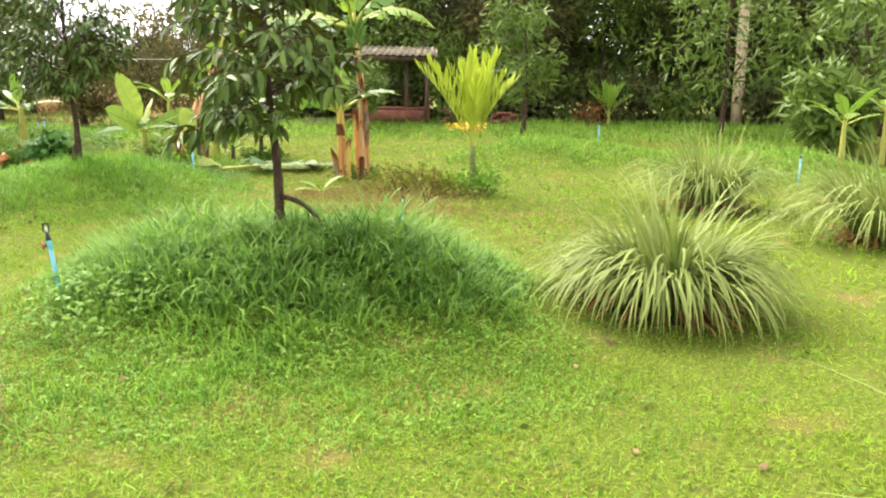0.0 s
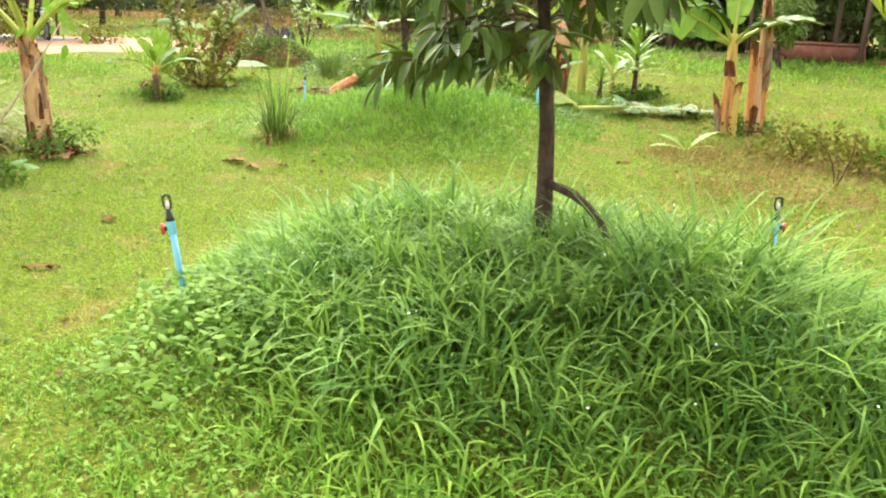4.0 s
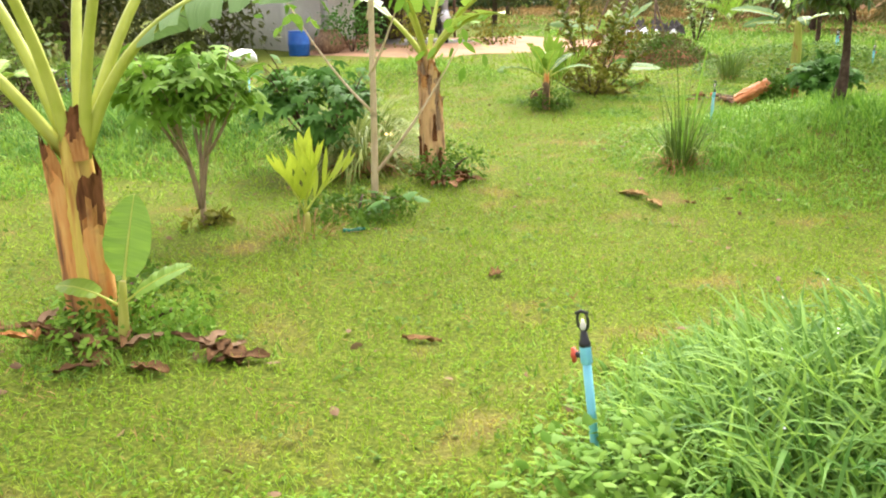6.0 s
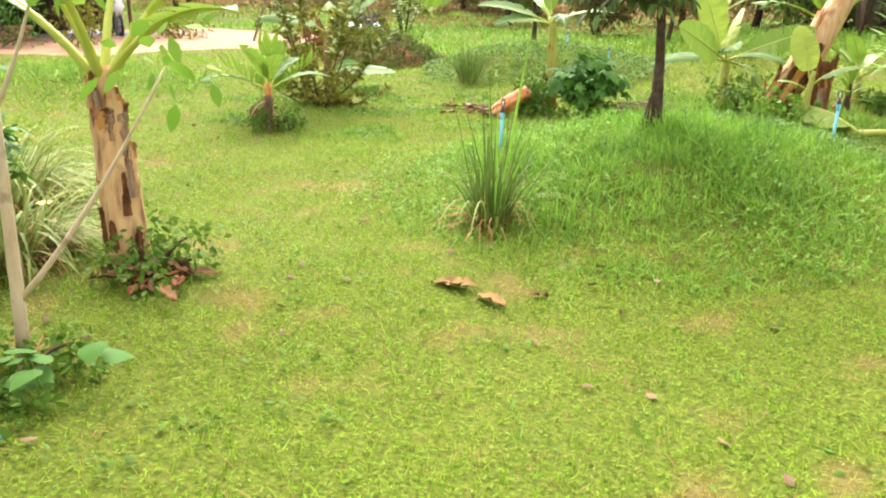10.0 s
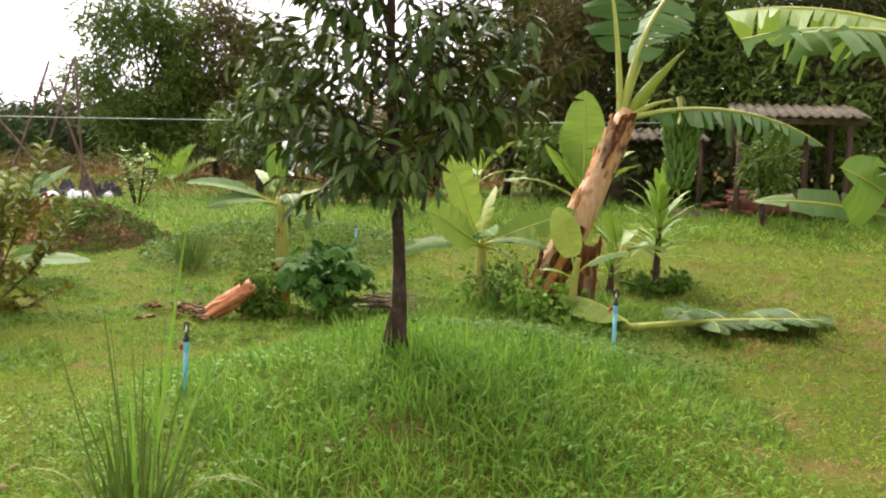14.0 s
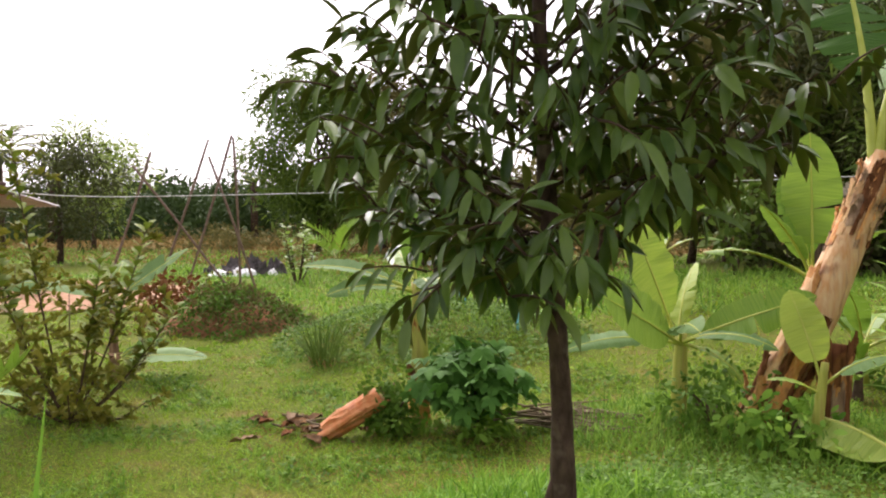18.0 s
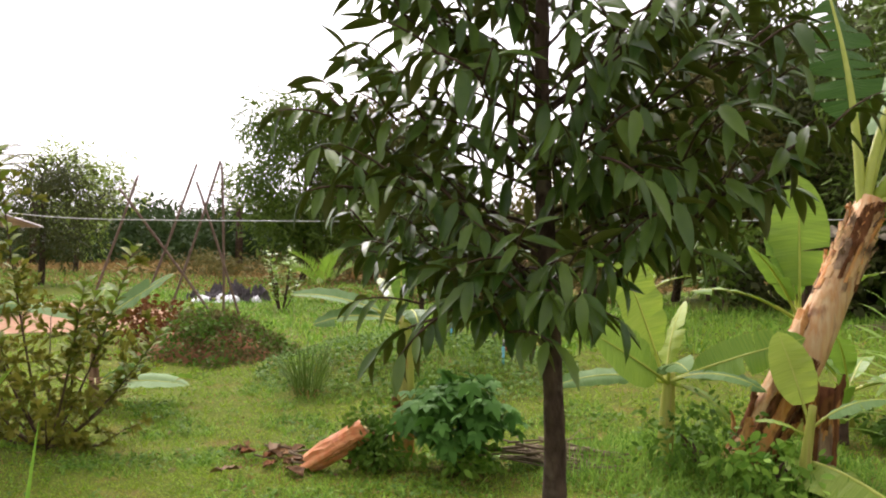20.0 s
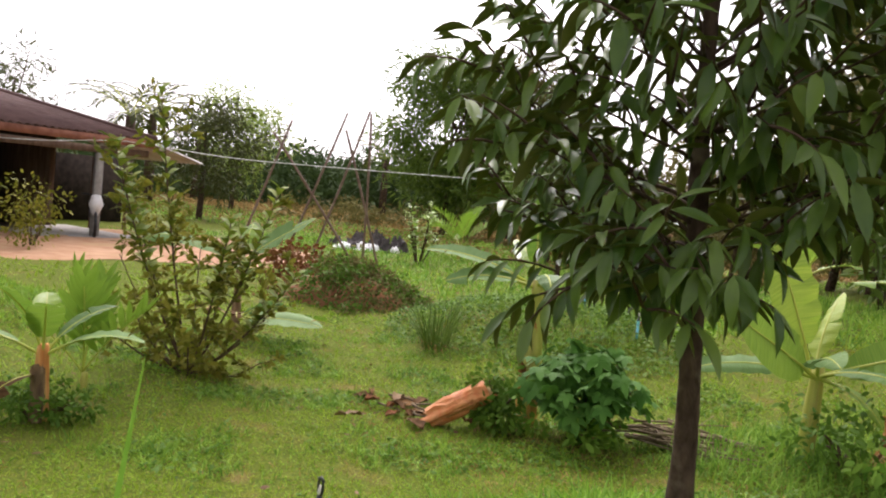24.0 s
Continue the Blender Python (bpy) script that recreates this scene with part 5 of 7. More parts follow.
sheath(b, curve((0, 0, -0.02), (0, 0, 0.4), (0, 0, 0), 9), np.linspace(0.105, 0.10, 9), 265, 60, M_TIP, 0.03, "dark rotten foot", 0.03)
sheath(b, curve((0.03, 0.02, 0.6), (-0.08, 0.02, 1.7), (0.04, 0, 0), 9), np.linspace(0.074, 0.056, 9), 300, 90, M_SHEATH_D, 0.03, "", 0.015, 0.4)
sheath(b, curve((0.05, 0.02, 1.0), (-0.1, 0.01, 2.2), (0.04, 0, 0), 9), np.linspace(0.07, 0.05, 9), 230, 80, M_MOTTLE, 0.04, "", 0.01, 0.5)
for az, el, L, W, ar, mt in ((176, 24, 1.75, 1.05, 34, M_BLEAF), (205, 10, 1.8, 0.85, 26, M_BLEAF_P), (20, 40, 1.6, 0.5, 95, M_BLEAF), (260, 55, 1.6, 0.5, 70, M_BLEAF), (90, 60, 1.8, 0.5, 60, M_BLEAF), (320, 50, 1.6, 0.5, 85, M_BLEAF_P)):
    banana_leaf(b, az, el, L, W, ar, mt, 9, -0.4, 0.16, 0, (-0.15, 0, 2.48), rib=0.026)
banana_bunch((-1.12, 14.45, 2.45), 5, 1.2, "hanging bunch of green bananas under long leaves", 40)
c = thing("banana_sucker", "tiny pale banana sucker in the grass", "banana plant", on(-1.4, 12.15), 0)
stem_at(c, [(0, 0, -0.04), (0, 0, 0), (0.0, 0.0, 0.12)], [0.03, 0.02], M_STEM_G)
for az, el, L in ((20, 50, 0.4), (160, 35, 0.4), (200, 20, 0.42), (340, 30, 0.34), (270, 45, 0.3)):
    banana_leaf(c, az, el, L, 0.16, 40, M_BLEAF, 0, 0.25, 0.15, 0, (0, 0, 0.08), rib=0.006)
# small bananas farther off
for x, y, hh, s0 in ((-3.75, 17.5, 0.35, 1), (7.6, 15.4, 0.8, 3), (9.2, 17.0, 1.2, 4), (-13.0, 6.0, 0.5, 5), (-6.3, 21.0, 0.9, 6)):
    b = thing("banana_plant", "young banana plant with broad leaves", "banana plant", on(x, y), 0)
    stem_at(b, [(0, 0, -0.05), (0, 0, 0), (0.0, 0.0, hh)], [0.06, 0.05, 0.035], M_STEM_G)
    for k in range(6):
        banana_leaf(b, 60 * k + 17 * s0, 30 + 9 * (k % 5), 0.7 + 0.35 * hh, 0.28, 50, M_BLEAF, 1, 0.2, 0.22, 0, (0, 0, hh * 0.9), rib=0.012)

# felled stem, weed bush, stick pile
g = thing("felled_banana_stem", "cut orange length of banana stem leaning on dead leaves", "log", on(-7.18, 14.12), 0)
part("stem", tube(curve((-0.08, -0.05, 0.05), (0.24, 0.20, 0.29), (0, 0, 0), 7), [0.075, 0.085, 0.088, 0.088, 0.086, 0.085, 0.08], 20, 0.06), M_LOG, g, "", False)
for a0 in (30, 150, 270):
    part("layer", tube(curve((0.225 + 0.02 * math.cos(a0), 0.19, 0.28 + 0.02 * math.sin(a0)), (0.25, 0.21, 0.295), (0, 0, 0), 3), 0.035, 10), M_PEEL, g)
for k, (a0, w_) in enumerate(((20, 62), (95, 48), (150, 66), (225, 52), (285, 60), (340, 30))):
    C = curve((-0.08, -0.05, 0.05), (0.24, 0.20, 0.29), (0, 0, 0), 7)
    sheath(g, C[k % 2:7 - (k % 3 == 1)], [0.089] * (7 - k % 2 - (k % 3 == 1)), a0, w_, (M_LOG, M_LOG, M_BROWNING)[k % 3], 0.0, "peeling outer layer", 0.006)
stem_bush("weed_bush", on(-6.35, 14.65), "leafy green weed bush with lobed leaves", 6, 0.74, 0.36, 320, 0.115, 5, 0.5, M_CASS_D, 4, low=0.22, stem_r=0.010, bark=M_TWIG)


def stick_pile(at, n, L, spread, label):
    th = thing("stick_pile", label, "sticks", at)
    for k in range(n):
        a = rng.normal(0.15, 0.5)
        l = L * rng.uniform(0.4, 1.0)
        p = np.array([rng.uniform(-spread, spread), rng.uniform(-0.22, 0.22), 0.012 + 0.11 * rng.random() * (1 - k / n * 0.3)])
        d = np.array([math.cos(a), math.sin(a), rng.normal(0, 0.10)]) * l * 0.5
        q0, q1 = p - d, p + d
        q0[2], q1[2] = max(0.008, q0[2]), max(0.008, q1[2])
        part("stick", tube(curve(q0, q1, rng.normal(0, 0.03, 3) * (1, 1, 0.3), 5), np.linspace(0.009, 0.005, 5) * rng.uniform(0.7, 1.3), 5), M_STICK, th)


bp = thing("brush_pile", "heap of dark dead branches under a bush", "brush pile", on(-14.7, 7.0))
for k in range(90):
    q = rng.normal(0, 1, 3) * (0.4, 0.6, 0) + (0, 0, 0.05)
    q[2] = 0.5 * rng.random() * math.exp(-(q[0] ** 2 + q[1] ** 2))
    d_ = unit(rng.normal(size=3) * (1, 1, 0.25)) * rng.uniform(0.2, 0.55)
    e0, e1 = q - d_, q + d_
    e0[2], e1[2] = max(0.0, e0[2]), max(0.0, e1[2])
    part("branch", tube(curve(e0, e1, rng.normal(0, 0.05, 3) * (1, 1, 0.4), 5), np.linspace(0.014, 0.006, 5), 5), M_TWIG, bp)
shrub("leafy_bush", on(-15.4, 6.9), "green bush over a heap of dead branches", 1.3, 0.9, M_TREE, 68, 16, 46, 0.12)
stick_pile(on(-5.72, 15.1), 70, 0.8, 0.36, "pile of dry grey cut sticks on the grass")
stick_pile(on(-7.5, 14.18), 12, 0.3, 0.2, "few dry twigs beside the felled stem")
for k in range(11):
    x, y = -7.48 + rng.normal(0, 0.17), 14.12 + rng.normal(0, 0.13)
    dry_leaf(on(x, y, 0.02 + 0.05 * rng.random()), rng.uniform(0.10, 0.24), rng.uniform(0.05, 0.10), rng.uniform(0, 360), rng.uniform(0.5, 1.1), (M_DRY, M_TIP, M_LITTER)[k % 3], "curled brown dead leaf beside the felled stem")
c = thing("banana_sucker", "banana sucker with pale broad leaves beside an open bush", "banana plant", on(-10.45, 15.0), 0)
stem_at(c, [(0, 0, -0.05), (0, 0, 0), (0.0, 0.0, 0.8)], [0.055, 0.045, 0.03], M_SHEATH_D)
banana_leaf(c, 222, 36, 1.05, 0.36, 58, M_BLEAF_P, 1, 0.15, 0.14, -30, (0, 0, 0.8), rib=0.010)
banana_leaf(c, 36, 44, 1.05, 0.34, 8, M_BLEAF_P, 1, 0.2, 0.16, 38, (0, 0, 0.8), rib=0.010)
banana_leaf(c, 120, 66, 0.6, 0.26, 40, M_BLEAF, 1, 0.2, 0.18, 0, (0, 0, 0.76), rib=0.010)
for az, el, L, W, ar, mt, rl in ((62, 40, 0.62, 0.24, 60, M_BLEAF_P, -40), (10, 16, 1.12, 0.40, 26, M_BLEAF_P, 30), (50, 12, 1.1, 0.3, 30, M_BLEAF, -20), (240, 35, 0.5, 0.2, 60, M_DRY, 0), (320, 40, 0.45, 0.18, 70, M_DRY, 0)):
    banana_leaf(c, az, el, L, W, ar, mt, 2, 0.2, 0.15, rl, (0, 0, 0.2), rib=0.010)
dl = [(-7.5, 14.1, 0.3, 20), (-7.6, 14.3, 0.28, 100), (-7.85, 14.2, 0.2, 200), (-7.35, 13.95, 0.25, 330), (-6.9, 14.35, 0.25, 60), (-7.45, 14.4, 0.25, 10)]
for x, y, L, a in dl:
    dry_leaf(on(x, y, 0.03), L, 0.12, a, 0.5)

# dead leaves and rubbish about the lawn
for x, y, L, W, a, cu in ((-4.28, 4.68, 0.26, 0.16, 200, 0.5), (-4.22, 4.74, 0.22, 0.13, 30, 0.8), (-4.02, 5.06, 0.24, 0.13, 60, 0.9), (-4.12, 5.2, 0.22, 0.1, 340, 0.8), (-4.95, 4.6, 0.4, 0.07, 250, 0.5),
                          (-3.74, 5.88, 0.2, 0.05, 35, 0.4), (-4.08, 6.74, 0.11, 0.09, 90, 0.9), (-2.72, 4.5, 0.13, 0.06, 70, 0.7), (-4.84, 8.86, 0.17, 0.13, 20, 0.9), (-4.74, 8.93, 0.2, 0.12, 200, 0.8), (-4.64, 8.86, 0.2, 0.1, 340, 0.9), (-4.42, 9.0, 0.1, 0.06, 30, 0.8),
                          (-6.25, 8.05, 0.26, 0.12, 340, 0.9), (-6.12, 8.2, 0.25, 0.12, 30, 0.9), (-1.9, 11.2, 0.14, 0.07, 20, 0.7), (-7.55, 5.4, 0.16, 0.1, 30, 0.5), (-6.0, 5.3, 0.14, 0.08, 140, 0.6)):
    dry_leaf(on(x, y, 0.016), L, W * 0.8, a, cu * 0.6, M_STRAW if y > 8.8 and y < 9 else None)
for k in range(24):
    cx, cy, sp_ = ((-4.3, 4.70, 0.09), (-4.05, 5.08, 0.07), (-4.85, 4.62, 0.12), (-6.15, 8.1, 0.14), (-7.6, 14.2, 0.17))[k % 5]
    x, y = cx + rng.normal(0, sp_), cy + rng.normal(0, sp_ * 0.7)
    dry_leaf(on(x, y, 0.02 + 0.05 * rng.random()), rng.uniform(0.10, 0.24), rng.uniform(0.04, 0.09), rng.uniform(0, 360), rng.uniform(0.2, 0.6), (M_DRY, M_LITTER, M_DRY)[k % 3], lift=rng.uniform(0, 0.05))
solid("fallen_twig", tube([on(-2.66, 4.62, 0.03), on(-2.78, 4.4, 0.035), on(-2.86, 4.12, 0.02)], [0.006, 0.008, 0.005], 6), M_TWIG, "thin brown fallen twig on the grass", "twig")
bo = thing("plastic_bottle", "crushed green plastic bottle lying in weeds", "bottle", on(-5.36, 6.62, 0.012), 60)
part("body", tube([(-0.05, 0, 0), (-0.045, 0, 0), (0, 0, 0), (0.06, 0, 0.005), (0.09, 0, 0.01)], [0.012, 0.02, 0.016, 0.018, 0.009], 12, 0.06), M_BOTTLE, bo)
part("cap", tube([(0.09, 0, 0.01), (0.105, 0, 0.012)], 0.012, 10), M_BOTTLE, bo)

# ---- shrubs, palms and tussocks near the walk ----
fw = thing("yellow_flower", "small yellow flower on a thin stalk", "flower", on(-7.0, 8.05))
part("stalk", tube(curve((0, 0, -0.03), (0.03, 0.02, 0.34), (0.02, 0, 0), 5), 0.004, 5), M_CASS, fw)
for k in range(6):
    a = math.radians(60 * k)
    part("petal", ribbons(np.array([[0.03, 0.02, 0.34]]), np.array([[math.cos(a) * 0.9, math.sin(a) * 0.9, 0.4]]), np.array([[-math.sin(a), math.cos(a), 0.0]]), 0.05, 0.036, 0.3, ROUND, 0.1), M_YELLOW, fw)
stem_bush("cassava_shrub", on(-6.22, 5.95), "rounded shrub with lobed leaves on slanting brown stems", 5, 1.28, 0.42, 420, 0.10, 5, 0.42, M_CASS, 21, low=0.66, stem_r=0.0135, bark=M_BROWNBARK, trunk=0.18)
stem_bush("cassava_shrub", on(-7.45, 7.62), "dark green rounded shrub with lobed leaves on bare stems", 7, 1.02, 0.54, 360, 0.11, 5, 0.42, M_CASS_D, 22, low=0.3, stem_r=0.014, bark=M_TWIG)


def strap_plant(at, label, h, n, L, W, mat):
    """A dark upright stem set with broad strap leaves that rise and bend over."""
    th = thing("strap_leaf_plant", label, "plant", at)
    st = part("stem", tube(curve((0, 0, -0.04), (0.02, 0.01, h), (0.01, 0, 0), 7), np.linspace(0.05, 0.02, 7), 9, 0.08), M_TWIG, th)
    for k in range(n):
        f = (k + 0.5) / n
        a, e = math.radians(137.5 * k), math.radians(25 + 58 * f + rng.normal(0, 6))
        d = np.array([[math.cos(e) * math.cos(a), math.cos(e) * math.sin(a), math.sin(e)]])
        sd = np.array([[-math.sin(a), math.cos(a), 0.0]])
        part("leaf", ribbons(np.array([[0.02 * f, 0.01 * f, h * (0.35 + 0.65 * f)]]), d, sd, L * rng.uniform(0.75, 1.1), W, rng.uniform(0.3, 0.6), [(0, 0.35), (0.2, 0.75), (0.45, 1), (0.7, 0.9), (0.9, 0.5), (1, 0.06)], 0.2), mat, th)
    return th


palm("young_palm", on(-5.6, 6.42), "small yellow-green palm seedling", 0.14, 0.022, 4, 0.38, 26, 0.30, 0.05, M_ARECA, (86, 58), 20, nl=4, splay=0.5)
palm("areca_palm", on(0.74, 12.2), "young areca palm with bright yellow fronds", 0.72, 0.06, 11, 1.25, 30, 0.36, 0.05, M_ARECA, (66, 88), 10, nl=15, splay=0.5, trunk_mat=M_PALMSTEM)
shrub("weed_patch", on(0.82, 12.0), "small weeds round a palm foot", 0.22, 0.28, M_CREEP, 77, 10, 40, 0.06, "weeds", 3)
strap_plant(on(-3.3, 17.2), "young green plant with broad strap leaves on a dark stem", 1.05, 46, 0.82, 0.075, M_PALM)
strap_plant(on(-3.8, 16.9), "small green plant with broad strap leaves", 0.35, 16, 0.45, 0.07, M_PALM)
palm("young_palm", on(-9.45, 12.7), "small fan of light green palm leaves beside a banana", 0.12, 0.03, 5, 0.74, 25, 0.34, 0.055, M_PALM, (84, 55), 200, nl=8)
palm("coconut_palm", on(-17.1, 28.9), "young coconut palm in the far grass", 0.25, 0.08, 8, 1.6, 70, 0.4, 0.05, M_PALM, (30, 80), 0, nl=18)
palm("dracaena", on(5.2, 24.6), "small narrow-leaved palm by the wood", 0.3, 0.05, 7, 1.0, 30, 0.3, 0.04, M_PALM, (50, 85), 0)

lemon = "large arching lemongrass clump with pale blades and brown dead base"
clump("lemongrass", on(1.89, 6.12), lemon, "lemongrass", 560, 1.12, 0.023, (58, 89), 0.78, M_LEMON, 0.32, 420, 0.72, group="lemongrass clumps", single=280, arc=(-88, -55))
clump("lemongrass", on(3.85, 11.2), lemon, "lemongrass", 520, 1.5, 0.022, (60, 89), 0.5, M_LEMON, 0.30, 200, 0.8, arc=(-85, -35), group="lemongrass clumps")
clump("lemongrass", on(4.95, 8.8), lemon, "lemongrass", 520, 1.5, 0.022, (58, 89), 0.52, M_LEMON, 0.30, 200, 0.8, arc=(-85, -35), group="lemongrass clumps")
clump("lemongrass", on(-2.2, 3.85), "dense lemongrass clump beside the walk", "lemongrass", 200, 0.52, 0.010, (45, 88), 0.85, M_LEMON, 0.22, 60, 0.5, arc=(-80, -20), group="lemongrass clumps")
lg = clump("lemongrass", on(2.62, 2.75), "arching lemongrass clump on the lawn", "lemongrass", 60, 1.15, 0.014, (45, 85), 0.75, M_LEMON, 0.2, 20, 0.5, single=16, arc=(-80, -20), group="lemongrass clumps")
for az, ln, e0, e1, w_ in ((145, 1.3, 36.0, 10.0, 0.034), (185, 1.3, 20.0, 10.0, 0.028)):
    part("blade", arched(np.zeros((1, 3)), np.radians([az]), np.array([ln]), np.array([w_]), np.array([e0]), np.array([e1]), LONG), M_LEMON, lg)
clump("lemongrass", on(-7.2, 7.95), "lemongrass clump with drooping pale blades under a shrub", "lemongrass", 300, 0.8, 0.016, (40, 85), 0.9, M_LEMON, 0.22, 130, 0.7, arc=(-85, -45), group="lemongrass clumps")
clump("lemongrass", on(-8.3, 8.6), "flattened lemongrass clump beside a banana plant", "lemongrass", 300, 1.0, 0.018, (35, 80), 0.85, M_LEMON, 0.3, 60, 0.7, arc=(-70, -20), group="lemongrass clumps")
clump("lemongrass", on(6.0, 11.6), "lemongrass clump with brown dead blades", "lemongrass", 220, 1.2, 0.018, (45, 88), 0.85, M_LEMON, 0.25, 120, 0.7, arc=(-85, -45), group="lemongrass clumps")
clump("grass_tussock", on(-5.13, 9.92), "dense tussock of green and yellowing grass", "grass tussock", 120, 0.85, 0.011, (62, 89), 0.55, M_TUSS, 0.12, 90, 0.5, single=14)
clump("grass_tussock", on(-5.11, 9.9), "few tall thin grass stalks", "grass tussock", 16, 1.15, 0.010, (74, 89), 0.2, M_TUSS, 0.1)
gs = thing("grass_stalks", "tall pale green grass stalks standing out of a tussock", "grass", on(-5.08, 9.88))
for p1, w_ in (((0.20, 0.04, 1.39), 0.017), ((-0.10, 0.05, 0.98), 0.008), ((0.06, -0.12, 0.86), 0.014), ((0.22, 0.10, 0.78), 0.016), ((-0.16, -0.02, 0.70), 0.010)):
    d_ = unit(np.array([p1]))
    part("stalk", ribbons(np.array([[0.0, 0.0, -0.03]]), d_, unit(np.cross(d_, (0.8, -0.6, 0.0))), float(np.linalg.norm(p1)), w_, 0.03, LONG, 0.4), M_TALL2, gs)
clump("grass_tussock", on(-8.85, 16.35), "upright tussock of green grass on a mound", "grass tussock", 130, 0.85, 0.010, (60, 88), 0.35, M_TUSS, 0.14, 20, 0.4)
clump("grass_tussock", on(-5.85, 7.05), "tuft of dry grass at a thin tree", "grass tussock", 90, 0.35, 0.007, (30, 80), 0.8, M_STRAW, 0.2)
clump("grass_tussock", on(-5.6, 6.4), "tuft of straw-coloured grass round a palm seedling", "grass tussock", 160, 0.32, 0.007, (25, 80), 0.8, M_STRAW, 0.25)
bt = thing("bare_twig", "dead dark twigs sticking out of weeds", "twig", on(0.1, 11.2))
for p1 in ((-0.22, 0.0, 0.42), (0.1, 0.05, 0.5), (-0.08, 0.1, 0.3)):
    part("twig", tube(curve((0, 0, -0.04), p1, (0.05, 0, 0.04), 6), np.linspace(0.009, 0.004, 6), 5), M_TWIG, bt)
clump("dry_fern", on(0.35, 13.2), "brown withered palm leaves", "dead plant", 60, 0.5, 0.03, (30, 80), 0.8, M_STRAW, 0.12)

# thin pale tree
tt = thing("thin_tree", "thin pale-barked young tree with few leaves", "tree", on(-5.88, 7.17))
C = curve((0, 0, -0.05), (-0.03, 0.05, 2.6), (0.03, 0, 0), 10)
part("trunk", tube(C, np.linspace(0.029, 0.015, 10), 9, 0.05), M_PALEBARK, tt)
for p0, p1, k in (((0, 0, 0.26), (0.55, 0.42, 1.25), 0.016), ((0, 0.0, 0.75), (-0.55, -0.35, 1.55), 0.012), ((0, 0, 1.0), (0.35, 0.1, 1.7), 0.012), ((0, 0, 1.4), (-0.3, 0.4, 2.2), 0.012), ((0, 0, 1.7), (0.4, -0.2, 2.5), 0.012)):
    part("branch", tube(curve(p0, p1, (0, 0, -0.06), 7), np.linspace(k, 0.004, 7), 6), M_PALEBARK, tt)
sp = Soup()
leaf_cloud(sp, np.array([(0.5, 0.4, 1.25), (-0.5, -0.33, 1.5), (0.3, 0.1, 1.7), (-0.25, 0.35, 2.2), (0.35, -0.15, 2.5), (0, 0, 2.65)]), 0.22, 22, 0.10, wide=0.5, prof=LEAF)
tagged(part("foliage", sp, M_CASS, tt), kind="stuff")

# heart-leaved plant at its foot
hp = thing("heart_leaf_plant", "low plant with heart-shaped leaves", "plant", on(-5.5, 7.02))
for k in range(9):
    a, l = rng.uniform(0, 6.28), rng.uniform(0.08, 0.24)
    q = np.array([[0.16 * rng.normal(), 0.16 * rng.normal(), rng.uniform(0.08, 0.24)]])
    d = np.array([[math.cos(a), math.sin(a), 0.1]])
    part("leaf", ribbons(q, unit(d), np.array([[-math.sin(a), math.cos(a), 0.2]]), 0.12, 0.11, 0.4, [(0, 0.55), (0.12, 0.95), (0.35, 1), (0.7, 0.6), (1, 0.05)], 0.15), M_CASS_D, hp)
    part("stalk", tube([(q[0][0] * 0.4, q[0][1] * 0.4, -0.02), q[0]], 0.003, 4), M_WEED, hp)


def twig_bush(at, label, seed, stems, leaf, mat, lean):
    """An open bush of thin woody branches with small upright leaves."""
    r = np.random.default_rng(seed)
    th = thing("open_bush", label, "shrub", at)
    B, D = [], []
    for k, (az, ln, el) in enumerate(stems):
        a, e = math.radians(az), math.radians(el)
        tip = np.array([ln * math.cos(e) * math.cos(a), ln * math.cos(e) * math.sin(a), ln * math.sin(e)])
        C = curve((0, 0, -0.05), tip, (0, 0, -0.08 * ln), 9)
        st = part("stem", tube(C, np.linspace(0.012, 0.004, 9), 7, 0.05), M_TWIG, th)
        for j in range(int(ln * 8)):
            f = r.uniform(0.25, 1.0)
            p = np.array([np.interp(f, np.linspace(0, 1, 9), C[:, c]) for c in range(3)])
            d = unit(r.normal(size=3) * (1, 1, 0.5) + (0, 0, 0.5) + 0.4 * unit(tip))
            l2 = r.uniform(0.12, 0.34)
            q = p + d * l2
            part("twig", tube([p, q], [0.0035, 0.0015], 4), M_TWIG, st)
            m = 17
            g = r.uniform(0.15, 1.05, m)[:, None]
            B.append(p + (q - p) * g)
            D.append(unit(d * 0.6 + r.normal(size=(m, 3)) * 0.7 + (0, 0, 0.35)))
    B, D = np.concatenate(B), np.concatenate(D)
    side = unit(np.cross(D, r.normal(size=D.shape)))
    L = leaf * r.uniform(0.55, 1.15, len(B))
    tagged(part("foliage", ribbons(B, D, side, L, L * 0.42, 0.2, LEAF, 0.2), mat, th), kind="stuff")
    # larger leaves round the ends of the long shoots
    for az, ln, el in stems:
        if ln < 1.25:
            continue
        a, e = math.radians(az), math.radians(el)
        ax = np.array([math.cos(e) * math.cos(a), math.cos(e) * math.sin(a), math.sin(e)])
        m = 42
        f = np.linspace(0.55, 1.02, m)
        P0 = ax * (ln * f)[:, None]
        P0[:, 2] -= 0.32 * ln * f * (1 - f)
        aa = np.radians(137.5) * np.arange(m)
        D2 = unit(np.stack([np.cos(aa), np.sin(aa), np.full(m, 0.55)], -1) + 0.35 * ax)
        L2 = leaf * 1.75 * r.uniform(0.8, 1.1, m)
        tagged(part("shoot_leaves", ribbons(P0, D2, unit(np.cross(D2, (0, 0, 1.0))), L2, L2 * 0.5, 0.25, [(0, 0.15), (0.35, 0.7), (0.7, 1), (0.9, 0.7), (1, 0.1)], 0.2), M_SHOOT, th), kind="stuff")
    return th


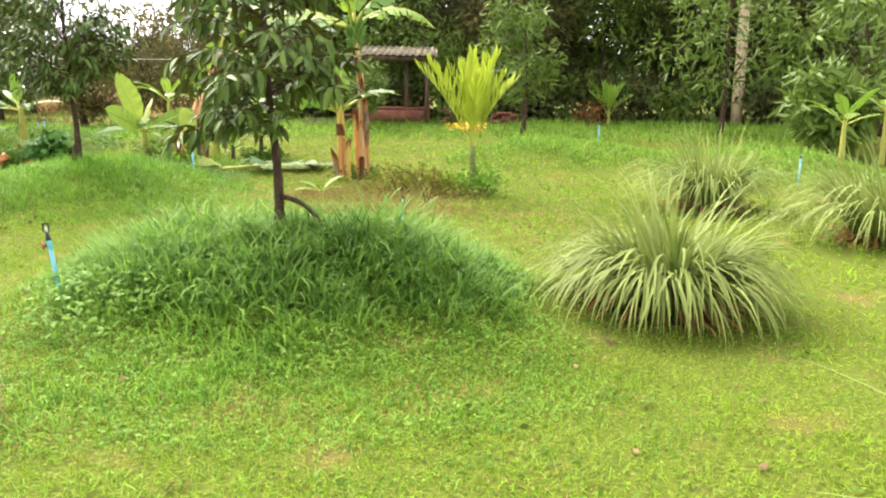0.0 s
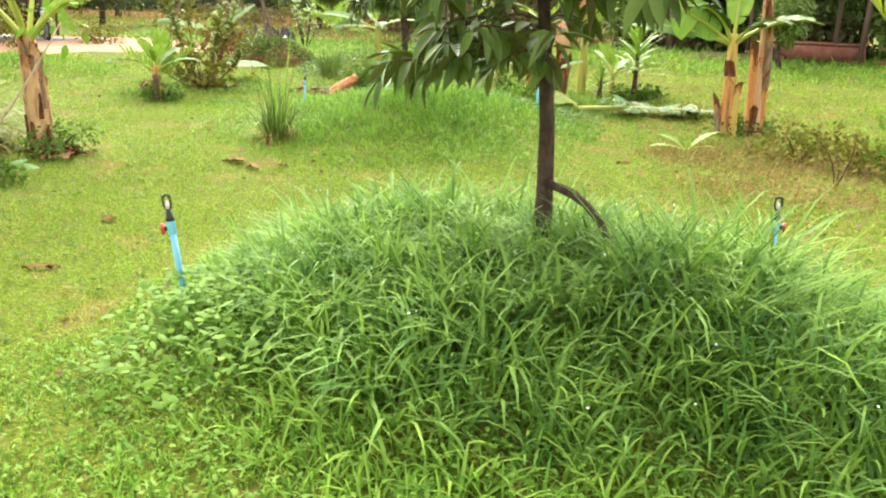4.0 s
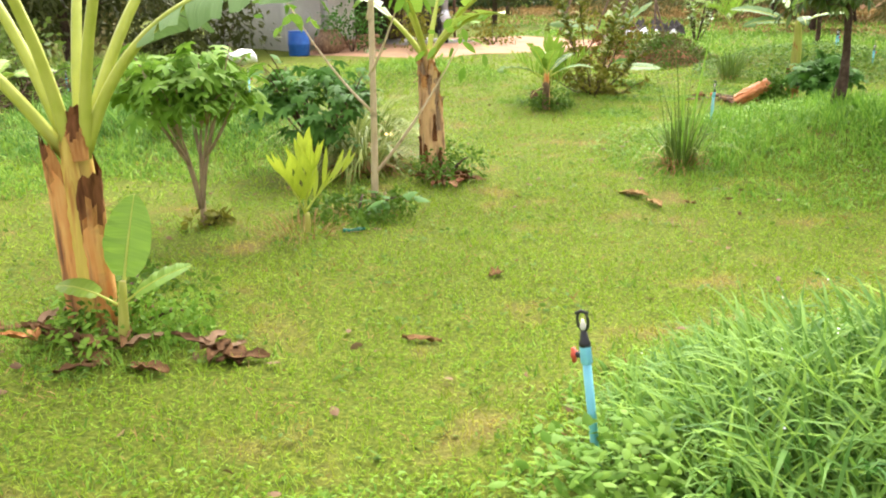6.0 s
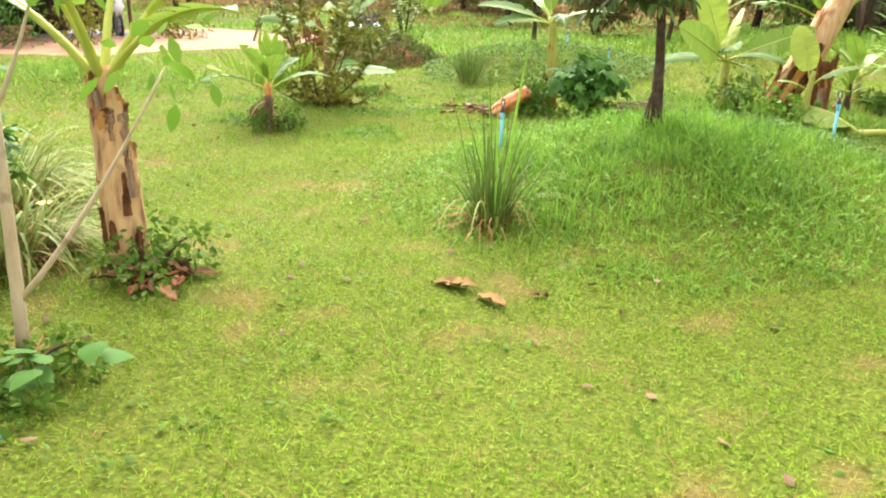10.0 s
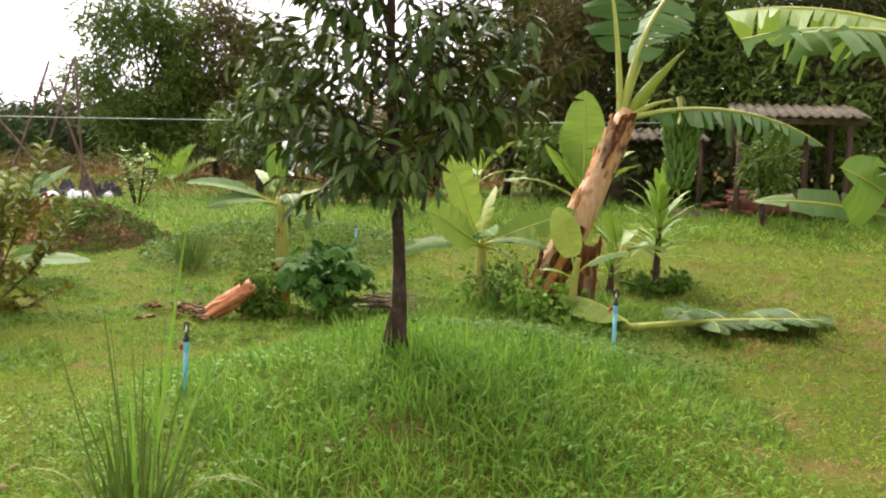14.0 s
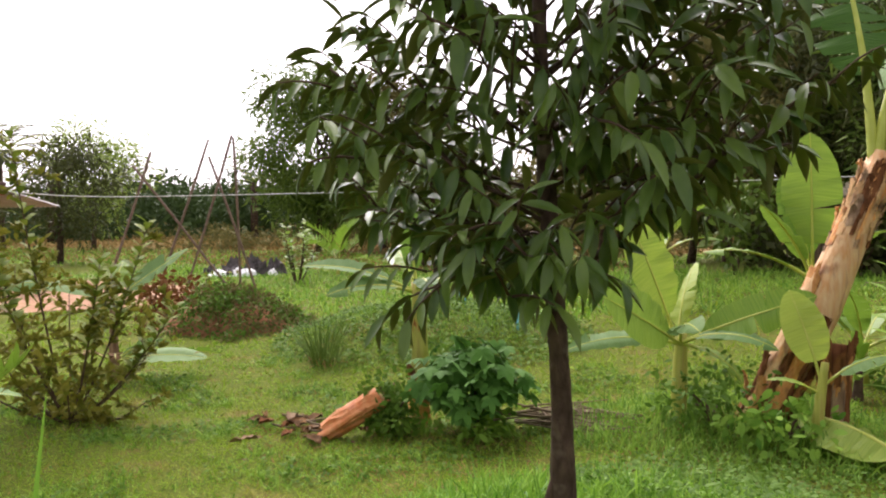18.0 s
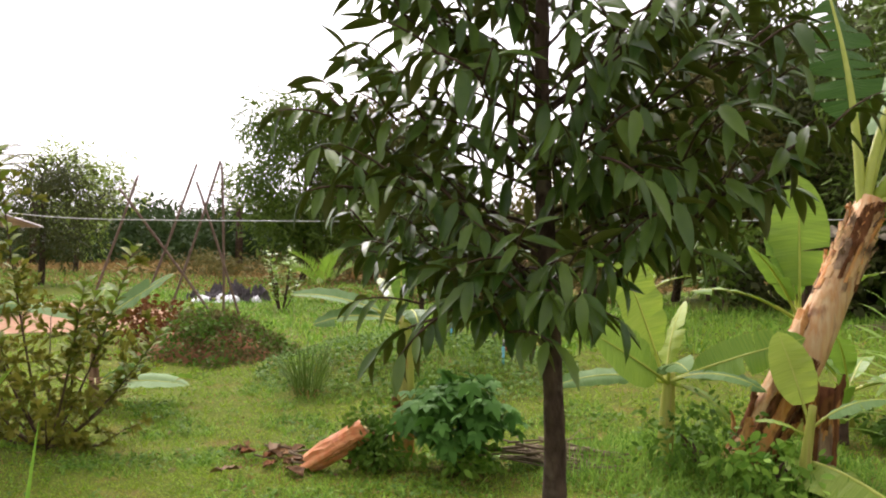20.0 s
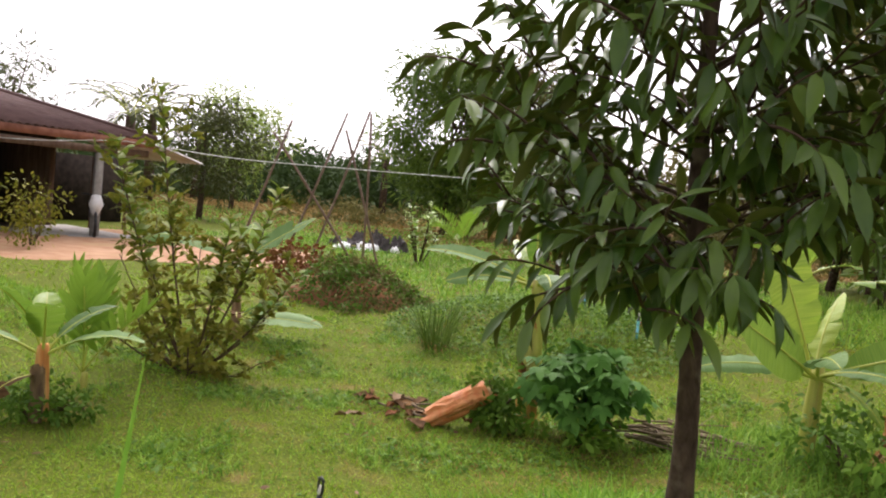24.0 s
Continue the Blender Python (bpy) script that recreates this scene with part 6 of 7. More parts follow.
twig_bush(on(-9.62, 13.8), "open bush of thin branches with small yellowish leaves", 31,
          [(250, 2.35, 80), (200, 1.2, 50), (340, 1.5, 62), (20, 1.3, 45), (60, 1.0, 40), (140, 1.2, 55), (290, 1.0, 35), (0, 0.9, 15), (225, 1.9, 70), (230, 1.0, 30), (265, 2.0, 66), (100, 1.3, 65), (320, 1.1, 25), (180, 0.9, 25), (35, 1.7, 68)], 0.09, M_GUAVA, 0)
shrub("weed_patch", on(-9.6, 13.8), "dry weeds under an open bush", 0.22, 0.36, M_GUAVA, 3, 10, 30, 0.07, "weeds", 3)
shrub("weed_patch", on(-8.98, 12.05), "dark weeds round a banana foot", 0.22, 0.36, M_CREEP, 4, 14, 44, 0.05, "weeds", 3)
for k in range(9):
    x, y = -6.12 + rng.normal(0, 0.13), 8.08 + rng.normal(0, 0.1)
    dry_leaf(on(x, y, 0.02 + 0.03 * rng.random()), rng.uniform(0.10, 0.22), rng.uniform(0.05, 0.09), rng.uniform(0, 360), rng.uniform(0.5, 1.1), (M_DRY, M_TIP)[k % 2], "curled brown dead leaf at a banana foot")
shrub("weed_patch", on(-6.25, 8.15), "dark leafy weeds at a banana foot", 0.26, 0.32, M_CREEP, 5, 14, 50, 0.045, "weeds", 3)
shrub("weed_patch", on(-4.7, 15.1), "tangled dark green weeds between banana plants", 0.45, 0.42, M_CREEP, 6, 14, 34, 0.06, "weeds", 4)
shrub("weed_patch", on(-4.2, 14.9), "tangled green weeds at the leaning banana", 0.28, 0.4, M_TALL, 7, 14, 34, 0.08, "weeds", 3)
shrub("weed_patch", on(-6.92, 14.45), "dark vine leaves over the felled stem", 0.42, 0.26, M_CREEP, 8, 20, 44, 0.06, "weeds", 3)
shrub("weed_patch", on(-6.4, 14.65), "small weeds round a bush", 0.2, 0.4, M_WEED, 9, 12, 40, 0.07, "weeds", 3)
shrub("weed_patch", on(-4.95, 4.95), "low weeds round a banana foot", 0.2, 0.5, M_CREEP, 10, 16, 44, 0.045, "weeds", 3)
for k in range(16):
    a = rng.uniform(0, 2 * math.pi)
    x, y = -4.62 + (0.22 + 0.2 * rng.random()) * math.cos(a), 4.78 + (0.2 + 0.16 * rng.random()) * math.sin(a)
    dry_leaf(on(x, y, 0.01 + 0.05 * rng.random()), rng.uniform(0.10, 0.20), rng.uniform(0.035, 0.07), rng.uniform(0, 360), rng.uniform(0.5, 1.2), (M_DRY, M_LITTER, M_DRY, M_BROWNING)[k % 4], "curled brown dead leaf round a banana foot", lift=rng.uniform(0, 0.06))
shrub("weed_patch", on(-4.62, 4.86), "green leafy weeds close round a banana foot", 0.2, 0.42, M_WEED, 61, 24, 40, 0.04, "weeds", 3)
shrub("weed_patch", on(-0.3, 12.3), "brownish dry weeds on the lawn", 0.4, 0.45, M_GUAVA, 62, 14, 34, 0.07, "weeds", 4)
shrub("weed_patch", on(0.35, 12.0), "brownish dry weeds beside a palm", 0.35, 0.4, M_GUAVA, 63, 12, 34, 0.07, "weeds", 4)
shrub("weed_patch", on(-5.7, 6.9), "low leafy weeds by a thin tree", 0.16, 0.5, M_CREEP, 11, 18, 50, 0.045, "weeds", 3)
shrub("weed_patch", on(-1.1, 14.2), "weeds round a banana foot", 0.25, 0.4, M_CREEP, 12, 14, 40, 0.08, "weeds", 3)
shrub("weed_patch", on(0.75, 12.1), "weeds round a palm foot", 0.4, 0.4, M_WEED, 13, 14, 40, 0.08, "weeds", 3)
shrub("weed_patch", on(-6.25, 6.0), "dry weeds at a shrub's foot", 0.10, 0.2, M_GUAVA, 14, 6, 20, 0.07, "weeds", 3)
shrub("weed_patch", on(-3.25, 17.15), "dark weeds round a young palm", 0.2, 0.5, M_CREEP, 15, 12, 40, 0.09, "weeds", 3)
shrub("red_leaf_plant", on(-12.9, 18.5), "reddish weeds on bare earth", 0.6, 0.5, M_REDLEAF, 16, 12, 30, 0.09, "weeds", 4)
shrub("red_leaf_plant", on(-13.7, 18.9), "reddish brown dry weeds beside a heap", 0.8, 0.5, M_REDLEAF, 66, 12, 26, 0.10, "weeds", 5)
shrub("red_leaf_plant", on(-13.1, 19.6), "reddish brown dry weeds beside a heap", 0.7, 0.5, M_GUAVA, 67, 12, 26, 0.10, "weeds", 5)
shrub("flowering_bush", on(-19.2, 17.6), "bush with small yellowish leaves before a porch", 1.25, 0.8, M_GUAVA, 51, 16, 44, 0.09)
shrub("flowering_bush", on(-19.6, 20.6), "low bush with small leaves before a porch", 0.8, 0.7, M_GUAVA, 52, 14, 44, 0.09)
shrub("flowering_bush", on(-20.3, 16.2), "dark bush beside a porch", 1.3, 0.8, M_CASS_D, 53, 16, 44, 0.10)
shrub("dark_bush", on(-20.6, 12.6), "tall dark bush beside a house", 2.4, 1.1, M_TREE_D, 54, 24, 60, 0.16)
shrub("dark_bush", on(-19.9, 10.9), "tall dark bush beside a house", 2.2, 1.1, M_TREE_D, 55, 24, 60, 0.16)


def shoot_shrub(at, label, shoots, h, spread, leaf, mat, seed):
    """A loose shrub of upright shoots, each set with a few broad leaves."""
    r = np.random.default_rng(seed)
    th = thing("leafy_shrub", label, "shrub", at)
    for k in range(shoots):
        a = 2 * math.pi * k / shoots + r.uniform(-0.4, 0.4)
        q = spread * r.uniform(0.3, 1.0)
        C = curve((0.1 * q * math.cos(a), 0.1 * q * math.sin(a), -0.05), (q * math.cos(a), q * math.sin(a), h * r.uniform(0.6, 1.0)), (0, 0, -0.1), 8)
        st = part("shoot", tube(C, np.linspace(0.02, 0.006, 8), 6), M_TWIG, th)
        m = 16
        f = r.uniform(0.35, 1.0, m)
        B = np.stack([np.interp(f, np.linspace(0, 1, 8), C[:, c]) for c in range(3)], -1)
        aa = np.radians(137.5) * np.arange(m) + a
        D = unit(np.stack([np.cos(aa), np.sin(aa), r.uniform(0.2, 0.9, m)], -1))
        L = leaf * r.uniform(0.7, 1.1, m)
        tagged(part("leaves", ribbons(B, D, unit(np.cross(D, (0, 0, 1.0))), L, L * 0.5, 0.25, LEAF, 0.2), mat, st), kind="stuff")
    return th


shoot_shrub(on(-16.3, 25.9), "loose bright green shrub of upright leafy shoots", 11, 1.55, 0.62, 0.24, M_YOUNG, 17)
shoot_shrub(on(-14.6, 20.6), "low light green leafy shoots beside the poles", 6, 0.8, 0.4, 0.16, M_SHOOT, 18)

# weedy heap
n = 24
a = np.linspace(0, 2 * np.pi, n, endpoint=False)
rad = np.linspace(0.02, 1, 8)
X = 1.25 * rad[:, None] * np.cos(a) * (1 + 0.08 * np.sin(5 * a))
Y = 0.95 * rad[:, None] * np.sin(a) * (1 + 0.1 * np.sin(3 * a + 1))
Z = 0.55 * (1 - rad[:, None] ** 2) + 0.03 * np.sin(7 * a)[None] * rad[:, None] * (1 - rad[:, None]) - 0.1
i, j = np.meshgrid(np.arange(7), np.arange(n), indexing="ij")
jj = (j + 1) % n
hp = thing("weedy_heap", "heap of red earth overgrown with dry weeds", "earth heap", on(-12.1, 18.5))
part("earth", (np.stack([X, Y, Z + 0 * X], -1).reshape(-1, 3), np.stack([i * n + j, i * n + jj, (i + 1) * n + jj, (i + 1) * n + j], -1).reshape(-1, 4)), M_HEAP, hp)
cen = np.stack([rng.uniform(-0.8, 1.25, 190), rng.uniform(-0.95, 0.9, 190), np.zeros(190)], -1)
cen[:, 2] = 0.55 * np.clip(1 - (cen[:, 0] / 1.25) ** 2 - (cen[:, 1] / 0.95) ** 2, 0, 1) + 0.05
sp = Soup()
right = cen[cen[:, 0] > -0.3]
leaf_cloud(sp, right[::2], 0.17, 34, 0.07, 0.5, prof=LEAF)
leaf_cloud(sp, right[1::2], 0.19, 34, 0.07, 0.5, 2, prof=LEAF)
leaf_cloud(sp, cen[cen[:, 0] <= -0.3][::3], 0.16, 20, 0.06, 0.5, 1, prof=LEAF)
tagged(part("weed_cover", sp, [M_TREE_B, M_REDLEAF, M_CREEP], hp), kind="stuff")

# ---- poles, cable, rubbish ----
for p0, p1 in (((-16.7, 21.6, -0.15), (-15.9, 22.4, 3.16)), ((-16.3, 22.0, -0.15), (-15.54, 22.7, 3.25)), ((-15.5, 22.7, -0.15), (-16.95, 21.35, 2.6)), ((-15.15, 23.0, -0.15), (-15.9, 22.4, 2.8)), ((-17.4, 20.9, -0.15), (-16.7, 21.6, 2.88)), ((-15.45, 22.78, -0.15), (-15.52, 22.72, 3.2))):
    P = curve(p0, p1, (0.03, 0, 0), 9)
    th = tagged(new("bamboo_pole", build_mesh("bamboo_pole", *tube(P, 0.025 * (1 + 0.12 * (np.arange(9) % 2)), 8), M_BAMBOO)), "slanting weathered bamboo pole", "pole", "bamboo poles")
s = np.linspace(0, 1, 40)[:, None]
W0, W1 = np.array([-22.0, 17.4, 1.92]), np.array([0.0, 27.2, 2.3])
P = W0 * (1 - s) + W1 * s
P[:, 2] -= 0.12 * 4 * (s * (1 - s))[:, 0] - 0.16 * np.exp(-((s[:, 0] - 0.16) / 0.06) ** 2)
solid("cable", tube(P, 0.008, 6), M_WIRE, "pale cable slung across the garden", "cable")
tr = thing("rubbish_heap", "white sheet and dark rubbish on the far ground", "rubbish", on(-19.6, 27.6), 35)
for k, (x, y, w_, d_, h_) in enumerate(((-0.5, -0.3, 0.7, 0.6, 0.2), (0.15, -0.35, 0.9, 0.6, 0.24), (0.95, -0.2, 0.3, 0.3, 0.2))):
    part("sheet", crumple(w_, d_, h_, 5 + k), M_BAG, tr, "crumpled white sheet").matrix_basis = pose(x, y, 0)
for k, (x, y, w_, d_, h_) in enumerate(((0.65, -0.3, 0.35, 0.3, 0.3), (-0.2, -0.42, 0.3, 0.2, 0.2), (-0.2, 0.3, 0.8, 0.7, 0.4), (0.4, 0.35, 0.7, 0.7, 0.55), (1.0, 0.3, 0.6, 0.6, 0.45), (-0.8, 0.3, 0.6, 0.6, 0.3))):
    part("dark_load", crumple(w_, d_, h_, 15 + k), M_DARKSTUFF, tr, "dark heaped rubbish", False).matrix_basis = pose(x, y, 0)

dr = thing("blue_drum", "blue plastic drum standing on the yard's edge", "drum", on(-20.6, 14.75))
part("body", tube([(0, 0, 0), (0, 0, 0.03), (0, 0, 0.28), (0, 0, 0.30), (0, 0, 0.32), (0, 0, 0.56), (0, 0, 0.6)], [0.25, 0.27, 0.28, 0.29, 0.28, 0.27, 0.25], 20), M_BLUE, dr)
part("rim", tube([(0, 0, 0.6), (0, 0, 0.63)], 0.262, 20), M_BLUE, dr)
ja = thing("clay_jar", "round dark clay water jar", "jar", on(-20.7, 15.75))
part("body", tube([(0, 0, 0), (0, 0, 0.1), (0, 0, 0.3), (0, 0, 0.5), (0, 0, 0.6)], [0.2, 0.33, 0.4, 0.32, 0.24], 20), M_SHEATH_D, ja)
part("rim", tube([(0, 0, 0.6), (0, 0, 0.64)], 0.26, 20), M_SHEATH_D, ja)
cw = thing("clay_wall", "low crumbling wall of orange clay bricks beside a jar", "wall", on(-21.27, 16.53), 86.2)
for row in range(4):
    for q in range(9):
        x0 = -0.95 + 0.22 * q + (0.11 if row % 2 else 0)
        if row == 3 and q in (1, 4, 5):
            continue
        part("brick", box(x0, x0 + 0.205, -0.1 + 0.01 * math.sin(q + row), 0.1, -0.04 + 0.115 * row, 0.065 + 0.115 * row), M_EARTH, cw)
sk = thing("white_sack", "crumpled white sack on a stake", "sack", on(-17.0, 11.4, -0.12))
part("bag", tube([(0, 0, 0.36), (0.02, 0, 0.40), (0.0, 0.02, 0.49), (0.02, 0, 0.57), (0, 0, 0.60)], [0.12, 0.27, 0.30, 0.2, 0.06], 14, 0.22), M_BAG, sk)
part("stake", tube([(0, 0, -0.1), (0, 0, 0.5)], 0.02, 8), M_WOOD, sk)

# ---- hut ----


def wave_sheet(x0, x1, y0, y1, z0, z1, pitch=0.18, amp=0.022, apex=None, th=0.012):
    """A corrugated sheet that slopes from y0 (z0) to y1 (z1), ribs running along y."""
    n = int((x1 - x0) / pitch * 8) + 1
    x = np.linspace(x0, x1, n)
    w = amp * np.sin(x / pitch * 2 * np.pi)
    V = []
    for dz in (0, -th):
        for y, z in ((y0, z0), (y1, z1)):
            xx = x if apex is None or y == y0 else np.linspace(apex[0], apex[1], n)
            V.append(np.stack([xx, np.full(n, y), z + w + dz], -1))
    V = np.concatenate(V)
    k = np.arange(n - 1)
    q = [np.stack([k, k + 1, k + 1 + n, k + n], -1), np.stack([k + 2 * n, k + 3 * n, k + 1 + 3 * n, k + 1 + 2 * n], -1), np.stack([k, k + 2 * n, k + 1 + 2 * n, k + 1], -1), np.stack([k + n, k + 1 + n, k + 1 + 3 * n, k + 3 * n], -1)]
    return V, np.concatenate(q)


hz = h1(-1.0, 24.8)
hut = thing("garden_hut", "open garden hut with a corrugated roof over a plank platform", "hut", (-1.0, 24.8, hz))
part("roof", wave_sheet(-1.1, 1.25, -1.0, 1.0, 1.88, 2.2), M_SHEET, hut)
part("roof", wave_sheet(-1.05, 1.2, 1.05, 2.4, 2.2, 1.85), M_SHEET, hut)
for x, y in ((-0.95, -0.75), (0.95, -0.75), (0.35, 0.2), (-0.95, 1.2), (0.95, 1.2)):
    part("post", tube([(x, y, -0.1), (x + 0.02, y, 1.0), (x, y, 1.95)], [0.06, 0.055, 0.05], 8, 0.04), M_WOOD, hut)
part("beam", box(-1.2, 1.2, -0.82, -0.74, 1.74, 1.84), M_WOOD, hut)
part("beam", box(-1.2, 1.2, 1.15, 1.23, 1.9, 2.0), M_WOOD, hut)
for k in range(6):
    part("plank", box(-1.05, 1.05, -0.6 + 0.27 * k, -0.35 + 0.27 * k, 0.40, 0.44), M_REDWOOD, hut)
part("apron", box(-1.05, 1.05, -0.62, -0.58, 0.05, 0.38), M_REDWOOD, hut, "reddish plank front")
for x in (-0.9, 0.9):
    part("leg", box(x - 0.05, x + 0.05, -0.55, -0.45, -0.1, 0.4), M_WOOD, hut)
part("shelf", box(-0.9, 0.4, 1.0, 1.12, 0.85, 0.9), M_WOOD, hut)
sh = thing("low_shed", "low dark shed with a metal sheet roof", "shed", on(-3.6, 25.6), 8)
part("roof", wave_sheet(-1.1, 1.1, -0.6, 0.9, 1.45, 1.7), M_SHEET, sh)
for x, y in ((-0.95, -0.5), (0.95, -0.5), (-0.95, 0.8), (0.95, 0.8)):
    part("post", tube([(x, y, -0.1), (x, y, 1.5)], 0.045, 8), M_WOOD, sh)
part("back_wall", box(-0.95, 0.95, 0.82, 0.86, 0, 1.45), M_WOOD, sh)
for x, y, sx, sz in ((-2.1, 24.3, 0.9, 0.4), (0.9, 24.2, 1.2, 0.45), (2.1, 24.9, 0.7, 0.35)):
    bp = thing("brick_pile", "low pile of reddish bricks and boards", "pile", on(x, y), 6)
    for k in range(18):
        part("brick", box(*(lambda u, v, w: (u, u + 0.22, v, v + 0.1, w, w + 0.07))(rng.uniform(-sx / 2, sx / 2), rng.uniform(-0.25, 0.2), 0.07 * (k % 6) * sz / 0.42)), M_REDWOOD, bp)
stick_pile(on(-2.9, 23.6), 24, 1.2, 0.5, "pile of pale boards and sticks near a hut")
shrub("yellow_flowers", on(1.0, 22.0), "low patch of orange-yellow flowers", 0.3, 0.6, M_YELLOW, 40, 10, 30, 0.08, "flowers", 3)
shrub("red_flower_plant", on(4.6, 24.4), "red-leaved shrub at the wood's edge", 0.7, 0.5, M_REDLEAF, 41, 10, 30, 0.10, "shrub", 3)

# ---- house at the yard ----
ho = thing("house", "low house with a brown corrugated roof, porch and white wall", "house", (-22.3, 13.1, h1(-21.6, 17)))
ho.matrix_basis = ho.matrix_basis @ Matrix.Diagonal((1, 1, 1.14, 1))
part("wall", box(0, 0.15, 2.2, 4.4, -0.1, 2.4), M_WALL, ho)
part("wall", box(-5.5, -1.6, 7.4, 7.55, -0.1, 2.4), M_WOOD, ho)
part("wall", box(-5.5, -5.35, 2.2, 7.4, -0.1, 2.4), M_WALL, ho)
part("wall", box(-5.35, 0, 2.2, 2.35, -0.1, 2.4), M_WALL, ho)
# set far back, with the porch's shade put into its colour
part("inner_wall", box(-4.6, -4.45, 2.35, 7.4, -0.1, 2.4), M_SHADEWALL, ho)
R0 = part("roof", wave_sheet(1.4, 8.4, 0, 4.0, 2.10, 3.15, apex=(1.4, 4.4)), M_ROOFB, ho)
R0.matrix_basis = pose(1.25, 0, 0, 0, 0, 90)
R1 = part("roof", wave_sheet(1.4, 4.4, 4.03, 7.6, 3.15, 2.1, apex=(1.4, 8.4)), M_ROOFB, ho)
R1.matrix_basis = pose(1.25, 0, 0, 0, 0, 90)
part("ridge_cap", tube([(-2.76, 1.4, 3.17), (-2.76, 4.4, 3.17)], 0.07, 8), M_ROOFB, ho)
part("hip_cap", tube([(-2.76, 4.4, 3.17), (1.25, 8.4, 2.13)], 0.05, 8), M_ROOFB, ho)
part("roof", wave_sheet(-6.35, 1.25, 8.4, 4.42, 2.08, 3.14, apex=(-2.8, -2.7)), M_ROOFB, ho)
part("fascia", box(1.16, 1.2, 1.4, 8.4, 1.92, 2.07), M_REDWOOD, ho)
for y in (7.0, 2.8):
    part("post", box(0.95, 1.1, y, y + 0.15, -0.1, 2.0), M_CONC, ho)
part("beam", box(0.95, 1.1, 1.6, 8.3, 1.72, 1.86), M_WOOD, ho)
aw = part("awning", wave_sheet(0, 3.2, 0, 1.5, 2.05, 1.72), M_SHEET2, ho, "pale lean-to roof")
aw.matrix_basis = pose(-1.9, 8.3, 0)
for x, y in ((-1.6, 9.6), (-1.6, 8.6)):
    part("post", tube([(x, y, -0.1), (x, y, 1.65)], 0.05, 8), M_WOOD, ho)
# added wall behind the lean-to, coloured near black as the shade there
part("wall", box(-4.6, -4.45, 7.6, 11.4, -0.1, 1.7), M_SHADEWALL, ho)
part("porch_floor", box(-2.0, 1.3, 5.6, 8.2, -0.1, 0.06), M_CONC, ho)
mc = thing("motorbike", "parked motorbike with a pale plastic fairing on the porch edge", "motorbike", (-21.6, 20.35, h1(-21.6, 20.35) + 0.03), 331)
a = np.linspace(0, 2 * np.pi, 21)
for x in (-0.6, 0.6):
    w = part("wheel", tube(np.stack([x + 0.26 * np.cos(a), 0 * a, 0.29 + 0.26 * np.sin(a)], -1), 0.035, 8, cap=False), M_BLACK, mc)
    part("hub", tube([(x, -0.04, 0.29), (x, 0.04, 0.29)], 0.06, 10), M_CONC, w)
part("body", tube([(-0.7, 0, 0.62), (-0.3, 0, 0.6), (0.05, 0, 0.45), (0.3, 0, 0.5), (0.45, 0, 0.75)], [0.06, 0.11, 0.12, 0.1, 0.06], 10), M_DARKSTUFF, mc)
part("seat", tube([(-0.65, 0, 0.74), (-0.3, 0, 0.74), (0.0, 0, 0.70)], [0.08, 0.11, 0.07], 10), M_BLACK, mc)
part("fairing", tube([(0.42, 0, 0.5), (0.5, 0, 0.75), (0.44, 0, 0.95)], [0.06, 0.16, 0.10], 10), M_BAG, mc, "pale front fairing")
part("handlebar", tube([(0.36, -0.3, 0.98), (0.42, 0, 0.95), (0.36, 0.3, 0.98)], 0.015, 6), M_BLACK, mc)

# ---- woods ----
rw = np.random.default_rng(91)
wood = "tall dense woodland tree behind the garden"
k = 0
for row, (y0, dy, x0, x1, stepx, h0, h1_, cr, mats) in enumerate((
        (28.0, 2.2, -6.4, 26, 2.1, 6.0, 8.5, 1.9, (M_TREE_B, M_TREE_D, M_TREE, M_TREE_D)),
        (32.5, 2.2, -6.6, 32, 2.6, 8.0, 10.5, 2.3, (M_TREE_D, M_TREE_D, M_TREE)),
        (37.0, 3.0, -6.0, 38, 4.0, 9.0, 12.0, 2.8, (M_TREE_D, M_TREE_B)))):
    for x in np.arange(x0, x1, stepx):
        xx, yy = x + rw.uniform(-0.7, 0.7), y0 + rw.uniform(0, dy) - (0.16 * max(0, x - 8) if row == 0 else 0)
        broad_tree("woodland_tree", on(xx, yy), wood, rw.uniform(h0, h1_) * (0.74 if row == 0 and x < -6 else 1), cr * rw.uniform(0.85, 1.2), 1.2 if row == 0 else 0.8, 0.13, mats[k % len(mats)], 100 + k, 60 if row == 0 else 40, 130 if row == 0 else 50, 0.2 if row == 0 else 0.44, group="woodland trees", limbs=4)
        k += 1
for q in range(26):
    x = -6 + 1.15 * q + rw.uniform(-0.3, 0.3)
    shrub("undergrowth", on(x, 26.3 + rw.uniform(-0.5, 1.2) - 0.15 * max(0, x - 8)), "dense green undergrowth at the wood's edge", rw.uniform(0.9, 2.0), 0.9, (M_TREE, M_TREE_D, M_TREE_D)[q % 3], 300 + q, 12, 46, 0.20, "shrub", 3, "undergrowth")
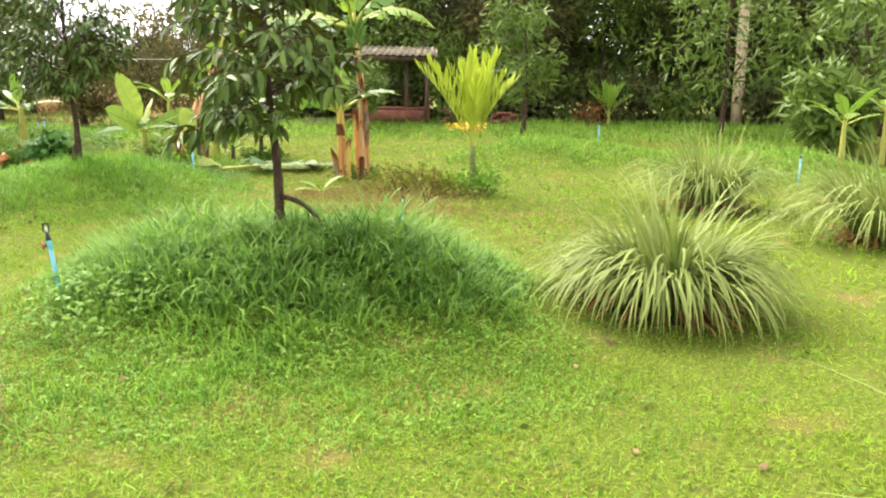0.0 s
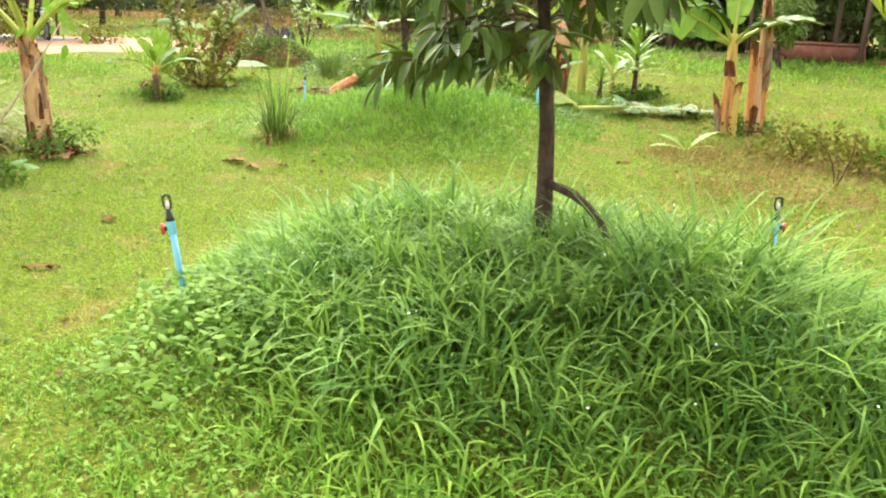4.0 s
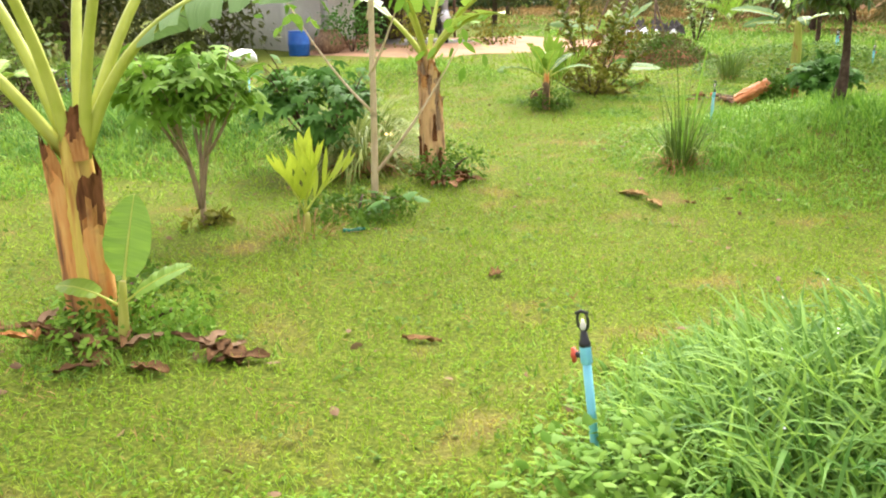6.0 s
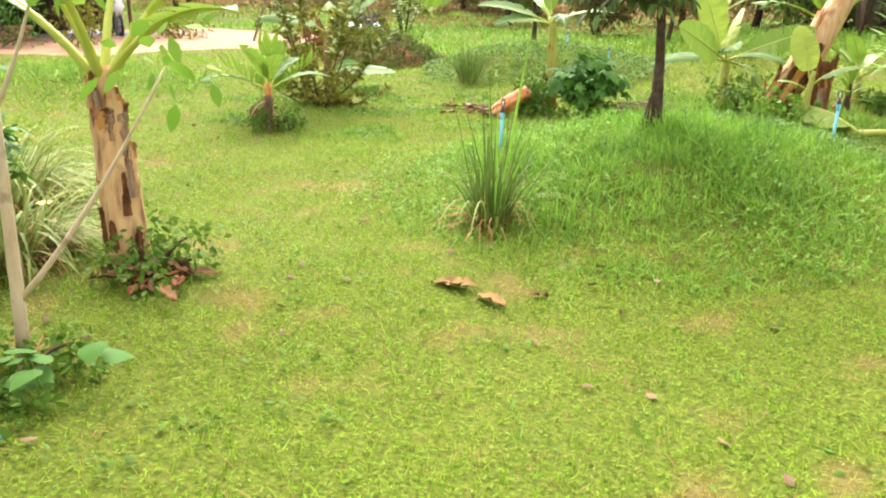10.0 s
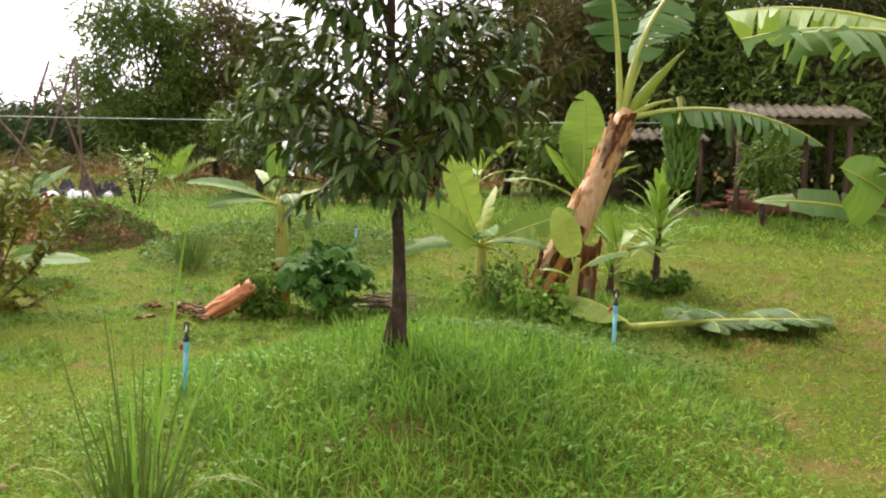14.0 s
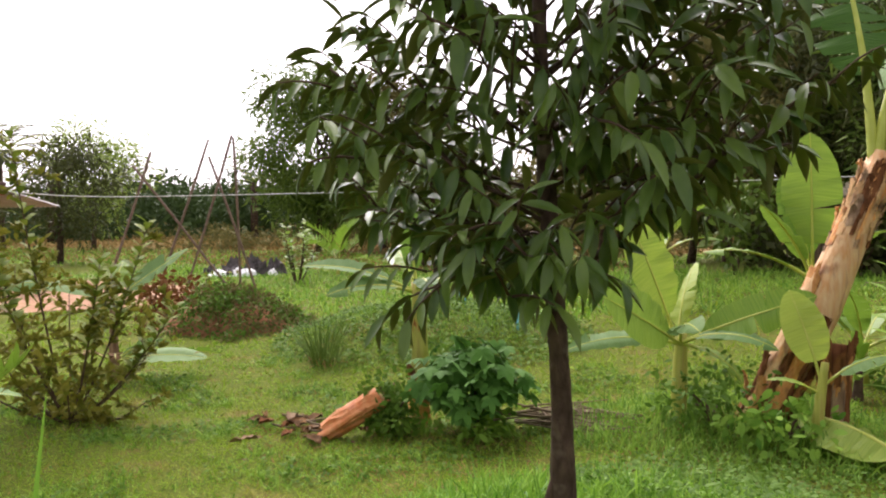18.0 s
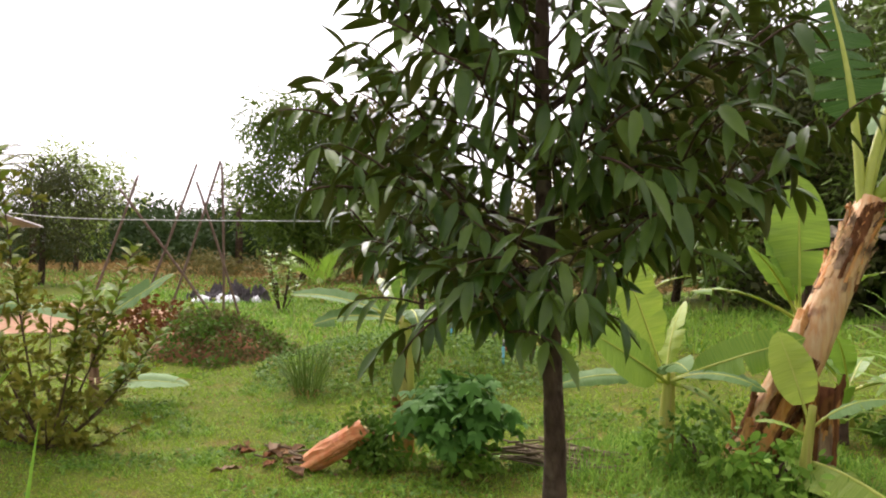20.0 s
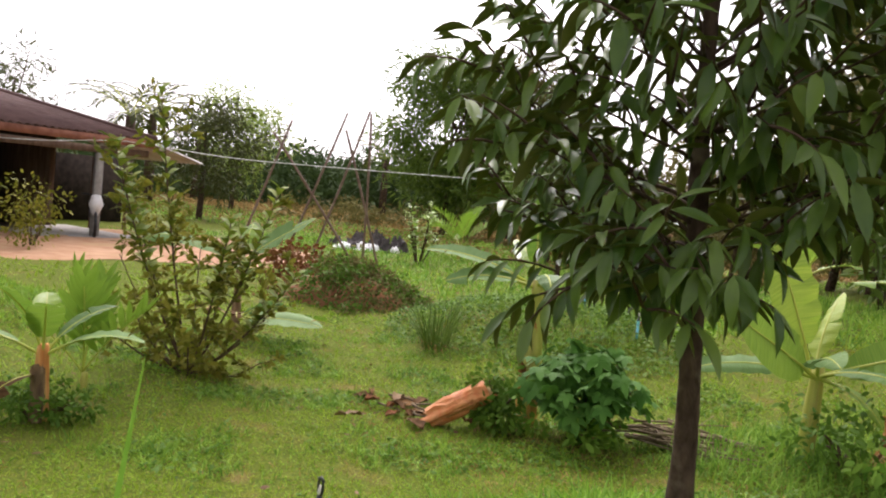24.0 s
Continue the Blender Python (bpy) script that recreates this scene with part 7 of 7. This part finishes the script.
# trees standing before the wood on the right
for x, y, h, cr, th_, mt, lf, sd in ((2.4, 21.6, 3.3, 1.0, 0.9, M_TREE, 0.2, 61), (7.6, 22.0, 4.6, 1.6, 0.7, M_TREE, 0.2, 62), (10.0, 20.0, 4.2, 1.5, 0.5, M_TREE, 0.24, 63), (12.0, 22.5, 5.0, 1.8, 0.5, M_TREE_D, 0.24, 64), (8.6, 18.2, 2.0, 0.9, 0.3, M_TREE, 0.3, 65), (-0.2, 26.8, 4.0, 1.3, 0.8, M_TREE, 0.2, 66), (-1.5, 22.6, 1.8, 0.42, 0.5, M_TREE, 0.13, 67)):
    broad_tree("garden_tree", on(x, y), "leafy green tree before the wood", h, cr, th_, 0.07, mt, sd, 30, 44, lf, limbs=5)
pt = thing("palm_trunk_tree", "tall mottled straight palm trunk at the wood's edge", "palm", on(9.4, 26.0))
part("trunk", tube(curve((0, 0, -0.1), (-0.1, 0, 9.0), (0.05, 0, 0), 14), np.linspace(0.17, 0.13, 14), 12, 0.03), M_PALEBARK, pt)
for q in range(10):
    frond(pt, 36 * q, 50 - 7 * (q % 5), 2.6, 70, 18, 0.6, 0.06, M_TREE_D, (-0.1, 0, 9.0), 0.03)
# farther left: lone trees against the sky
LONE = [(-26.3, 41.0, 9.0, 2.5, 0.6, M_TREE, 71, 110), (-24.2, 43.5, 8.6, 2.4, 1.0, M_TREE_B, 72, 100), (-22.3, 44.5, 7.2, 2.4, 0.8, M_TREE, 73, 90), (-40.5, 40.5, 6.9, 2.5, 1.2, M_TREE_L, 74, 44), (-18.5, 40.0, 3.8, 1.8, 0.5, M_TREE_D, 75, 40), (-11.3, 36.5, 3.6, 1.7, 0.5, M_TREE_B, 77, 40), (-8.2, 33.5, 4.0, 1.7, 0.6, M_TREE_D, 78, 40)]
LONE += [(-16.5, 33.0, 3.4, 1.4, 0.5, M_TREE, 79, 30), (-12.0, 30.0, 3.0, 1.3, 0.5, M_TREE_B, 80, 30), (-30.0, 30.0, 5.0, 2.0, 0.6, M_TREE_D, 81, 40), (-33.0, 24.0, 5.5, 2.2, 0.5, M_TREE_D, 82, 40), (-30.0, 17.0, 6.0, 2.4, 0.5, M_TREE_D, 83, 40), (-28.0, 9.0, 5.5, 2.3, 0.5, M_TREE_D, 84, 40), (-19.5, 8.8, 4.2, 1.6, 0.6, M_TREE_D, 85, 60), (-24.0, 5.5, 5.0, 2.0, 0.5, M_TREE_D, 86, 40), (-17.2, 5.0, 3.5, 1.5, 0.4, M_TREE_D, 87, 40)]
for x, y, h, cr, th_, mt, sd, cl in LONE:
    broad_tree("lone_tree", on(x, y), "leafy tree standing beyond the garden", h, cr, th_, 0.14, mt, sd, cl, 120, (0.27 if cl > 80 else 0.22) if y > 30 else 0.18, limbs=6)
r3 = np.random.default_rng(88)
durian_tree(on(-10.5, 22.1), "dark-leaved conical young durian tree beyond a mound", 4.0, 0.055, whorl(r3, [1.15, 1.4, 1.7, 2.0, 2.3, 2.6, 2.9, 3.2, 3.5, 3.75], 6, [0.85, 0.9, 0.85, 0.8, 0.7, 0.6, 0.5, 0.38, 0.25, 0.15], 0.55, 0.3), 1.15, 88, singles=0, step=0.055)
broad_tree("durian_tree", on(-8.6, 25.5), "young durian tree with brownish leaves in the far garden", 4.2, 1.5, 0.7, 0.06, M_TREE_B, 89, 44, 44, 0.19)
for x, y, h in ((-44.0, 58.0, 4.2), (-38.0, 62.0, 3.8), (-60.0, 60.0, 5.2), (-52.0, 47.0, 4.0), (-14.0, 60.0, 5.0), (-42.5, 36.5, 4.6), (-40.0, 33.5, 4.2)):
    fp = thing("far_palm", "distant oil palm in the tree line", "palm", on(x, y))
    part("trunk", tube([(0, 0, -0.1), (0, 0, h)], [0.3, 0.22], 9, 0.04), M_BARK, fp)
    for q in range(11):
        frond(fp, 33 * q, 62 - 9 * (q % 6), 3.2, 75, 14, 0.8, 0.12, M_TREE_D, (0, 0, h), 0.04)


def far_woods():
    sp = Soup()
    r = np.random.default_rng(77)
    n = 400
    a = np.concatenate([r.uniform(-1.85, 0.75, 320), r.uniform(0.75, 4.4, 80)])
    d = r.uniform(62, 95, n)
    x, y = -4 + d * np.sin(a), 10 + d * np.cos(a)
    h = r.uniform(2.4, 4.4, n) * d / 66
    c = []
    for i in range(n):
        for q in range(7):
            c.append((x[i] + r.normal(0, 1.6), y[i] + r.normal(0, 1.6), h[i] * r.uniform(0.08, 0.92) + float(H(x[i], y[i]))))
    leaf_cloud(sp, np.array(c), 1.5, 46, 0.56, 0.75, r=r, wide=0.6, prof=[(0, 0.8), (1, 0.35)])
    solid("far_woods", sp, M_FAR, "distant low woodland round the fields", "woodland", kind="stuff")


far_woods()


def earth_bank():
    """A long low bank of raw orange earth in the far field."""
    n, k = 40, 9
    u, v = np.meshgrid(np.linspace(-1, 1, n), np.linspace(-1, 1, k), indexing="ij")
    X = -23.0 + 7.0 * u
    Y = 57.5 + 1.6 * v + 1.0 * np.sin(2.3 * u)
    Z = H(X, Y) - 0.05 + 1.15 * np.clip(1 - u ** 4, 0, 1) * np.clip(1 - v ** 2, 0, 1) * (1 + 0.16 * np.sin(9 * u) + 0.1 * np.sin(23 * u + 4 * v))
    i, j = np.meshgrid(np.arange(n - 1), np.arange(k - 1), indexing="ij")
    Q = np.stack([i * k + j, (i + 1) * k + j, (i + 1) * k + j + 1, i * k + j + 1], -1).reshape(-1, 4)
    solid("earth_bank", (np.stack([X, Y, Z], -1).reshape(-1, 3), Q), M_EARTH, "long bank of raw orange earth in the far field", "earth bank")


earth_bank()


def field_scrub():
    """Rough scrub and dry bushes between the garden and the far trees."""
    sp = Soup()
    r = np.random.default_rng(78)
    c = []
    for _ in range(46):
        x, y = r.uniform(-36, -6), r.uniform(38, 47)
        if abs(x + 17) < 5:
            continue
        for q in range(5):
            c.append((x + r.normal(0, 0.5), y + r.normal(0, 0.5), h1(x, y) + r.uniform(0.1, 1.0)))
    for _ in range(60):
        x, y = r.uniform(-34, -23), r.uniform(0, 23)
        if x > -28.5 and 12 < y < 22:
            continue
        for q in range(6):
            c.append((x + r.normal(0, 0.5), y + r.normal(0, 0.5), h1(x, y) + r.uniform(0.1, 1.6)))
    leaf_cloud(sp, np.array(c), 0.55, 24, 0.26, 0.7, r=r, prof=[(0, 0.8), (1, 0.3)])
    solid("scrub", sp, M_TREE_B, "rough scrub beyond the lawn", "scrub", kind="stuff")


field_scrub()

# ---- grass ----
LINE = np.array([(0.6, 3.4), (-2.4, 4.7), (-3.9, 6.2), (-4.0, 8.2), (-4.0, 10.0), (-6.5, 12.8)])


def off_line(p):
    """Distance of places from the middle line of the lawn."""
    best = np.full(len(p), 1e9)
    for a, b in zip(LINE[:-1], LINE[1:]):
        t = np.clip(((p - a) @ (b - a)) / ((b - a) @ (b - a)), 0, 1)
        best = np.minimum(best, np.linalg.norm(p - a - t[:, None] * (b - a), axis=1))
    return best


def bare(p):
    """True on the yard and under the house."""
    return (((p[:, 0] + 20.2) / 4.1) ** 2 + ((p[:, 1] - 20.0) / 4.7) ** 2 < 1) | ((p[:, 0] < -20.9) & (p[:, 1] > 11) & (p[:, 1] < 21))


def lawn_points(n, reach):
    p = np.stack([rng.uniform(-18, 9, n), rng.uniform(0.5, 24.5, n)], -1)
    d = off_line(p)
    x, y = p[:, 0], p[:, 1]
    thin = np.sin(3.1 * x + 1.7 * np.sin(2.1 * y)) + np.sin(2.7 * y + 1.9 * np.sin(1.6 * x + 1)) + 0.7 * np.sin(7.3 * x + 5.1 * y) + 0.7 * np.sin(6.1 * y - 6.7 * x)
    keep = rng.random(n) < np.clip((reach / np.maximum(d, reach)) ** 1.55, 0, 1) * np.clip(1.0 + 0.3 * thin, 0.5, 1)
    p, d = p[keep & ~bare(p)], d[keep & ~bare(p)]
    return p, d


def lawn():
    for part_no, (lo, hi, prof) in enumerate(((0, 3.0, [(0, 1.0), (1, 0.1)]), (3.0, 99, [(0, 1.0), (1, 0.12)]))):
        p, d = lawn_points(880000 if part_no == 0 else 720000, 1.5)
        p, d = p[(d >= lo) & (d < hi)], d[(d >= lo) & (d < hi)]
        n = len(p)
        size = np.clip(d / 2.0, 1, 3.8)
        P = np.stack([p[:, 0], p[:, 1], H(p[:, 0], p[:, 1]) - 0.004], -1)
        dv, side = heading(n, 20, 85)
        L = rng.uniform(0.035, 0.10, n) * size ** 0.5
        solid("lawn_grass", ribbons(P, dv, tilt(side, dv, 0.6), L, rng.uniform(0.0044, 0.0092, n) * size, 0.4, prof), M_LAWN, "short bright green mown grass", "grass", kind="stuff")
        p, d = lawn_points(900000 if part_no == 0 else 400000, 1.5)
        p, d = p[(d >= lo) & (d < hi)], d[(d >= lo) & (d < hi)]
        n = len(p)
        size = np.clip(d / 2.0, 1, 3.8)
        P = np.stack([p[:, 0], p[:, 1], H(p[:, 0], p[:, 1]) + rng.uniform(0.004, 0.035, n)], -1)
        dv, side = heading(n, -10, 45)
        L = (rng.uniform(0.009, 0.021, n) if part_no == 0 else rng.uniform(0.011, 0.027, n)) * size ** 0.8
        solid("lawn_weeds", ribbons(P, dv, tilt(side, dv, 0.5), L, L * 0.5, 0.15, [(0, 0.9), (1, 0.5)]), M_CLOVER, "small round-leaved weeds in the lawn", "grass", kind="stuff")


lawn()


def straw_spots(n):
    """Places for dead straw, gathered in patches."""
    p = np.stack([rng.uniform(-9, 4, n), rng.uniform(2, 15, n)], -1)
    x, y = p[:, 0], p[:, 1]
    v = np.sin(2.3 * x + 1.3 * np.sin(1.9 * y)) + np.sin(2.1 * y + 1.4 * np.sin(2.6 * x + 2)) + 0.6 * np.sin(5.3 * x - 4.1 * y)
    return p[rng.random(n) < np.clip(0.12 + 0.5 * (v - 0.4), 0.1, 1)]


def tufts(name, pts, L, W, mat, label, elev=(35, 88), droop=0.6, prof=BLADE2, fold=0.0, fade=None, arc=None):
    """Long grass as one object; fade: the length falls off from the middle of this disc to its edge."""
    n = len(pts)
    P = np.stack([pts[:, 0], pts[:, 1], H(pts[:, 0], pts[:, 1]) - 0.01], -1)
    dv, side = heading(n, *elev)
    ln = L * rng.uniform(0.45, 1.15, n)
    if fade:
        q = np.sqrt(((pts[:, 0] - fade[0]) / fade[2]) ** 2 + ((pts[:, 1] - fade[1]) / fade[3]) ** 2)
        ln = ln * np.clip(1.15 - 0.85 * q ** 2, 0.22, 1) * (1 + 0.3 * np.sin(3.1 * pts[:, 0] + 2 * np.sin(2.3 * pts[:, 1])) + 0.25 * np.sin(8.3 * pts[:, 0] + 3 * np.sin(7.1 * pts[:, 1])))
    if arc:
        return solid(name, arched(P, rng.uniform(0, 2 * np.pi, n), ln, W * rng.uniform(0.6, 1.25, n), rng.uniform(*elev, n), rng.uniform(*arc, n), prof, 0.2, 1.5), mat, label, "grass", kind="stuff")
    return solid(name, ribbons(P, dv, tilt(side, dv, 0.7), ln, W * rng.uniform(0.6, 1.2, n), droop * rng.uniform(0.4, 1.3, n), prof, fold), mat, label, "grass", kind="stuff")


def weeds(name, pts, size, mat, label, lift=0.12):
    n = len(pts)
    P = np.stack([pts[:, 0], pts[:, 1], H(pts[:, 0], pts[:, 1]) + lift * rng.random(n) ** 0.7], -1)
    dv, side = heading(n, -15, 45)
    L = size * rng.uniform(0.5, 1.2, n)
    return solid(name, ribbons(P, dv, tilt(side, dv, 0.4), L, L * 0.55, 0.25, [(0, 0.25), (0.3, 1.0), (0.7, 0.75), (1, 0.08)], 0.2), mat, label, "weeds", kind="stuff")


def not_on(pts, x, y, rx, ry):
    return pts[((pts[:, 0] - x) / rx) ** 2 + ((pts[:, 1] - y) / ry) ** 2 > 1]


tufts("mound_grass", disc(-0.8, 6.25, 1.75, 1.2, 7500, 0.6), 0.38, 0.0135, M_RANK, "rank bluish grass on top of a mound", (40, 86), 0.75, [(0, 0.6), (0.3, 1), (0.55, 0.95), (0.8, 0.6), (1, 0.05)], fade=(-0.75, 6.2, 1.85, 1.45), arc=(-65, 30))
tufts("mound_grass", disc(-0.85, 6.2, 2.05, 1.5, 7500, 0.7), 0.36, 0.0125, M_TALL, "long rank grass over a mound", (40, 86), 0.75, [(0, 0.6), (0.3, 1), (0.55, 0.95), (0.8, 0.6), (1, 0.05)], fade=(-0.75, 6.2, 1.85, 1.45), arc=(-60, 40))
tufts("mound_grass", disc(-0.7, 5.5, 2.0, 1.3, 4500, 0.6), 0.22, 0.010, M_TALL2, "fresh grass at the foot of a mound", (30, 85), 0.6, BLADE, fade=(-0.7, 5.5, 2.0, 1.3))
weeds("mound_weeds", np.concatenate([disc(-2.05, 5.42, 0.2, 0.2, 300), disc(-1.85, 5.1, 0.4, 0.3, 260), disc(-2.0, 5.35, 0.4, 0.35, 120)]), 0.05, M_WEED, "light green leafy weeds on a mound's flank", 0.2)
weeds("mound_weeds", disc(-0.6, 5.15, 1.8, 0.7, 2600), 0.03, M_WEED, "small-leaved weeds at a mound's foot", 0.07)
tufts("meadow_grass", disc(-0.9, 4.55, 2.1, 1.0, 7000, 0.6), 0.17, 0.0075, M_TALL2, "longer fresh grass before a mound", (30, 85), 0.6, fade=(-0.9, 4.55, 2.3, 1.2))
tufts("meadow_grass", disc(-1.2, 4.0, 2.6, 1.2, 3500, 0.6), 0.12, 0.006, M_TALL, "uneven grass on the lawn's edge", (25, 80), 0.6)
weeds("mound_weeds", disc(-1.0, 4.5, 2.2, 1.0, 4200), 0.026, M_WEED, "small-leaved weeds before a mound", 0.06)
tufts("dry_grass", np.concatenate([disc(-0.55, 4.0, 0.3, 0.2, 220), disc(0.3, 4.3, 0.4, 0.25, 220), disc(-1.6, 3.8, 0.3, 0.2, 160)]), 0.14, 0.005, M_STRAW, "small patches of brown dead grass", (10, 80), 0.5)
tufts("mound_grass", disc(-4.5, 11.7, 2.1, 2.5, 18000, 0.75), 0.27, 0.0095, M_TALL2, "fine bright long grass over a mound", (40, 88), 0.55, BLADE, fade=(-4.5, 11.7, 2.1, 2.5))
weeds("mound_weeds", np.concatenate([disc(-5.6, 10.8, 1.1, 1.1, 1500), disc(-3.2, 10.8, 0.9, 1.0, 900)]), 0.036, M_WEED, "leafy weeds in the long grass of a mound", 0.12)
weeds("mound_weeds", disc(-4.0, 13.4, 1.3, 1.0, 4000), 0.04, M_CREEP, "leafy weeds behind a mound", 0.15)
weeds("mound_weeds", disc(-8.5, 18.1, 2.0, 1.8, 6000), 0.06, M_CREEP, "low creeper over a mound", 0.10)
tufts("mound_grass", disc(-8.5, 18.2, 2.0, 1.8, 6000), 0.22, 0.009, M_TALL, "grass over a far mound", fade=(-8.5, 18.2, 2.0, 1.8))
tufts("mound_grass", disc(2.7, 17.0, 2.4, 1.8, 6500), 0.28, 0.016, M_TALL, "grass over a far mound", fade=(2.7, 17.0, 2.4, 1.8))
tufts("mound_grass", disc(6.3, 15.8, 2.6, 2.2, 6000), 0.34, 0.016, M_TALL, "rank grass on a far mound", fade=(6.3, 15.8, 2.6, 2.2))
tufts("mound_grass", disc(-10.9, 7.4, 2.5, 2.1, 9000), 0.46, 0.015, M_RANK, "long dark grass over a mound", fade=(-10.9, 7.4, 2.6, 2.2))
tufts("rank_grass", np.concatenate([disc(-9.6, 5.2, 1.6, 1.4, 3500), disc(-8.6, 7.0, 1.0, 1.0, 1800)]), 0.22, 0.012, M_TALL, "uneven longer grass behind the shrubs")
tufts("mound_grass", disc(-13.4, 13.2, 2.2, 1.7, 5000), 0.24, 0.016, M_TALL, "long grass over a far mound", fade=(-13.4, 13.2, 2.2, 1.7))
tufts("mound_grass", disc(-17.0, 9.0, 2.4, 2.0, 6000), 0.34, 0.014, M_TALL, "long grass over a far mound", fade=(-17.0, 9.0, 2.4, 2.0))
tufts("rank_grass", np.stack([rng.uniform(-7, 11, 12000), rng.uniform(20.5, 26.5, 12000)], -1), 0.38, 0.022, M_TALL, "rank grass before the wood")
tufts("rank_grass", not_on(np.stack([rng.uniform(-24, -7, 12000), rng.uniform(20, 29.5, 12000)], -1), -20.2, 20.0, 4.2, 4.8), 0.30, 0.024, M_TALL2, "rough grass in the far field")
tufts("dry_field_grass", np.stack([rng.uniform(-48, -10, 9000), rng.uniform(31, 43, 9000)], -1), 0.2, 0.07, M_STRAW, "dry brownish grass in the far field")
tufts("rank_grass", np.stack([rng.uniform(-46, -8, 7000), rng.uniform(29, 40, 7000)], -1), 0.26, 0.05, M_TALL, "rough green grass in the far field")
tufts("dry_field_grass", np.stack([rng.uniform(-62, 0, 16000), rng.uniform(42, 64, 16000)], -1), 0.4, 0.16, M_STRAW, "dry ochre grass in the farthest field")
tufts("weed_grass", disc(-4.5, 15.2, 1.4, 0.9, 5000), 0.30, 0.008, M_TALL, "rank grass among banana plants")
tufts("dry_grass", np.concatenate([disc(-0.4, 12.2, 1.5, 0.9, 2600), disc(-0.3, 10.6, 1.0, 0.5, 600)]), 0.3, 0.006, M_STRAW, "withered brown grass patch")
tufts("dry_grass", np.concatenate([disc(-2.6, 15.6, 2.2, 1.6, 4200), disc(-6.2, 14.4, 1.9, 1.2, 2600), disc(-1.8, 16.6, 2.6, 2.4, 5000), disc(0.6, 9.8, 1.8, 1.6, 2600)]), 0.11, 0.007, M_STRAW, "short dry grass in thin patches of the lawn", (10, 70), 0.5)
weeds("dry_weeds", np.concatenate([disc(-0.2, 10.9, 1.4, 1.3, 2200), disc(-0.5, 13.0, 0.9, 0.6, 700)]), 0.034, M_GUAVA, "brownish dry weeds between a mound and a palm", 0.2)
tufts("lawn_tufts", disc(-3.2, 5.6, 2.2, 2.6, 2600), 0.12, 0.005, M_LAWN, "taller tufts in the lawn")
tufts("weed_grass", disc(-4.68, 4.8, 0.6, 0.5, 700), 0.2, 0.006, M_TALL, "longer grass round a banana foot")
tufts("lawn_tufts", disc(0.4, 4.0, 2.0, 1.4, 1800), 0.13, 0.005, M_LAWN, "taller tufts in the lawn")
tufts("lawn_tufts", disc(-5.2, 11.4, 3.2, 3.0, 2600), 0.12, 0.005, M_TALL2, "taller tufts in the lawn")
FAR_LAWN = np.stack([rng.uniform(-11, -2.5, 30000), rng.uniform(12.0, 17.5, 30000)], -1)
PATCH = np.sin(3.7 * FAR_LAWN[:, 0] + 1.9 * np.sin(2.9 * FAR_LAWN[:, 1])) + np.sin(4.3 * FAR_LAWN[:, 1] + 1.5 * np.sin(3.3 * FAR_LAWN[:, 0]))
KNOTS = np.repeat(FAR_LAWN[:16000][PATCH[:16000] > 0.2][:900], 16, axis=0)
tufts("lawn_tufts", KNOTS + 0.05 * rng.normal(size=KNOTS.shape), 0.16, 0.011, M_TALL, "uneven green tufts in the lawn beyond the mound", (25, 80), 0.6, [(0, 1.0), (0.5, 0.8), (1, 0.1)])
weeds("lawn_weed_patches", FAR_LAWN[16000:][PATCH[16000:] > 0.6], 0.05, M_CREEP, "dark low weeds patching the lawn", 0.05)
tufts("straw_bits", straw_spots(46000), 0.07, 0.005, M_STRAW, "dry straw bits in the lawn", (2, 35), 0.1, [(0, 1), (1, 0.3)])


def clusters(n, per, radius):
    """Places gathered in small clusters over the lawn."""
    c = np.stack([rng.uniform(-11, 3, n), rng.uniform(3, 19, n)], -1)
    p = np.repeat(c, per, axis=0) + radius * rng.normal(size=(n * per, 2))
    return p[~bare(p)]


tufts("lawn_clumps", clusters(1700, 14, 0.05), 0.115, 0.007, M_TALL, "scattered darker grass clumps in the lawn", (30, 85), 0.6)
tufts("lawn_clumps", clusters(1700, 16, 0.07), 0.085, 0.006, M_STRAW, "scattered dry grass clumps in the lawn", (8, 60), 0.4)
weeds("lawn_clumps", clusters(1100, 7, 0.06), 0.04, M_CREEP, "scattered dark leafy weeds in the lawn", 0.04)


def litter():
    n = 650
    p = np.stack([rng.uniform(-10, 3, n), rng.uniform(2.5, 16, n)], -1)
    P = np.stack([p[:, 0], p[:, 1], H(p[:, 0], p[:, 1]) + 0.022], -1)
    dv, side = heading(n, -8, 25)
    L = rng.uniform(0.02, 0.075, n)
    solid("leaf_litter", ribbons(P, dv, tilt(side, dv, 0.5), L, L * 0.5, 0.2, LEAF, 0.3), M_LITTER, "small brown dead leaves in the grass", "leaf litter", kind="stuff")


litter()
P = disc(-0.9, 6.0, 1.5, 1.0, 60)
q = np.stack([P[:, 0], P[:, 1], H(P[:, 0], P[:, 1]) + rng.uniform(0.15, 0.3, 60)], -1)
dv, side = heading(60, 20, 80)
solid("small_flowers", ribbons(q, dv, side, 0.008, 0.008, 0.1, ROUND), M_PALEFLOWER, "tiny white flowers in the long grass", "flowers", kind="stuff")
